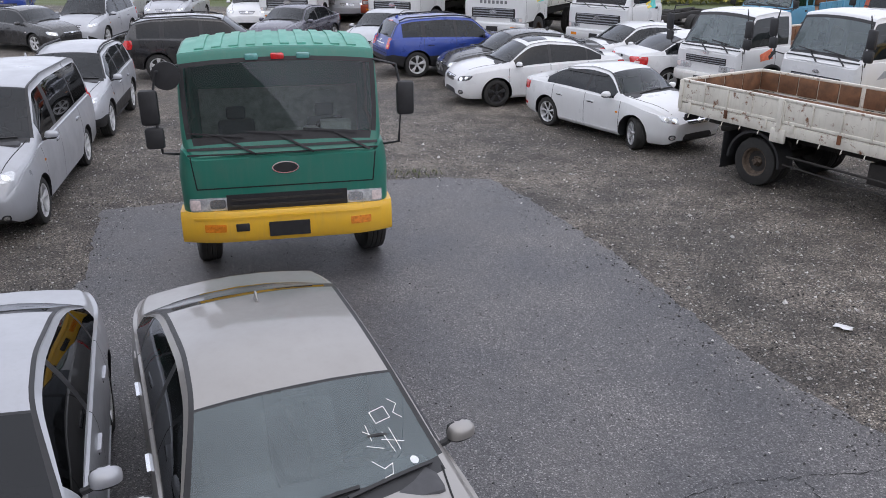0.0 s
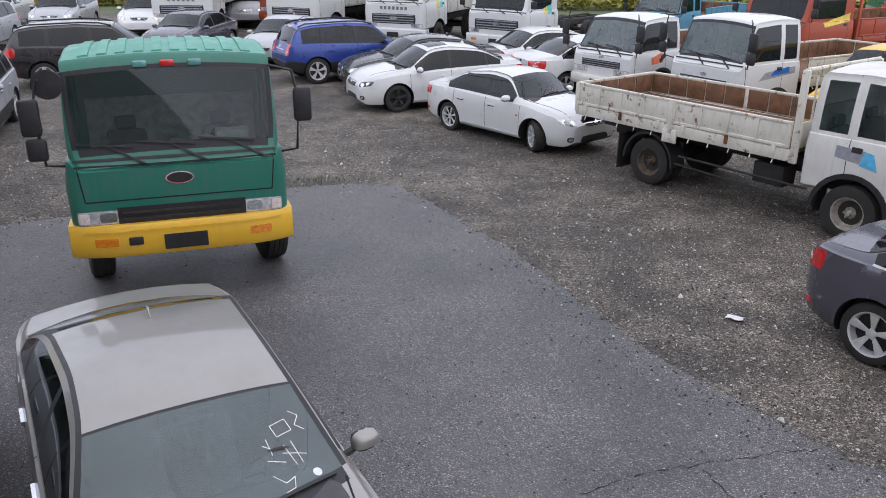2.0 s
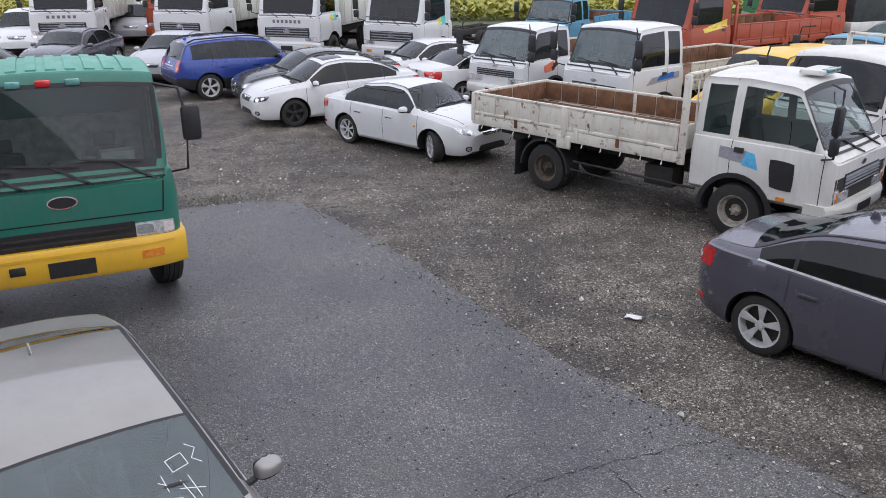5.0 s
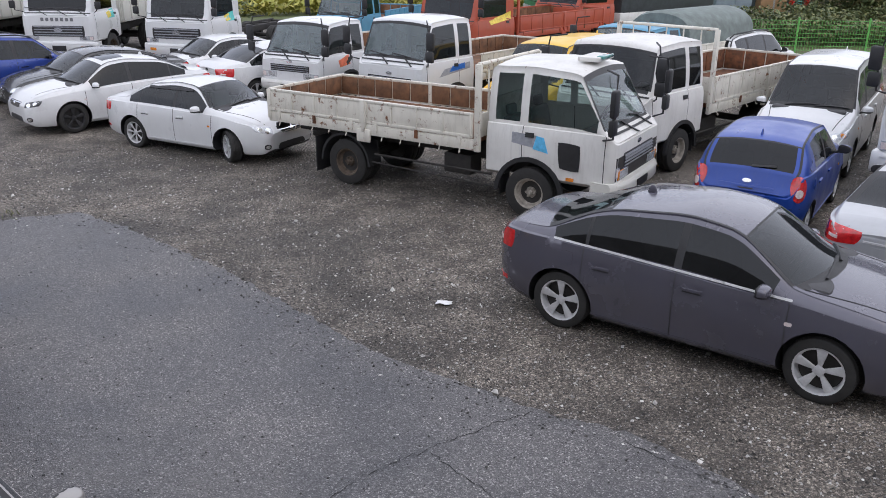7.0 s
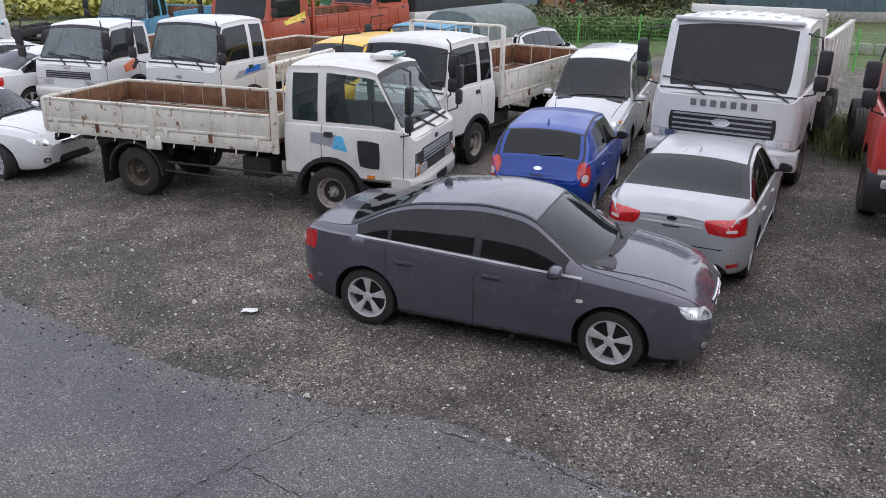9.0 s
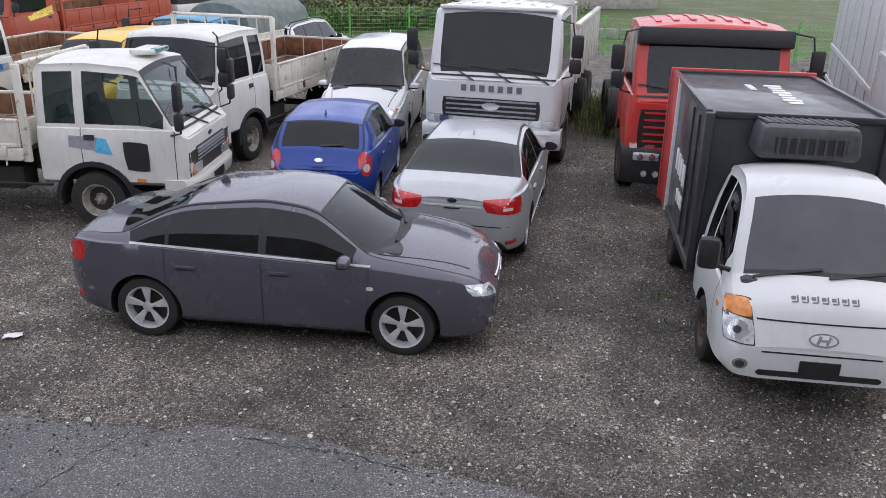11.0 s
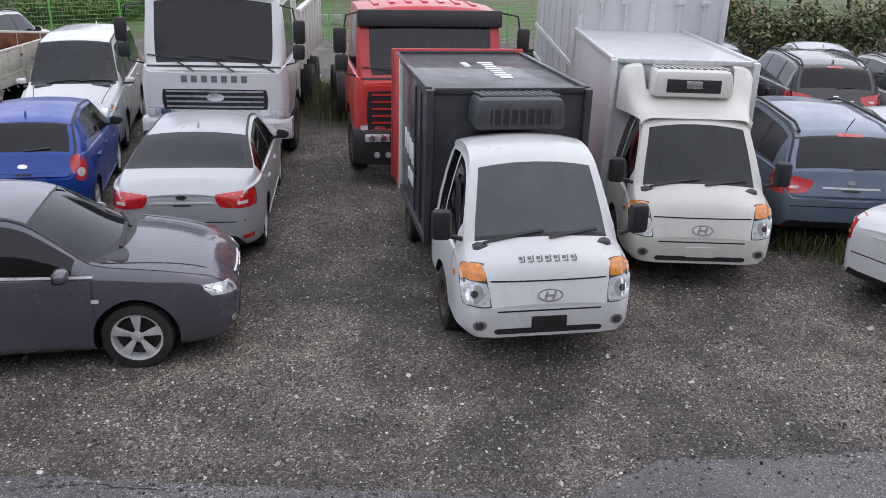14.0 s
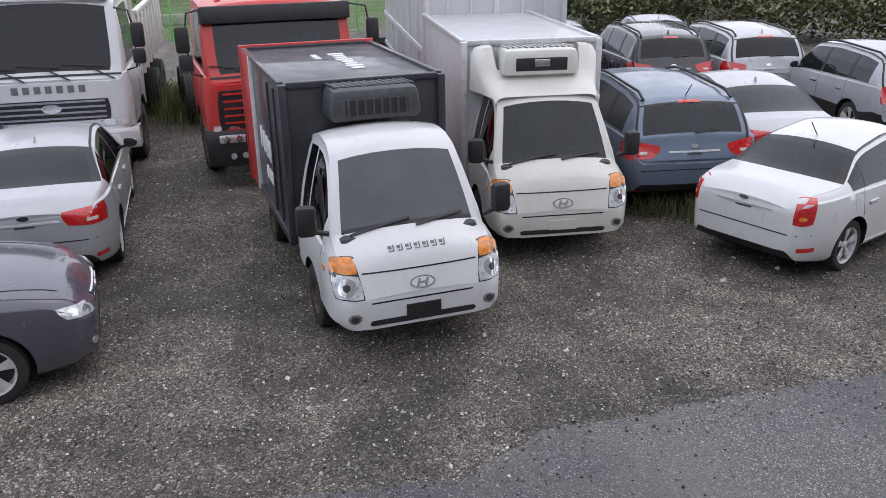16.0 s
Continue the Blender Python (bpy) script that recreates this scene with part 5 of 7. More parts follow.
def box_porter(x, y, head, label, boxdims, boxmat, cabmat, text=False, fairing=False, box_front=None, bodymat=None):
    """A one-ton semi-bonnet truck with an insulated box and a roof cooler."""
    o = thing("box_truck", x, y, head, label, "truck", "parked trucks")
    ax = 1.32
    xf, W = 2.31, 1.72
    top = [(0.62, 1.82), (0.70, 1.92), (1.0, 1.97), (1.28, 1.95), (1.46, 1.86), (1.96, 1.19), (2.14, 1.07), (2.24, 0.93), (2.29, 0.72), (2.31, 0.56)]
    P = dict(xf=xf, xr=0.62, W=W, top=top, belt=[(0.62, 1.08), (1.8, 1.05), (2.1, 0.95), (2.31, 0.58)], sill=[(0.62, 0.45), (2.0, 0.36), (2.31, 0.34)], cowl=1.96, roof_f=1.42, roof_r=0.64, ws_col=16, ws_margin=0.10, bow_f=0.12, bow_len_f=0.33, rear_b=0.63, rear_glass=False,
             windows=[(0.80, 1.08), (1.12, 1.80)], seams=[0.76, 1.80], doors=[(0.76, 1.80)], tumble=0.20, crown=0.07, soft=0.06, black_pillars=False, end_w_f=0.80, round_f=0.36, end_w_r=0.96, round_r=0.1, clad=1, bulge=0, end_r=(0, 0.02, 0.06))
    P["arches"] = [(ax, 0.40, 0.33)]
    bvh = make_shell(o, P, dict(paint=cabmat, front=G_FILM if text else G_MID, side=G_DARK, rear=G_DARK), {4: "hood", 5: "cab_rear"})
    for s in (1, -1):
        hq = [(s * 0.16, 0.47), (s * 0.46, 0.49), (s * 0.55, 0.86), (s * 0.30, 0.88)]
        h = patch("headlight", o, bvh, 26 * s, 8, hq, DARKLAMP, x0=xf - 0.75, z0=0.03, rnd=0.25, off=0.004)
        patch("lamp_cover", h, bvh, 26 * s, 8, [(s * 0.175, 0.485), (s * 0.45, 0.50), (s * 0.51, 0.72), (s * 0.235, 0.70)], LAMP, x0=xf - 0.75, z0=0.03, rnd=0.3, off=0.012)
        patch("turn_lens", h, bvh, 26 * s, 8, [(s * 0.235, 0.71), (s * 0.512, 0.73), (s * 0.545, 0.855), (s * 0.315, 0.872)], AMBER, x0=xf - 0.75, z0=0.03, off=0.014, rnd=0.5)
        patch("lens", h, bvh, 26 * s, 8, rect(s * 0.34, 0.60, 0.17, 0.17), PROJ, x0=xf - 0.75, z0=0.03, rnd=1, off=0.018)
        patch("lens", h, bvh, 26 * s, 8, rect(s * 0.34, 0.60, 0.07, 0.07), DARKLAMP, x0=xf - 0.75, z0=0.03, rnd=1, off=0.024, n=(5, 5))
        patch("fog_lamp", o, bvh, 14 * s, 0, rect(s * 0.50, 0.47, 0.13, 0.10), CHROME, x0=xf - 0.6, rnd=1)
        patch("fog_lens", o, bvh, 14 * s, 0, rect(s * 0.50, 0.47, 0.08, 0.065), DARKLAMP, x0=xf - 0.6, rnd=1, off=0.012)
        mo = part("side_mirror", box((0, 0, 0), (0.13, 0.19, 0.30), None, 0.05), BLACK, o, m=pose(1.87, s * 0.97, 1.32, 0, 0, 8 * s))
        part("mirror_stalk", tube([(0, -s * 0.04, -0.10), (0, -s * 0.20, -0.14)], 0.025), BLACK, mo)
        strip("door_handle", o, bvh, 90 * s, 0, (-s * 0.92 - 0.06, 0.98), (-s * 0.92 + 0.06, 0.98), 0.06, BLACK, off=0.02, n=4)
        patch("side_lamp", o, bvh, 90 * s, 0, rect(-s * 1.95, 0.88, 0.08, 0.05), AMBER, rnd=0.6)
        wheel(o, ax, s * 0.74, 0.33, 0.20, "steel")
        wheel(o, -ax, s * 0.76, 0.29, 0.17, "steel")
        wheel(o, -ax, s * 0.56, 0.29, 0.17, "steel")
        part("side_rail", box((-1.0, s * 0.80, 0.50), (2.2, 0.03, 0.10), None, 0.008), FRAME, o)
    bd = patch("badge", o, bvh, 0, 0, rect(0, 0.74, 0.25, 0.115), CHROME, x0=0, z0=0, rnd=1, off=0.008)
    patch("badge_field", bd, bvh, 0, 0, rect(0, 0.74, 0.215, 0.085), cabmat, x0=0, z0=0, rnd=1, off=0.012)
    for yy in (-0.04, 0.04):
        strip("badge_bar", bd, bvh, 0, 0, (yy - 0.014, 0.705), (yy + 0.014, 0.775), 0.022, CHROME, off=0.016, n=2)
    strip("badge_bar", bd, bvh, 0, 0, (-0.04, 0.74), (0.04, 0.74), 0.018, CHROME, off=0.016, n=2)
    strip("hood_gap", o, bvh, 0, 0, (-0.50, 0.60), (0.50, 0.60), 0.014, SEAM, x0=0, z0=0, off=0.003, n=14)
    strip("hood_gap", o, bvh, 0, 0, (-0.56, 0.87), (0.56, 0.87), 0.012, SEAM, x0=0, z0=0, off=0.003, n=14)
    patch("lower_intake", o, bvh, 0, 0, rect(0, 0.40, 1.05, 0.055), BLACK, rnd=0.2)
    patch("plate_holder", o, bvh, 0, 0, rect(0, 0.48, 0.34, 0.12), BLACK if not fairing else cabmat, off=0.012)
    if text:
        for k in range(7):
            yy = -0.25 + 0.0835 * k
            patch("lettering_bar", o, bvh, 0, 30, rect(yy - 0.014, 0.212, 0.034, 0.030), GREYLET, x0=xf - 0.30, z0=0.74, n=(2, 2), depth=0.006)
            patch("lettering_bar", o, bvh, 0, 30, rect(yy + 0.021, 0.206, 0.011, 0.062), GREYLET, x0=xf - 0.30, z0=0.74, n=(1, 2), depth=0.006)
            patch("lettering_bar", o, bvh, 0, 30, rect(yy - 0.004, 0.176, 0.045, 0.011), GREYLET, x0=xf - 0.30, z0=0.74, n=(2, 1), depth=0.006)
    for a, b in (((0.05, -0.02), (0.55, 0.08)), ((-0.58, -0.02), (0.0, 0.06))):
        strip("wiper", o, bvh, 0, 45, a, b, 0.024, BLACK, x0=1.93, z0=1.17, off=0.022, depth=0.02)
    seats(o, (0.98,), 0.75, 0.42, dash_x=1.78, z_dash=1.16, W=1.4)
    x0, x1, z0, z1, w = boxdims
    chassis(o, x0 + 0.1, 1.6, 0.55, 0.7)
    b = part("cargo_box", box(((x0 + x1) / 2, 0, (z0 + z1) / 2), (x1 - x0, w, z1 - z0), None, 0.012), boxmat, o)
    trim = bodymat or ALLOY
    for s in (1, -1):
        for xx in (x0, x1):
            part("corner_post", box((xx, s * w / 2, (z0 + z1) / 2), (0.09, 0.09, z1 - z0 + 0.03), None, 0.02), trim, b)
        part("roof_edge", box(((x0 + x1) / 2, s * w / 2, z1), (x1 - x0 - 0.1, 0.07, 0.07), None, 0.015), trim, b)
        part("floor_edge", box(((x0 + x1) / 2, s * w / 2, z0), (x1 - x0 - 0.1, 0.06, 0.10), None, 0.015), trim, b)
        for k in (4, 5):
            part("lock_rod", tube([(x0 + 0.35 + 0.42 * k, s * (w / 2 + 0.02), z0 + 0.1), (x0 + 0.35 + 0.42 * k, s * (w / 2 + 0.02), z1 - 0.1)], 0.014, 6), trim, b) if not fairing else None
    for xx in (x0, x1):
        part("roof_edge", box((xx, 0, z1), (0.07, w - 0.1, 0.07), None, 0.015), trim, b)
    if not fairing:
        part("red_panel", box((x0 - 0.02, 0, (z0 + z1) / 2), (0.06, w + 0.12, z1 - z0 + 0.12), None, 0.01), P_RED, b)
        for s in (1, -1):
            part("red_panel", box((x0 + 0.34, s * (w / 2 + 0.012), (z0 + z1) / 2), (0.70, 0.06, z1 - z0 + 0.04), None, 0.01), P_RED, b)
            part("white_line", box((x0 + 0.70, s * (w / 2 + 0.014), (z0 + z1) / 2), (0.025, 0.06, z1 - z0 + 0.03), None, 0.004), WHITELET, b)
        for s in (1, -1):
            for k in range(5):
                part("lettering_bar", box((x0 + 1.15 + 0.20 * k, s * (w / 2 + 0.008), z0 + 0.80 - 0.02 * k), (0.12, 0.016, 0.26), None, 0.003), WHITELET, b)
            for k in range(4):
                part("lettering_bar", box((x0 + 1.45 + 0.16 * k, s * (w / 2 + 0.008), z0 + 0.42), (0.10, 0.016, 0.15), None, 0.003), WHITELET, b)
        for k in range(8):
            part("lettering_bar", box((x0 + 0.95 + 0.165 * k, 0.16, z1 + 0.006), (0.10, 0.15 if k % 3 else 0.20, 0.012), None, 0.003), WHITELET, b)
        for k in range(4):
            part("lettering_bar", box((x0 + 0.95 + 0.10 * k, -0.12, z1 + 0.006), (0.065, 0.08, 0.012), None, 0.003), WHITELET, b)
    ub = cabmat if fairing else COOLER
    cz = z1 - 0.20 if fairing else z1 - 0.16
    u = part("cooling_unit", box((x1 + 0.27, 0, cz), (0.50, 0.98 if not fairing else 1.02, 0.33), None, 0.07, 0.92), ub, o)
    part("grille_recess", box((x1 + 0.513, 0, cz - 0.02), (0.02, 0.66, 0.16), None, 0.01), BLACK, u)
    if not fairing:
        for k in range(8):
            part("slat", box((x1 + 0.525, -0.30 + 0.086 * k, cz - 0.02), (0.02, 0.022, 0.17), None, 0.004), ub, u)
    part("top_recess", box((x1 + 0.25, 0, cz + 0.163), (0.26, 0.82, 0.02), None, 0.008), BLACK, u)
    for k in range(11):
        part("slat", box((x1 + 0.25, -0.40 + 0.08 * k, cz + 0.17), (0.28, 0.024, 0.02), Matrix.Rotation(radians(12), 4, "Z"), 0.004), ub, u)
    if fairing:
        part("opening", box((x1 + 0.16, 0, cz - 0.235), (0.40, 0.80, 0.15), None, 0.01), BLACK, o)
        part("badge", box((x1 + 0.53, 0, cz), (0.02, 0.20, 0.09), None, 0.01), CHROME, u)
        bm = bmesh.new()
        prof = [(1.47, 1.865, 0.66), (1.26, 1.95, 0.70), (1.08, 2.03, 0.73), (1.00, 2.12, 0.76), (0.92, 2.25, 0.79), (0.84, 2.38, 0.81), (0.72, 2.40, 0.82)]
        for s in (1, -1):
            rows = []
            for px, pz, py in prof:
                rows.append([bm.verts.new((px, s * a * py, zz)) for a, zz in ((0.70, pz), (0.84, pz - 0.005), (0.94, pz - 0.03), (1.0, pz - 0.10), (1.02, 1.84))])
            for a, c in zip(rows, rows[1:]):
                for j in range(4):
                    bm.faces.new((a[j], c[j], c[j + 1], a[j + 1]))
        mid = [[bm.verts.new((px, k * 0.70 * py, pz)) for k in (-1, -0.33, 0.33, 1)] for px, pz, py in prof[:4]]
        for a, c in zip(mid, mid[1:]):
            for j in range(3):
                bm.faces.new((a[j], c[j], c[j + 1], a[j + 1]))
        bmesh.ops.remove_doubles(bm, verts=bm.verts[:], dist=0.002)
        bmesh.ops.recalc_face_normals(bm, faces=bm.faces[:])
        part("wind_deflector", bm, cabmat, o, smooth=45)
    return o


def bed_truck(x, y, head, label, cabmat, bed, W=2.0, H=2.3, zb=1.42, z0=0.62, xf=1.15, xr=-0.75, slope=0.42, r=0.40, wins=None, nose=0.10, decal=None, bedmat=None, inner=None, ax2=-3.4, post=0.0, hb=0.42, zf=1.08, g=("milk", "mid", "mid"), bump_mat=None, arms=True, style="steel", name="truck", arch=True, bumpz=None, lampz=None, inner_glass=None):
    o = thing(name, x, y, head, label, "truck", "parked trucks")
    cowl = xf - nose
    wins = wins or [(xr + 0.14, xr + 0.55), (xr + 0.68, cowl - 0.14)]
    bvh, P = cab_shell(o, xf, xr, z0, H, W, zb, slope, cabmat, arch=(0.0, r + 0.10, r) if arch else None, wins=wins, seams=[wins[-1][0] - 0.06, cowl - 0.02], doors=[(wins[-1][0] - 0.06, cowl - 0.02)], g=g, tumble=0.10, nose=nose)
    flat_details(o, bvh, P, z0, zb, W, lampz or z0 + 0.26, bumper_mat=bump_mat or P_OLDW, bump=((bumpz or z0), 0.24), wipers=2, bumper_lamps=False)
    gz = (lampz or z0 + 0.26) + 0.17
    patch("grille", o, bvh, 0, 0, rect(0, gz, W * 0.62, 0.16), BLACK, off=0.01)
    for k in range(3):
        strip("grille_bar", o, bvh, 0, 0, (-W * 0.30, gz - 0.05 + 0.05 * k), (W * 0.30, gz - 0.05 + 0.05 * k), 0.014, STRIPE_G, off=0.02)
    patch("badge", o, bvh, 0, 0, rect(0, gz + 0.16, 0.17, 0.075), CHROME, rnd=1, off=0.01)
    for s in (1, -1):
        patch("corner_lamp", o, bvh, 30 * s, 0, rect(s * 0.50 * W / 2.0 * 0.55, (lampz or z0 + 0.26), 0.14, 0.12), AMBER, x0=xf - 0.6)
        if arms:
            arm_mirror(o, cowl - 0.05, s * W / 2, zb + 0.35, s, 2)
        part("arch_trim", arch_ring(0.0, s * (W / 2 - 0.01), r, r + 0.10, r + 0.17, s), BLACK, o)
        part("mud_flap", box((-0.50, s * (W / 2 - 0.2), r + 0.12), (0.02, 0.32, 0.42), None, 0.004), BLACK, o)
    axle(o, 0.0, r, 0.24, W - 0.04, "steel_pale" if style == "steel" else style)
    axle(o, ax2, r, 0.22, W - 0.10, "steel", True)
    if decal:
        decal(o, bvh, P)
    if bed:
        x0, x1, bw = bed
        chassis(o, x0 + 0.2, 0.9, zf - 0.30)
        flatbed(o, x0, x1, bw, zf, hb, bedmat or P_BEDW, inner or WOOD, post)
        for s in (1, -1):
            part("fender", arch_ring(ax2, s * (bw / 2 - 0.22), r, r + 0.08, r + 0.12, s, 0.34), BLACK, o)
            part("mud_flap", box((ax2 - 0.62, s * (bw / 2 - 0.25), 0.48), (0.02, 0.42, 0.62), None, 0.004), BLACK, o)
            part("side_guard", tube([(ax2 + 0.6, s * (bw / 2 - 0.1), 0.62), (-0.65, s * (bw / 2 - 0.12), 0.60)], 0.02, 6), FRAME, o)
            part("side_guard", tube([(ax2 + 0.55, s * (bw / 2 - 0.1), 0.48), (-0.65, s * (bw / 2 - 0.14), 0.40)], 0.014, 6), FRAME, o)
        part("fuel_tank", box((-1.35, 0.62, 0.62), (0.8, 0.42, 0.40), None, 0.08), FRAME, o)
        part("battery_box", box((-1.35, -0.62, 0.64), (0.5, 0.36, 0.32), None, 0.02), FRAME, o)
        part("spare_wheel_mount", box((ax2 - 1.0, 0, 0.62), (0.7, 0.5, 0.12), None, 0.04), FRAME, o)
    else:
        chassis(o, ax2 - 1.4, 0.9, 0.80)
    return o


def arch_ring(x, y, zc, r0, r1, s, wid=0.05):
    """A mudguard: half a ring over a wheel."""
    bm = bmesh.new()
    rows = []
    for k in range(15):
        a = math.pi * k / 14
        rows.append([bm.verts.new((x + r * math.cos(a), y + s * dy, zc + r * math.sin(a))) for r, dy in ((r0, -wid / 2), (r0, wid / 2), (r1, wid / 2), (r1, -wid / 2))])
    for a, b in zip(rows, rows[1:]):
        for j in range(4):
            bm.faces.new((a[j], b[j], b[(j + 1) % 4], a[(j + 1) % 4]))
    bm.faces.new(rows[0])
    bm.faces.new(rows[-1][::-1])
    bmesh.ops.recalc_face_normals(bm, faces=bm.faces[:])
    return bm


def decal_front(o, bvh, P):
    for s in (1, -1):
        patch("decal", o, bvh, 90 * s, 0, [(-s * 0.05, 1.10), (-s * 0.30, 1.06), (-s * 0.22, 1.28), (-s * 0.10, 1.30)], STRIPE_LB, n=(4, 3), off=0.004, depth=0.004)
        patch("decal", o, bvh, 90 * s, 0, [(s * 0.30, 1.16), (-s * 0.05, 1.12), (-s * 0.10, 1.30), (s * 0.30, 1.32)], STRIPE_G, n=(4, 3), off=0.003, depth=0.004)
        patch("vent_window", o, bvh, 90 * s, 0, [(-s * 0.48, 0.86), (-s * 0.80, 0.84), (-s * 0.80, 1.24), (-s * 0.44, 1.26)], BLACK, n=(4, 3), off=0.010, rnd=0.25)
        patch("side_lamp", o, bvh, 90 * s, 0, rect(-s * 0.66, 0.72, 0.12, 0.05), AMBER, off=0.012)
    patch("front_band", o, bvh, 0, 0, rect(0, 0.93, 1.80, 0.34), FRAME, off=0.006, n=(14, 3))
    for k in range(4):
        strip("grille_bar", o, bvh, 0, 0, (-0.62, 0.95 + 0.045 * k), (0.62, 0.95 + 0.045 * k), 0.016, STRIPE_G, off=0.03)
    for s in (1, -1):
        patch("front_lamp", o, bvh, 0, 0, rect(s * 0.62, 0.84, 0.34, 0.12), LAMP, off=0.02)
        patch("turn_lamp", o, bvh, 35 * s, 0, rect(s * 0.27, 0.84, 0.18, 0.13), AMBER, x0=0.75, off=0.02)
    part("roof_vent", box((0.55, 0, 2.36), (0.34, 0.62, 0.07), None, 0.02), P_OLDW, o)
    part("vent_glass", box((0.70, 0, 2.385), (0.10, 0.44, 0.05), None, 0.012), TEAL, o)


def decal_blue(o, bvh, P):
    for s in (1, -1):
        patch("decal", o, bvh, 90 * s, 0, [(s * 0.55, 1.24), (-s * 0.62, 1.14), (-s * 0.42, 1.30), (s * 0.55, 1.38)], STRIPE_G, n=(6, 3), off=0.003, depth=0.004)
        patch("decal", o, bvh, 90 * s, 0, [(s * 0.35, 1.26), (-s * 0.25, 1.22), (-s * 0.12, 1.34), (s * 0.35, 1.38)], STRIPE_B, n=(6, 3), off=0.006, depth=0.004)


def decal_orange(o, bvh, P):
    for s in (1, -1):
        patch("decal", o, bvh, 90 * s, 0, [(s * 0.02, 1.10), (-s * 0.40, 1.06), (-s * 0.44, 1.22), (s * 0.0, 1.34)], STRIPE_O, n=(4, 3), off=0.004, depth=0.004)
        patch("decal", o, bvh, 90 * s, 0, [(s * 0.12, 1.22), (-s * 0.10, 1.08), (-s * 0.14, 1.16), (s * 0.10, 1.34)], BLACK, n=(4, 3), off=0.006, depth=0.004)


def decal_teal(o, bvh, P):
    for s in (1, -1):
        patch("decal", o, bvh, 90 * s, 0, [(s * 0.30, 1.5), (-s * 0.25, 1.5), (-s * 0.05, 1.75), (s * 0.30, 1.8)], STRIPE_T, n=(4, 3), off=0.004, depth=0.004)
        patch("decal", o, bvh, 90 * s, 0, [(s * 0.05, 1.55), (-s * 0.25, 1.5), (-s * 0.30, 1.68), (s * 0.0, 1.75)], STRIPE_Y, n=(4, 3), off=0.006, depth=0.004)


def decal_swoosh(o, bvh, P):
    for s in (1, -1):
        patch("decal", o, bvh, 90 * s, 0, [(s * 0.55, 1.72), (-s * 0.55, 1.58), (-s * 0.62, 1.70), (s * 0.55, 1.95)], STRIPE_Y, n=(6, 3), off=0.004, depth=0.004)


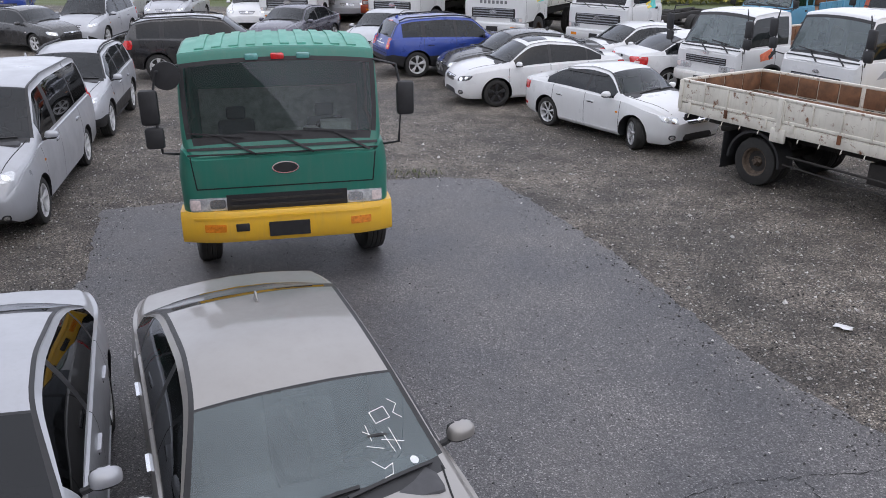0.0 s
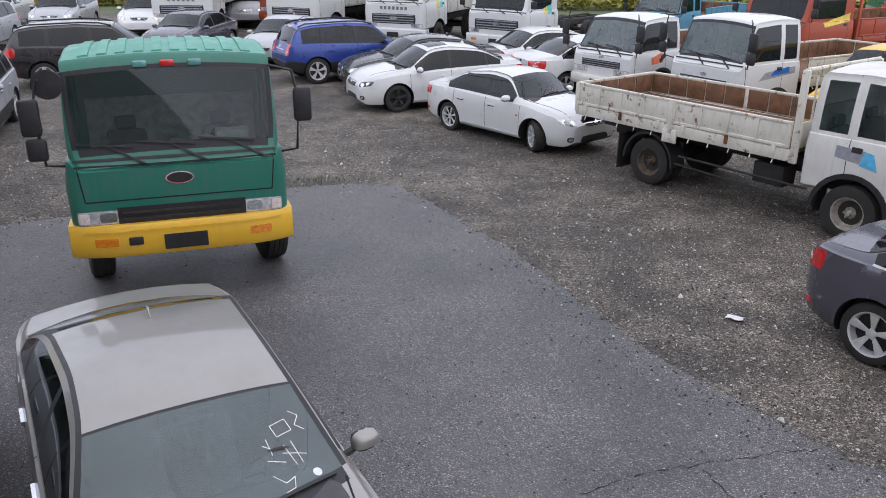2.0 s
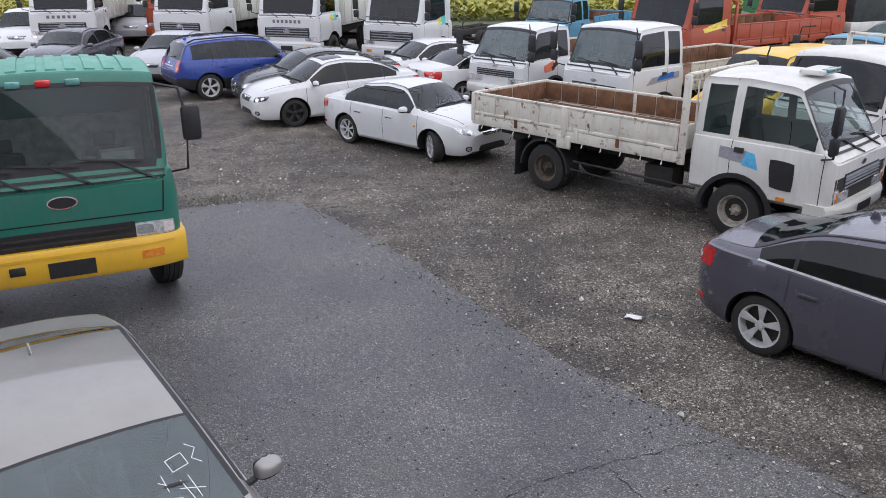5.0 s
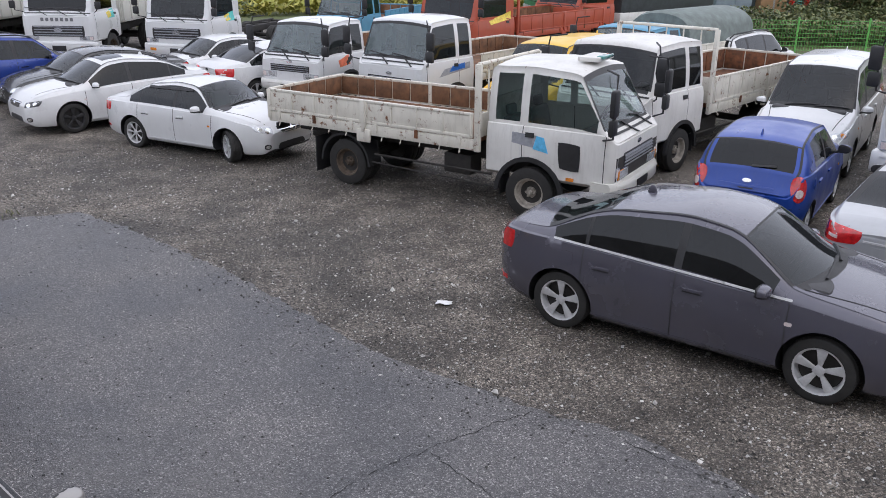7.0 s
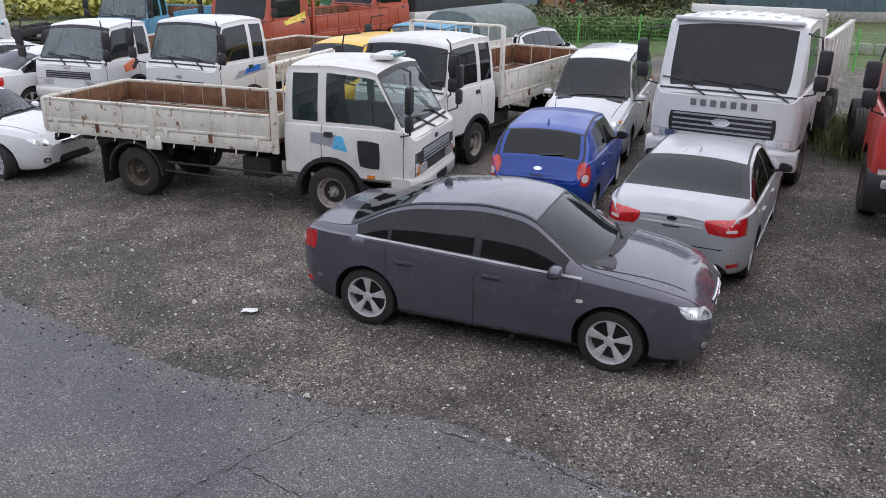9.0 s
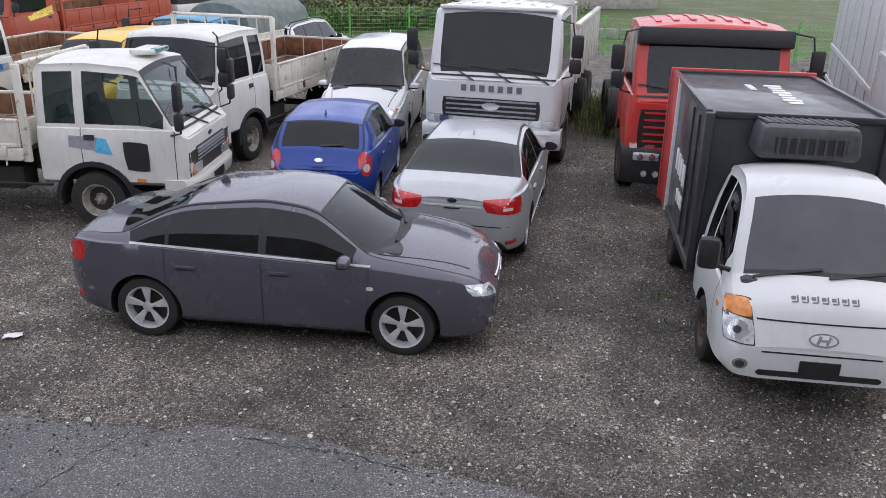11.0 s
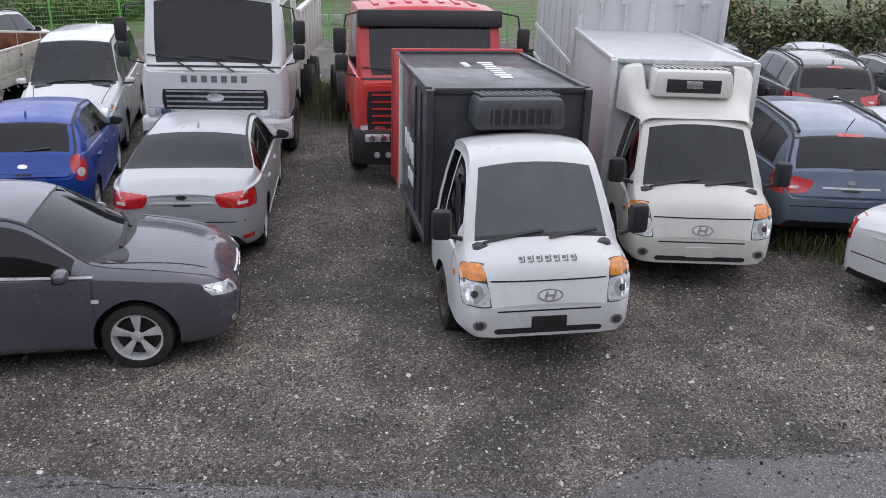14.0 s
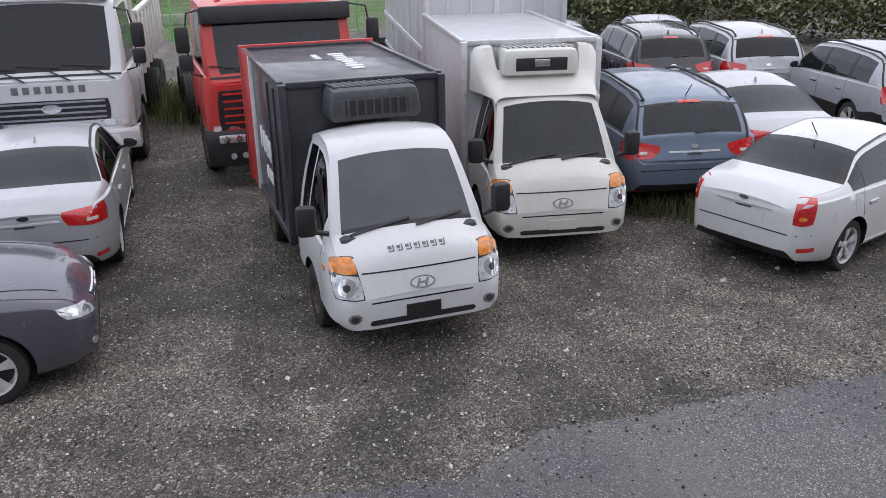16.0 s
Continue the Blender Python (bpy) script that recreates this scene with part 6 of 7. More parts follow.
def heavy(x, y, head, label, cabmat, H=2.9, zb=1.80, bump_mat=None, letters_n=0, g=("dark", "dark", "dark"), decal=None, style="steel", body="dump", roofmat=None, scania=False):
    """A heavy cab-over truck with a dump body, a flatbed or a bare frame."""
    W, z0, r = 2.46, 0.80, 0.50
    o = thing("truck", x, y, head, label, "truck", "parked trucks")
    bvh, P = cab_shell(o, 1.35, -0.75, z0, H, W, zb, 0.30, cabmat, arch=(0.0, 0.60, 0.52), wins=[(-0.30, 0.92)], seams=[-0.45, 1.18], doors=[(-0.45, 1.18)], g=g, crown=0.09, ws_col=16)
    flat_details(o, bvh, P, z0, zb, W, z0 + 0.14, bumper_mat=bump_mat or cabmat, bump=(0.66, 0.34) if not scania else (0.66, 0.56), wipers=3, bumper_lamps=not scania)
    n, gw = (4, 1.75) if not scania else (6, 2.08)
    patch("grille", o, bvh, 0, 0, rect(0, z0 + 0.36 if not scania else z0 + 0.42, gw, 0.34 if not scania else 0.66), BLACK, off=0.01, rnd=0.1)
    for k in range(n):
        strip("grille_bar", o, bvh, 0, 0, (-gw * 0.46, z0 + 0.24 + 0.085 * k if not scania else z0 + 0.14 + 0.11 * k), (gw * 0.46, z0 + 0.24 + 0.085 * k if not scania else z0 + 0.14 + 0.11 * k), 0.03, STRIPE_G if not scania else cabmat, off=0.025)
    patch("badge", o, bvh, 0, 0, rect(0, z0 + 0.40, 0.30, 0.14), CHROME, rnd=1, off=0.035)
    if letters_n:
        letters(o, bvh, 0, 0, 0, zb - 0.22, 1.15, 0.11, letters_n, GREYLET, off=0.012, gap=0.42)
    for s in (1, -1):
        arm_mirror(o, 1.15, s * 1.24, zb + 0.42, s, 2)
        part("step", box((0.95, s * 1.16, 0.62), (0.4, 0.14, 0.12), None, 0.02), BLACK, o)
        part("mud_flap", box((-0.62, s * 1.0, 0.55), (0.02, 0.36, 0.5), None, 0.004), BLACK, o)
        if scania:
            hl = part("bumper_lamp", box((1.435, s * 0.88, 0.82), (0.05, 0.40, 0.13), None, 0.03), LAMP, o)
            for yy in (-0.09, 0.09):
                part("lens", lathe([(0.001, -0.03), (0.05, -0.028), (0.055, 0.0)], 14), PROJ, hl, m=pose(1.458, s * 0.88 + yy, 0.82, 0, 0, 90))
                part("fog_lens", lathe([(0.001, -0.03), (0.045, -0.028), (0.05, 0.0)], 14), LAMP, hl, m=pose(1.45, s * 0.80 + yy, 0.55, 0, 0, 90))
    if roofmat:
        part("sun_visor", box((1.0 if scania else 0.92, 0, H - (0.24 if scania else 0.10)), (0.30, W * (0.93 if scania else 0.84), 0.26 if scania else 0.07), Matrix.Rotation(radians(-8), 4, "Y"), 0.03), BLACK if scania else roofmat, o)
    for yy in np.linspace(-0.8, 0.8, 7):
        strip("roof_rib", o, bvh, 0, 89.9, (yy, -0.55), (yy, 0.45), 0.09, roofmat or cabmat, off=0.018, n=8, depth=0.02)
    axle(o, 0.0, r, 0.30, W - 0.06, style)
    axle(o, -4.0, r, 0.28, W - 0.06, "steel", True)
    axle(o, -5.3, r, 0.28, W - 0.06, "steel", True)
    chassis(o, -6.3, 1.0, 0.95)
    if body == "dump":
        b = part("dump_body", box((-3.6, 0, 1.30), (5.2, 2.3, 0.12), None, 0.02), P_IVORY, o)
        for s in (1, -1):
            part("dump_side", box((-3.6, s * 1.16, 1.85), (5.2, 0.06, 1.1), None, 0.015), P_IVORY, b)
            for k in range(8):
                part("rib", box((-6.0 + 0.7 * k, s * 1.215, 1.85), (0.10, 0.06, 1.06), None, 0.012), P_IVORY, b)
            part("top_edge", box((-3.6, s * 1.18, 2.42), (5.2, 0.11, 0.09), None, 0.015), P_IVORY, b)
        part("head_wall", box((-1.0, 0, 2.05), (0.07, 2.3, 1.5), None, 0.015), P_IVORY, b)
        part("cab_guard", box((-0.75, 0, 2.86), (0.55, 2.3, 0.05), None, 0.015), P_IVORY, b)
        part("guard_rail", box((-0.5, 0, 2.92), (0.05, 2.3, 0.12), None, 0.015), P_IVORY, b)
    elif body == "tarp":
        part("cargo_bed", box((-4.4, 0, 1.25), (6.6, 2.4, 0.35), None, 0.03), P_OLDW, o)
        part("tarpaulin", box((-4.4, 0, 2.3), (6.5, 2.42, 1.9), None, 0.25), TARP, o)
    elif body == "bed":
        flatbed(o, -6.4, -1.0, 2.4, 1.25, 0.5, cabmat if cabmat is P_ORED else P_BEDW, WOOD, 1.2)
    if decal:
        decal(o, bvh, P)
    return o


green_truck()
bed_truck(6.12, 11.44, -51, "white flatbed truck with an empty rusty drop-side bed", P_OLDW, (-5.1, -0.92, 2.10), W=2.0, H=2.33, xf=1.32, slope=0.50, nose=0.14, g=("clear", "clear", "clear"), ax2=-3.46, post=1.12, decal=decal_front, bump_mat=P_IVORY, zf=1.14, hb=0.37)
bed_truck(8.75, 13.4, -154, "older white flatbed truck with a rusty headboard", P_OLDW, (-5.6, -0.95, 2.15), W=2.05, H=2.40, zb=1.50, slope=0.25, xf=1.2, ax2=-3.7, post=1.35, zf=1.15, hb=0.48, inner=RUSTY, g=("mid", "dark", "dark"))
box_porter(9.20, 2.99, 213.3, "white one-ton truck with a black insulated box and roof cooler", (-2.45, 0.46, 0.60, 2.31, 1.74), P_BOXK, P_WHITE, text=True, bodymat=P_BOXK)
box_porter(11.96, 1.52, 202, "ivory one-ton truck with a tall light grey box and wind deflector", (-3.1, 0.66, 0.60, 2.42, 1.80), P_BOXG, P_IVORY, fairing=True)
heavy(12.85, 9.5, 207, "white heavy dump truck with dark windscreen", P_WHITE, H=2.92, zb=1.72, letters_n=7, roofmat=P_WHITE)
heavy(13.45, 5.95, 214, "red heavy tractor truck with black lower bumper", P_RED, H=2.85, zb=1.75, bump_mat=BLACK, body="none", roofmat=P_RED, scania=True, g=("mid", "dark", "dark"))
car("minivan", "van", 12.5, 12.65, 217, "white cab-over minivan with tinted windscreen", P_WHITE, "van", L=4.75, W=1.70, H=1.95, wb=2.6, g=("mid", "mid", "dark"), front="amber")
bed_truck(4.3, 21.2, -140, "white light truck with orange and black door decal", P_WHITE, (-4.4, -0.95, 1.9), W=1.95, H=2.20, zb=1.35, slope=0.5, decal=decal_orange, arms=True, ax2=-2.8)
bed_truck(6.2, 18.6, -147, "white cargo truck with blue door stripe", P_WHITE, (-5.0, -0.95, 2.1), W=2.05, H=2.42, zb=1.48, slope=0.35, decal=decal_blue, ax2=-3.4)
heavy(-2.0, 31.6, -112, "white heavy truck with teal and yellow door decal", P_WHITE, H=3.0, zb=1.75, letters_n=7, decal=decal_teal)
heavy(-6.2, 34.0, -112, "white heavy truck in the back row", P_WHITE, H=3.0, zb=1.75)
heavy(1.9, 29.6, -125, "white cargo truck with an open door", P_WHITE, H=2.75, zb=1.62, g=("mid", "mid", "dark"), body="none", decal=decal_teal)
heavy(-11.2, 34.6, -88, "white heavy truck with black lettering", P_WHITE, H=3.0, zb=1.75, letters_n=6)
heavy(-7.6, 38.0, -95, "red cargo truck in the far row", P_ORED, H=2.9, zb=1.75, body="bed")
heavy(10.2, 25.6, -150, "orange red truck with a yellow swoosh on its door", P_ORED, H=3.0, zb=1.75, body="bed", decal=decal_swoosh, g=("mid", "mid", "dark"))
heavy(16.5, 30.0, -160, "dark tarpaulin-covered cargo truck", P_ORED, H=3.0, body="tarp")
bed_truck(7.6, 31.5, -130, "light blue truck in the back row", P_LBLUE, (-4.8, -0.95, 2.0), W=1.95, H=2.3, bedmat=P_LBLUE)
bed_truck(-23.5, 33.0, -60, "blue small truck in the back row", P_BLUE2, (-4.4, -0.95, 1.8), W=1.8, H=2.1, zb=1.35, bedmat=P_BLUE2)
car("minivan", "van", 9.0, 17.2, 215, "yellow cab-over van behind the flatbed truck", P_YEL2, "van", L=4.75, W=1.70, H=1.95, wb=2.6, g=("mid", "mid", "dark"))


def canopy_truck():
    o = bed_truck(12.0, 18.6, -155, "truck with a grey green canvas canopy", P_LBLUE, (-4.6, -0.95, 1.9), W=1.85, H=2.1, zb=1.35, ax2=-3.0)
    bm = bmesh.new()
    rows = []
    for xx in (-4.5, -4.4, -3.2, -2.0, -1.1, -1.0):
        k = 0.93 if xx in (-4.5, -1.0) else 1.0
        rows.append([bm.verts.new((xx, 0.93 * math.cos(a) * (1 if 0 < i < 12 else 1), 1.5 + k * 0.85 * max(0, math.sin(a)) ** 0.55)) for i, a in enumerate(np.linspace(0, math.pi, 13))])
    for a, b in zip(rows, rows[1:]):
        for j in range(12):
            bm.faces.new((a[j], b[j], b[j + 1], a[j + 1]))
    bm.faces.new(rows[0])
    bm.faces.new(rows[-1][::-1])
    bmesh.ops.recalc_face_normals(bm, faces=bm.faces[:])
    part("canopy", bm, CANVAS, o)


canopy_truck()


def big_box_truck():
    """The rear end of a tall wing-body box truck."""
    o = thing("box_truck", 14.45, 3.45, 22, "tall light grey wing-body box truck with steel door posts", "truck", "parked trucks")
    L, W, z0, z1 = 8.0, 2.4, 1.0, 3.9
    b = part("cargo_box", box((L / 2, -W / 2, (z0 + z1) / 2), (L, W, z1 - z0), None, 0.02), P_BOXG, o)
    for yy in (0, -W / 2, -W):
        part("corner_post", box((0, yy, (z0 + z1) / 2), (0.10, 0.10, z1 - z0), None, 0.02), ALLOY, b)
    for yy in (-0.35, -0.75, -1.65, -2.05):
        part("lock_rod", tube([(-0.05, yy, z0 + 0.1), (-0.05, yy, z1 - 0.1)], 0.02, 8), ALLOY, b)
        for zz in (1.5, 2.2, 2.9):
            part("rod_bracket", box((-0.05, yy, zz), (0.06, 0.14, 0.08), None, 0.012), ALLOY, b)
    for xx in np.arange(1.2, L, 1.2):
        part("panel_joint", box((xx, 0.006, (z0 + z1) / 2), (0.05, 0.02, z1 - z0 - 0.1), None, 0.005), ALLOY, b)
    for zz in (z0, 1.75, z1):
        part("side_rail", box((L / 2, 0.012, zz), (L, 0.035, 0.10), None, 0.01), ALLOY, b)
    chassis(o, 0.2, L + 1.5, 0.85)
    for ax in (1.4, 2.7):
        part("axle", tube([(ax, -2.2, 0.5), (ax, -0.2, 0.5)], 0.08), FRAME, o)
        for yy in (-0.18, -2.22):
            hub, ty, rim, cap = wheel_meshes(0.5, 0.28, "steel")
            w = new("wheel", hub)
            w.parent, w.matrix_basis = o, pose(ax, yy, 0.5, 0, 0, 180 if yy > -1 else 0)
            for nme, me in (("tyre", ty), ("rim", rim)):
                c = new(nme, me)
                c.parent = w


big_box_truck()


# ---- loose stones, cracks, litter ----
def island_material(name, stops, rough=0.8):
    m, nt, b = nodes_of(name)
    g = nt.nodes.new("ShaderNodeNewGeometry")
    c = ramp(nt, g.outputs["Random Per Island"], stops)
    c = mix(nt, 1.0, c, ramp(nt, noise_tex(nt, 60, 3), [(0.3, (0.75,) * 3), (0.7, (1.15,) * 3)]), "MULTIPLY")
    nt.links.new(c, b.inputs["Base Color"])
    b.inputs["Roughness"].default_value = rough
    return m


def stones(name, n, x0, x1, y0, y1, rmin, rmax, mat, on_road, label, seed, power=3.0, strewn=0.0):
    rs = np.random.RandomState(seed)
    base = np.array([(1, 0, 0), (-1, 0, 0), (0, 1, 0), (0, -1, 0), (0, 0, 1), (0, 0, -1)], float)
    tri = np.array([(0, 2, 4), (2, 1, 4), (1, 3, 4), (3, 0, 4), (2, 0, 5), (1, 2, 5), (3, 1, 5), (0, 3, 5)])
    m = int(n * 3.2)
    x, y = rs.uniform(x0, x1, m), rs.uniform(y0, y1, m)
    d = np.hypot(x, y)
    ins = np.zeros(m, bool)
    for (ax, ay), (bx, by) in zip(EDGE, EDGE[1:] + EDGE[:1]):
        if ay != by:
            ins ^= ((ay > y) != (by > y)) & (x < (bx - ax) * (y - ay) / (by - ay) + ax)
    near = np.full(m, 99.0)
    for (ax, ay), (bx, by) in zip(EDGE[:-3], EDGE[1:-2]):
        ex, ey = bx - ax, by - ay
        t = np.clip(((x - ax) * ex + (y - ay) * ey) / (ex * ex + ey * ey), 0, 1)
        near = np.minimum(near, np.hypot(x - ax - t * ex, y - ay - t * ey))
    if strewn:
        ins &= rs.rand(m) < np.exp(-near / strewn)
    ok = np.flatnonzero((d > 2.2) & (rs.rand(m) < np.minimum(1, 7.0 / d)) & (ins == on_road))[:n]
    x, y, k = x[ok], y[ok], len(ok)
    r = rmin + (rmax - rmin) * rs.rand(k) ** power
    a = rs.uniform(0, 2 * math.pi, k)
    v = base[None] * (r[:, None] * rs.uniform(0.6, 1.3, (k, 3)) * (1, 1, 0.7))[:, None] + rs.uniform(-0.25, 0.25, (k, 6, 3)) * r[:, None, None]
    ca, sa = np.cos(a)[:, None], np.sin(a)[:, None]
    v = np.stack([v[..., 0] * ca - v[..., 1] * sa + x[:, None], v[..., 0] * sa + v[..., 1] * ca + y[:, None], v[..., 2] + ((0.014 if on_road else 0) + 0.25 * r)[:, None]], -1)
    V, F = [v.reshape(-1, 3)], [(tri[None] + 6 * np.arange(k)[:, None, None]).reshape(-1, 3)]
    me = bpy.data.meshes.new(name)
    me.from_pydata(np.concatenate(V).tolist(), [], np.concatenate(F).tolist())
    me.materials.append(mat)
    return tagged(new(name, me), label, "gravel", kind="stuff")


STONE = island_material("crushed stone", [(0.0, (0.022, 0.021, 0.020)), (0.45, (0.085, 0.081, 0.078)), (0.74, (0.25, 0.242, 0.232)), (0.9, (0.50, 0.485, 0.465)), (1.0, (0.78, 0.76, 0.73))])
PEBBLE = island_material("dark pebble", [(0.0, (0.03, 0.03, 0.03)), (0.8, (0.10, 0.098, 0.095)), (1.0, (0.5, 0.49, 0.47))])
stones("gravel_stones", 150000, -9, 15, -5, 18, 0.006, 0.0175, STONE, False, "loose grey and pale crushed stones over the yard", 11)
stones("pale_stones", 420, -9, 14, -4, 16, 0.018, 0.042, island_material("pale limestone", [(0.0, (0.35, 0.34, 0.32)), (1.0, (0.75, 0.73, 0.70))]), False, "scattered larger pale stones on the gravel", 12, 2.0)
stones("road_grit", 11000, -6, 8, -3, 13.5, 0.004, 0.014, PEBBLE, True, "dark grit scattered over the asphalt", 13)

stones("strewn_stones", 60000, -7, 9, -6, 13.5, 0.006, 0.019, STONE, True, "crushed stones strewn over the ragged asphalt edge", 14, strewn=0.20)

CRACK = simple("dark crack", (0.018, 0.018, 0.018), 0.9)


def crack(pts, seed, wid=0.010):
    rnd = random.Random(seed)
    fine = []
    for p, q in zip(pts, pts[1:]):
        n = max(1, int(math.dist(p, q) / 0.05))
        fine += [(p[0] + (q[0] - p[0]) * k / n + rnd.gauss(0, 0.012), p[1] + (q[1] - p[1]) * k / n + rnd.gauss(0, 0.012)) for k in range(n)]
    pts = fine
    bm = bmesh.new()
    prev = None
    for i, (x, y) in enumerate(pts):
        q = pts[min(i + 1, len(pts) - 1)]
        p = pts[max(i - 1, 0)]
        d = Vector((q[0] - p[0], q[1] - p[1], 0))
        s = Vector((-d.y, d.x, 0)).normalized() if d.length > 0 else Vector((0, 1, 0))
        w = wid * rnd.uniform(0.2, 1.0) * 0.5
        row = (bm.verts.new(Vector((x, y, 0.0185)) + s * w), bm.verts.new(Vector((x, y, 0.0185)) - s * w))
        if prev:
            bm.faces.new((prev[0], prev[1], row[1], row[0]))
        prev = row
    part("crack", bm, CRACK, a, smooth=0)


crack([(1.0, 5.15), (1.5, 5.4), (2.2, 5.6), (2.7, 5.72), (3.1, 5.8)], 5)
crack([(2.0, 5.5), (2.3, 4.7), (2.9, 3.9)], 6, 0.009)
crack([(3.6, 5.1), (3.85, 4.6), (4.1, 4.2), (4.2, 3.8), (4.4, 3.5)], 7, 0.012)

bm = bmesh.new()
rs = random.Random(4)
rows = [[bm.verts.new((0.036 * i + rs.uniform(-0.01, 0.01), 0.03 * j + rs.uniform(-0.008, 0.008), 0.012 + rs.uniform(0, 0.02))) for j in range(5)] for i in range(6)]
for p, q in zip(rows, rows[1:]):
    for j in range(4):
        bm.faces.new((p[j], q[j], q[j + 1], p[j + 1]))
lit = part("crumpled_paper", bm, WHITELET, None, m=pose(3.0, 8.25, 0.006, 0, 0, -30))
tagged(lit, "crumpled white paper scrap lying on the gravel", "litter")
sol = lit.modifiers.new("s", "SOLIDIFY")
sol.thickness = 0.002


# ---- plants ----
LEAF = island_material("hedge leaves", [(0.0, (0.035, 0.055, 0.018)), (0.45, (0.09, 0.125, 0.04)), (0.75, (0.17, 0.19, 0.07)), (0.9, (0.28, 0.24, 0.11)), (1.0, (0.32, 0.20, 0.11))], 0.6)
LEAF2 = island_material("bright weeds", [(0.0, (0.05, 0.075, 0.022)), (0.6, (0.12, 0.15, 0.05)), (1.0, (0.26, 0.25, 0.10))], 0.6)
RICE = island_material("ripening rice", [(0.0, (0.26, 0.28, 0.05)), (0.6, (0.40, 0.38, 0.08)), (1.0, (0.50, 0.44, 0.12))], 0.7)
BARK = simple("tree bark", (0.10, 0.075, 0.055), 0.9, var=0.4, scale=10, bumps=0.6)


def leaves(name, n, place, size, mat, label, seed, category="plants", blade=False, parent=None):
    """Many small bent leaves; place(rs) gives a point."""
    rs = np.random.RandomState(seed)
    p = np.array([place(rs) for _ in range(n)])
    s = (size * rs.uniform(0.6, 1.4, n))[:, None]
    a, t = rs.uniform(0, 2 * math.pi, n), rs.uniform(-0.9, 0.9, n)
    u = np.stack([np.cos(a) * np.cos(t), np.sin(a) * np.cos(t), np.sin(t)], 1)
    w = np.stack([-np.sin(a), np.cos(a), 0.3 * rs.uniform(-1, 1, n)], 1)
    if blade:
        l = np.stack([rs.uniform(-0.4, 0.4, n), rs.uniform(-0.4, 0.4, n), np.ones(n)], 1)
        mid, tip = p + s * (l * (0.55, 0.55, 0.6)), p + s * (l * (1.6, 1.6, 0.9))
        V = np.stack([p - w * 0.006, p + w * 0.006, mid + w * 0.005, mid - w * 0.005, tip], 1)
    else:
        V = np.stack([p - u * s * 0.5, p + w * s * 0.28 + s * (0, 0, 0.08), p + u * s * 0.5, p - w * s * 0.28], 1)
    V = V.reshape(-1, 3).tolist()
    kk = (5 if blade else 4) * np.arange(n)[:, None]
    F = np.concatenate([kk + (0, 1, 2), kk + (0, 2, 3)] + ([kk + (3, 2, 4)] if blade else [])).tolist()
    me = bpy.data.meshes.new(name)
    me.from_pydata(V, [], F)
    me.materials.append(mat)
    o = new(name, me)
    if parent is not None:
        o.parent = parent
        return o
    return tagged(o, label, category, kind="stuff")


def along(pts, rs):
    ls = [math.dist(p, q) for p, q in zip(pts, pts[1:])]
    t = rs.rand() * sum(ls)
    for (p, q), l in zip(zip(pts, pts[1:]), ls):
        if t <= l:
            return p[0] + (q[0] - p[0]) * t / l, p[1] + (q[1] - p[1]) * t / l
        t -= l
    return pts[-1]


def hump(x, y, f=0.55):
    return 0.5 + 0.5 * noise.noise(Vector((x * f, y * f, 2.0))) + 0.35 * noise.noise(Vector((x * f * 3, y * f * 3, 5.0)))


def hedge_at(pts, width, height):
    def place(rs):
        x, y = along(pts, rs)
        x, y = x + rs.uniform(-width, width), y + rs.uniform(-width, width)
        h = height * max(0.15, hump(x, y) + 0.35)
        return x, y, h * rs.rand() ** 0.55
    return place


leaves("hedge", 34000, hedge_at([(37.0, 8.0), (35.0, 3.0), (33.0, -2.5), (31.5, -7.0), (30.0, -14.0)], 1.7, 2.1), 0.19, LEAF, "overgrown hedge of mixed green and brown leaves behind the cars", 21)
leaves("bank_plants", 26000, hedge_at([(22.5, 31.5), (27.0, 30.5), (32.0, 28.5), (37.0, 25.5)], 2.4, 1.3), 0.17, LEAF2, "weedy green bank between the fence and the buildings", 22)
leaves("bank_bushes", 15000, hedge_at([(31.5, 33.0), (35.0, 31.0)], 1.8, 2.9), 0.19, LEAF, "dark green bushes in front of the store", 23)
leaves("far_bushes", 14000, hedge_at([(-13.0, 43.0), (-7.0, 43.5), (-2.0, 43.0), (4.0, 42.5)], 1.6, 2.0), 0.2, LEAF2, "bushes between the yard and the rice field", 24)
leaves("rice", 26000, lambda rs: (rs.uniform(-34, 34), 49 + 34 * rs.rand() ** 1.6, rs.uniform(0.15, 0.85)), 0.5, RICE, "ripening yellow green rice field beyond the yard", 25)


def tuft(pts, spread, n, size, label, seed, mat=None):
    leaves("weeds", n, lambda rs: (*[c + rs.normal(0, spread) for c in pts[rs.randint(len(pts))]], 0.0), size, mat or LEAF2, label, seed, "weeds", True)


tuft([(11.75, -0.35), (11.85, -0.75), (11.7, -1.05)], 0.15, 210, 0.32, "grass tufts under the steel blue suv", 31)
tuft([(16.5, 9.0), (17.0, 9.8), (18.2, 11.0), (17.6, 10.4), (16.2, 8.2)], 0.5, 3200, 0.45, "weeds growing between the heavy trucks", 32)
tuft([(-2.6, 13.35), (-2.2, 13.45)], 0.16, 70, 0.07, "small weeds at the edge of the asphalt", 33)
tuft([(8.3, 3.6), (8.7, 3.9)], 0.10, 40, 0.10, "thin weeds beside the box truck", 34)


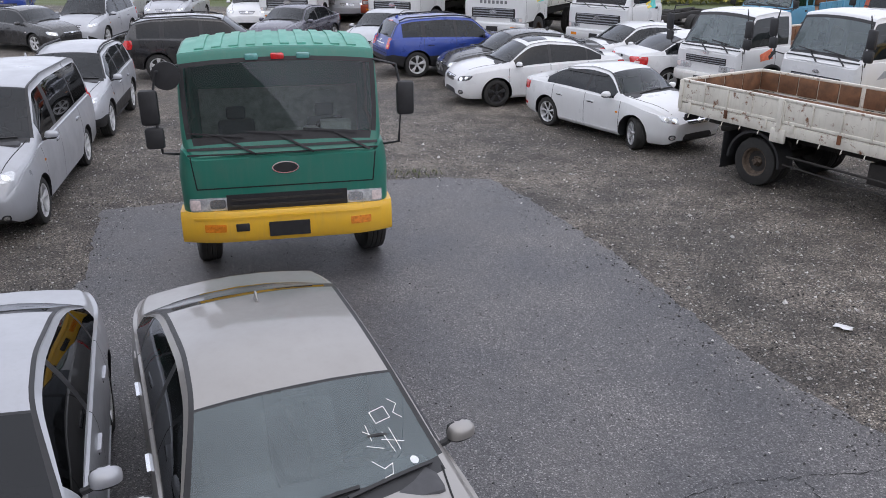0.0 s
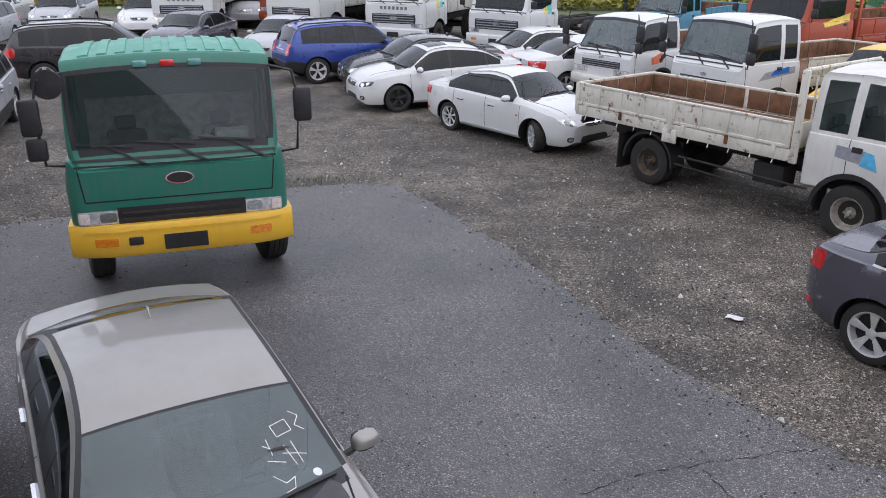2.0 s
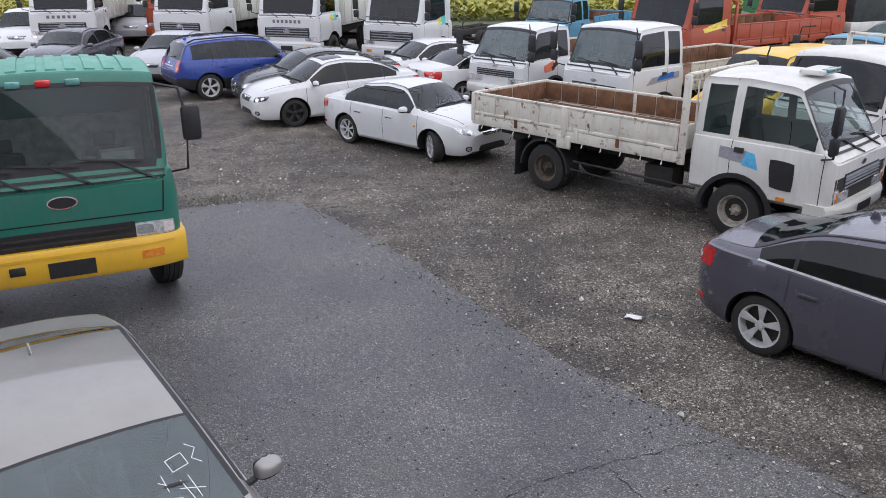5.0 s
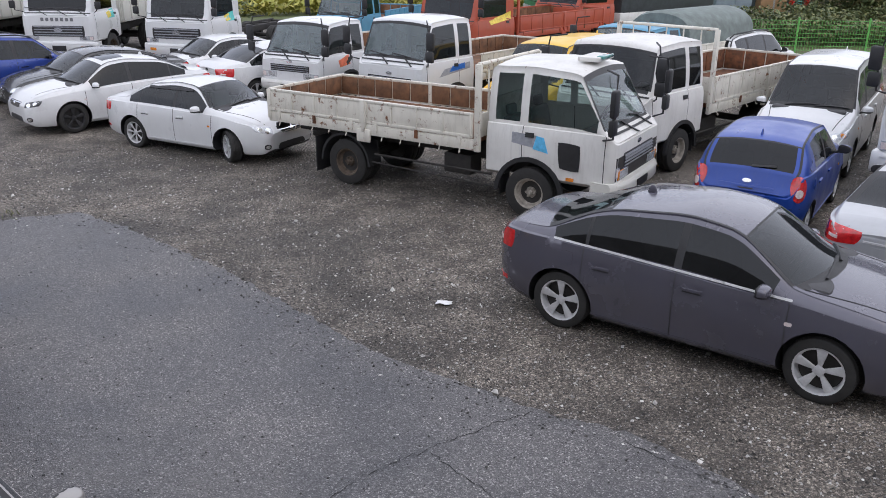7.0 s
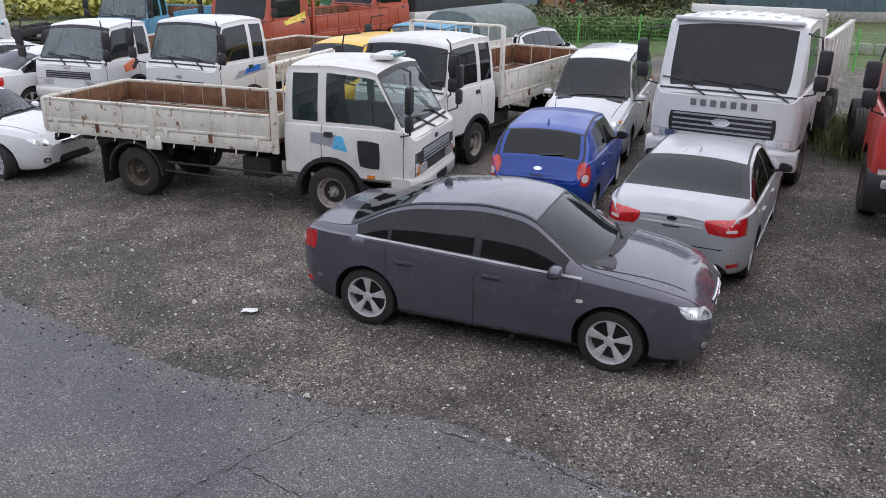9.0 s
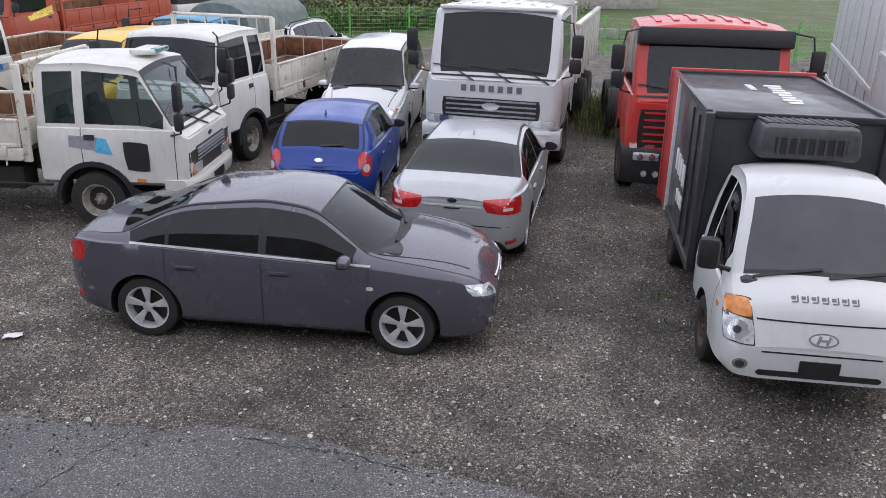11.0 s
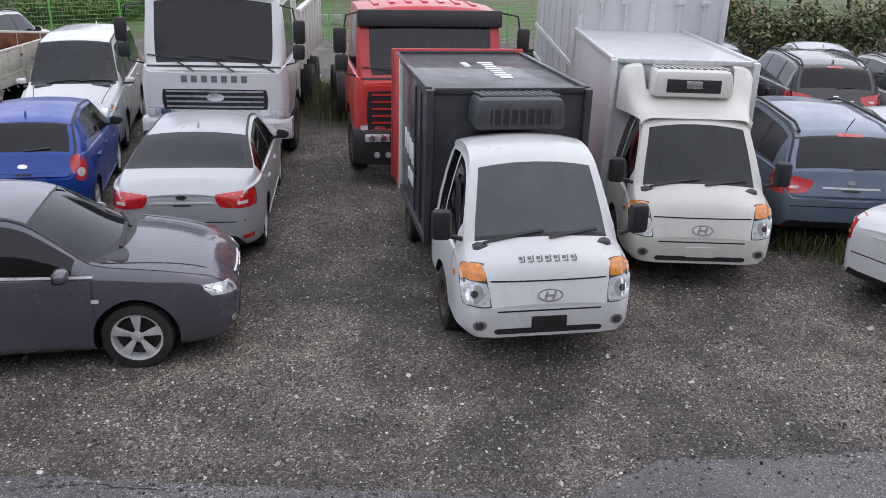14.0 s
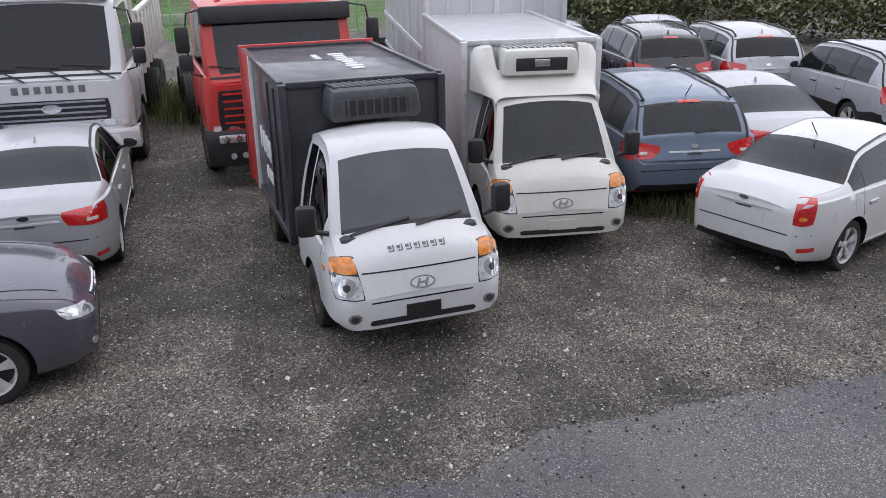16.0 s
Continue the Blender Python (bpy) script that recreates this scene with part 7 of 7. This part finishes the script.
def tree(x, y, h, seed, label):
    rnd = random.Random(seed)
    o = thing("tree", x, y, 0, label, "tree", "trees by the fence")
    bm = bmesh.new()
    top = h * 0.42
    rings, tips = [], []
    def limb(p, d, l, r, depth):
        pts, rad = [p], [r]
        for k in range(4):
            d = (d + Vector((rnd.uniform(-0.25, 0.25), rnd.uniform(-0.25, 0.25), rnd.uniform(-0.05, 0.15)))).normalized()
            p = p + d * l / 4
            pts.append(p)
            rad.append(r * (1 - 0.16 * (k + 1)))
        for i in range(4):
            add_tube(bm, [pts[i], pts[i + 1]], (rad[i] + rad[i + 1]) / 2, 7)
        if depth == 0:
            tips.append(p)
            return
        for k in range(3):
            a = rnd.uniform(0, 6.28)
            limb(pts[-1 - (k % 2)], Vector((math.cos(a), math.sin(a), rnd.uniform(0.2, 0.8))).normalized(), l * 0.7, r * 0.5, depth - 1)
    limb(Vector((0, 0, 0)), Vector((0, 0, 1)), top, 0.17, 2)
    bmesh.ops.recalc_face_normals(bm, faces=bm.faces[:])
    part("trunk", bm, BARK, o)
    leaves("crown", 9000, lambda rs: tuple(np.array(tips[rs.randint(len(tips))]) + rs.normal(0, 1, 3) * (0.75, 0.75, 0.4)), 0.22, LEAF, "", seed, parent=o)


tree(42.6, 4.0, 6.5, 41, "small spreading tree with a bare lower trunk by the fence")
tree(42.0, 0.6, 6.0, 42, "small spreading tree with forked trunk by the fence")
tree(43.2, -2.0, 6.0, 43, "small spreading tree near the hedge")

# ---- fence ----
FGREEN = simple("bright green fence paint", (0.14, 0.42, 0.10), 0.5, var=0.2)


def fence(pts, label, h=1.35):
    o = thing("fence", pts[0][0], pts[0][1], 0, label, "fence")
    o0 = Vector((pts[0][0], pts[0][1], 0))
    for p, q in zip(pts, pts[1:]):
        p, q = Vector((*p, 0)) - o0, Vector((*q, 0)) - o0
        n = max(1, round((q - p).length / 2.4))
        for k in range(n):
            s, e = p + (q - p) * k / n, p + (q - p) * (k + 1) / n
            part("post", tube([s, s + Vector((0, 0, h + 0.12))], 0.04, 8), FGREEN, o)
            bm = bmesh.new()
            for z in np.linspace(0.12, h, 9):
                add_tube(bm, [s + Vector((0, 0, z)), e + Vector((0, 0, z))], 0.008, 4)
            for i in range(1, 24):
                w = s + (e - s) * i / 24
                add_tube(bm, [w + Vector((0, 0, 0.10)), w + Vector((0, 0, h))], 0.006, 4)
            part("mesh_panel", bm, FGREEN, o, smooth=0)


fence([(20.9, 26.6), (23.3, 25.4), (25.6, 24.3), (27.0, 20.5), (28.0, 16.4), (30.0, 12.0), (33.0, 9.0)], "green welded mesh fence with round posts")
fence([(44.6, 6.0), (44.2, 1.6), (43.9, -0.4), (43.5, -6.0)], "green mesh fence beyond the hedge")

# ---- buildings beyond the fence ----
GWALL = simple("green corrugated wall", (0.02, 0.16, 0.055), 0.6, var=0.15, scale=2)
DWALL = simple("dark slate cladding", (0.065, 0.085, 0.095), 0.6, var=0.2, scale=2)
TEALW = simple("blue grey cladding", (0.085, 0.13, 0.15), 0.6, var=0.2, scale=2)
CONC = simple("stained concrete", (0.30, 0.285, 0.26), 0.9, var=0.3, scale=3, bumps=0.4)
CARD = simple("brown cardboard", (0.38, 0.23, 0.12), 0.85, var=0.15, scale=4)
GREYB = simple("grey painted steel", (0.24, 0.29, 0.33), 0.6, var=0.2, scale=3)


def building(name, x, y, head, L, Dp, h, wall, label, ribs=0.35, windows=()):
    o = thing(name, x, y, head, label, "building")
    part("wall", box((L / 2, Dp / 2, h / 2), (L, Dp, h), None, 0.02), wall, o)
    part("plinth", box((L / 2, Dp / 2, 0.3), (L + 0.08, Dp + 0.08, 0.6), None, 0.02), CONC, o)
    r = part("roof", box((L / 2, Dp / 2, h + 0.1), (L + 0.5, Dp + 0.5, 0.2), None, 0.03), GREYB, o)
    for k, xx in enumerate(np.arange(ribs, L, ribs)):
        part("cladding_rib", box((xx, -0.012, h / 2 + 0.3), (0.05, 0.03, h - 0.62), None, 0.006), wall, o)
    for wx, wz, ww, wh in windows:
        w = part("window", box((wx, -0.02, wz), (ww, 0.05, wh), None, 0.01), G_DARK, o)
        for yy in (-1, 1):
            part("frame", box((wx + yy * ww / 2, -0.04, wz), (0.08, 0.06, wh + 0.1), None, 0.01), WHITELET, w)
            part("frame", box((wx, -0.04, wz + yy * wh / 2), (ww + 0.1, 0.06, 0.08), None, 0.01), WHITELET, w)
        part("frame", box((wx, -0.045, wz), (0.05, 0.06, wh), None, 0.008), WHITELET, w)
    return o


gb = building("warehouse", 20.5, 40.6, -14, 8.4, 7, 4.2, GWALL, "green corrugated warehouse with white door frame", 0.6)
for xx in (1.9, 2.5, 2.9):
    part("door_frame", box((xx, -0.05, 1.6), (0.10, 0.08, 3.2), None, 0.01), WHITELET, gb)
building("store", 31.0, 39.4, -22, 11.0, 6, 3.6, DWALL, "dark slate store building with goods along its wall", 0.8, [(7.5, 2.2, 2.2, 1.0)])
building("house", 42.4, 33.6, -33, 12.0, 6, 3.6, TEALW, "blue grey clad building with white windows", 0.9, [(4.6, 2.1, 1.8, 1.1)])
lk = thing("locker_cabinet", 28.9, 37.6, -16, "tall grey steel cabinet beside the warehouse", "cabinet")
part("cabinet_body", box((0.9, 0.4, 1.2), (1.9, 0.8, 2.4), None, 0.02), GREYB, lk)
for k in (0, 1):
    d = part("cabinet_door", box((0.45 + 0.92 * k, -0.02, 1.2), (0.88, 0.04, 2.3), None, 0.01), GREYB, lk)
    part("notice", box((0.45 + 0.92 * k, -0.045, 2.05), (0.36, 0.01, 0.12), None, 0.002), WHITELET, d) if k == 0 else None
cb = thing("cardboard_box", 31.2, 36.9, -20, "large brown cardboard carton stacked on a dark crate", "box")
part("carton", box((0.6, 0.4, 1.25), (1.35, 0.9, 1.3), None, 0.02), CARD, cb)
part("crate", box((0.6, 0.4, 0.3), (1.3, 0.9, 0.6), None, 0.03), DWALL, cb)
part("packing_tape", box((0.6, -0.055, 1.25), (0.10, 0.01, 1.28), None, 0.002), PALE, cb)
sh = thing("shelf", 33.0, 37.6, -22, "long low shelf of coloured gas bottles and jars", "shelf")
part("shelf_board", box((2.3, 0.2, 0.95), (4.8, 0.45, 0.08), None, 0.01), RUSTY, sh)
for k in range(4):
    part("leg", box((0.2 + 1.4 * k, 0.2, 0.46), (0.08, 0.3, 0.92), None, 0.01), RUSTY, sh)
for k, mt in enumerate((REDLENS, REDLENS, STRIPE_T, REDLENS, STRIPE_T, PALE, STRIPE_T, PALE)):
    b = thing("bottle", 33.0 + 0.35 + 0.42 * k * 0.927, 37.75 - 0.155 * k, 0, "coloured steel bottle standing on the store shelf", "bottle", "bottles on the shelf", 0.99)
    part("bottle_body", lathe_up([(0.001, 0), (0.15, 0.0), (0.16, 0.08), (0.16, 0.36), (0.10, 0.47), (0.05, 0.5), (0.001, 0.5)]), mt, b)
    part("cap", lathe_up([(0.001, 0.5), (0.06, 0.5), (0.06, 0.58), (0.001, 0.58)]), BLACK, b)
ps = thing("poster", 37.3, 35.9, -22, "pale pink picture board leaning by the store", "poster")
part("board", box((0, 0, 1.25), (0.75, 0.05, 0.95), None, 0.01), simple("pink print", (0.62, 0.42, 0.45), 0.6, var=0.4, scale=5), ps)
part("leg", box((-0.3, 0.03, 0.4), (0.05, 0.05, 0.8), None, 0.006), FRAME, ps)
part("leg", box((0.3, 0.03, 0.4), (0.05, 0.05, 0.8), None, 0.006), FRAME, ps)
rw = thing("concrete_kerb", 29.5, 24.5, -52, "pale concrete guard kerb along the lane beyond the fence", "kerb")
for k in range(9):
    part("block", box((1.25 * k, 0, 0.22), (1.15, 0.3, 0.44), None, 0.03), CONC, rw)
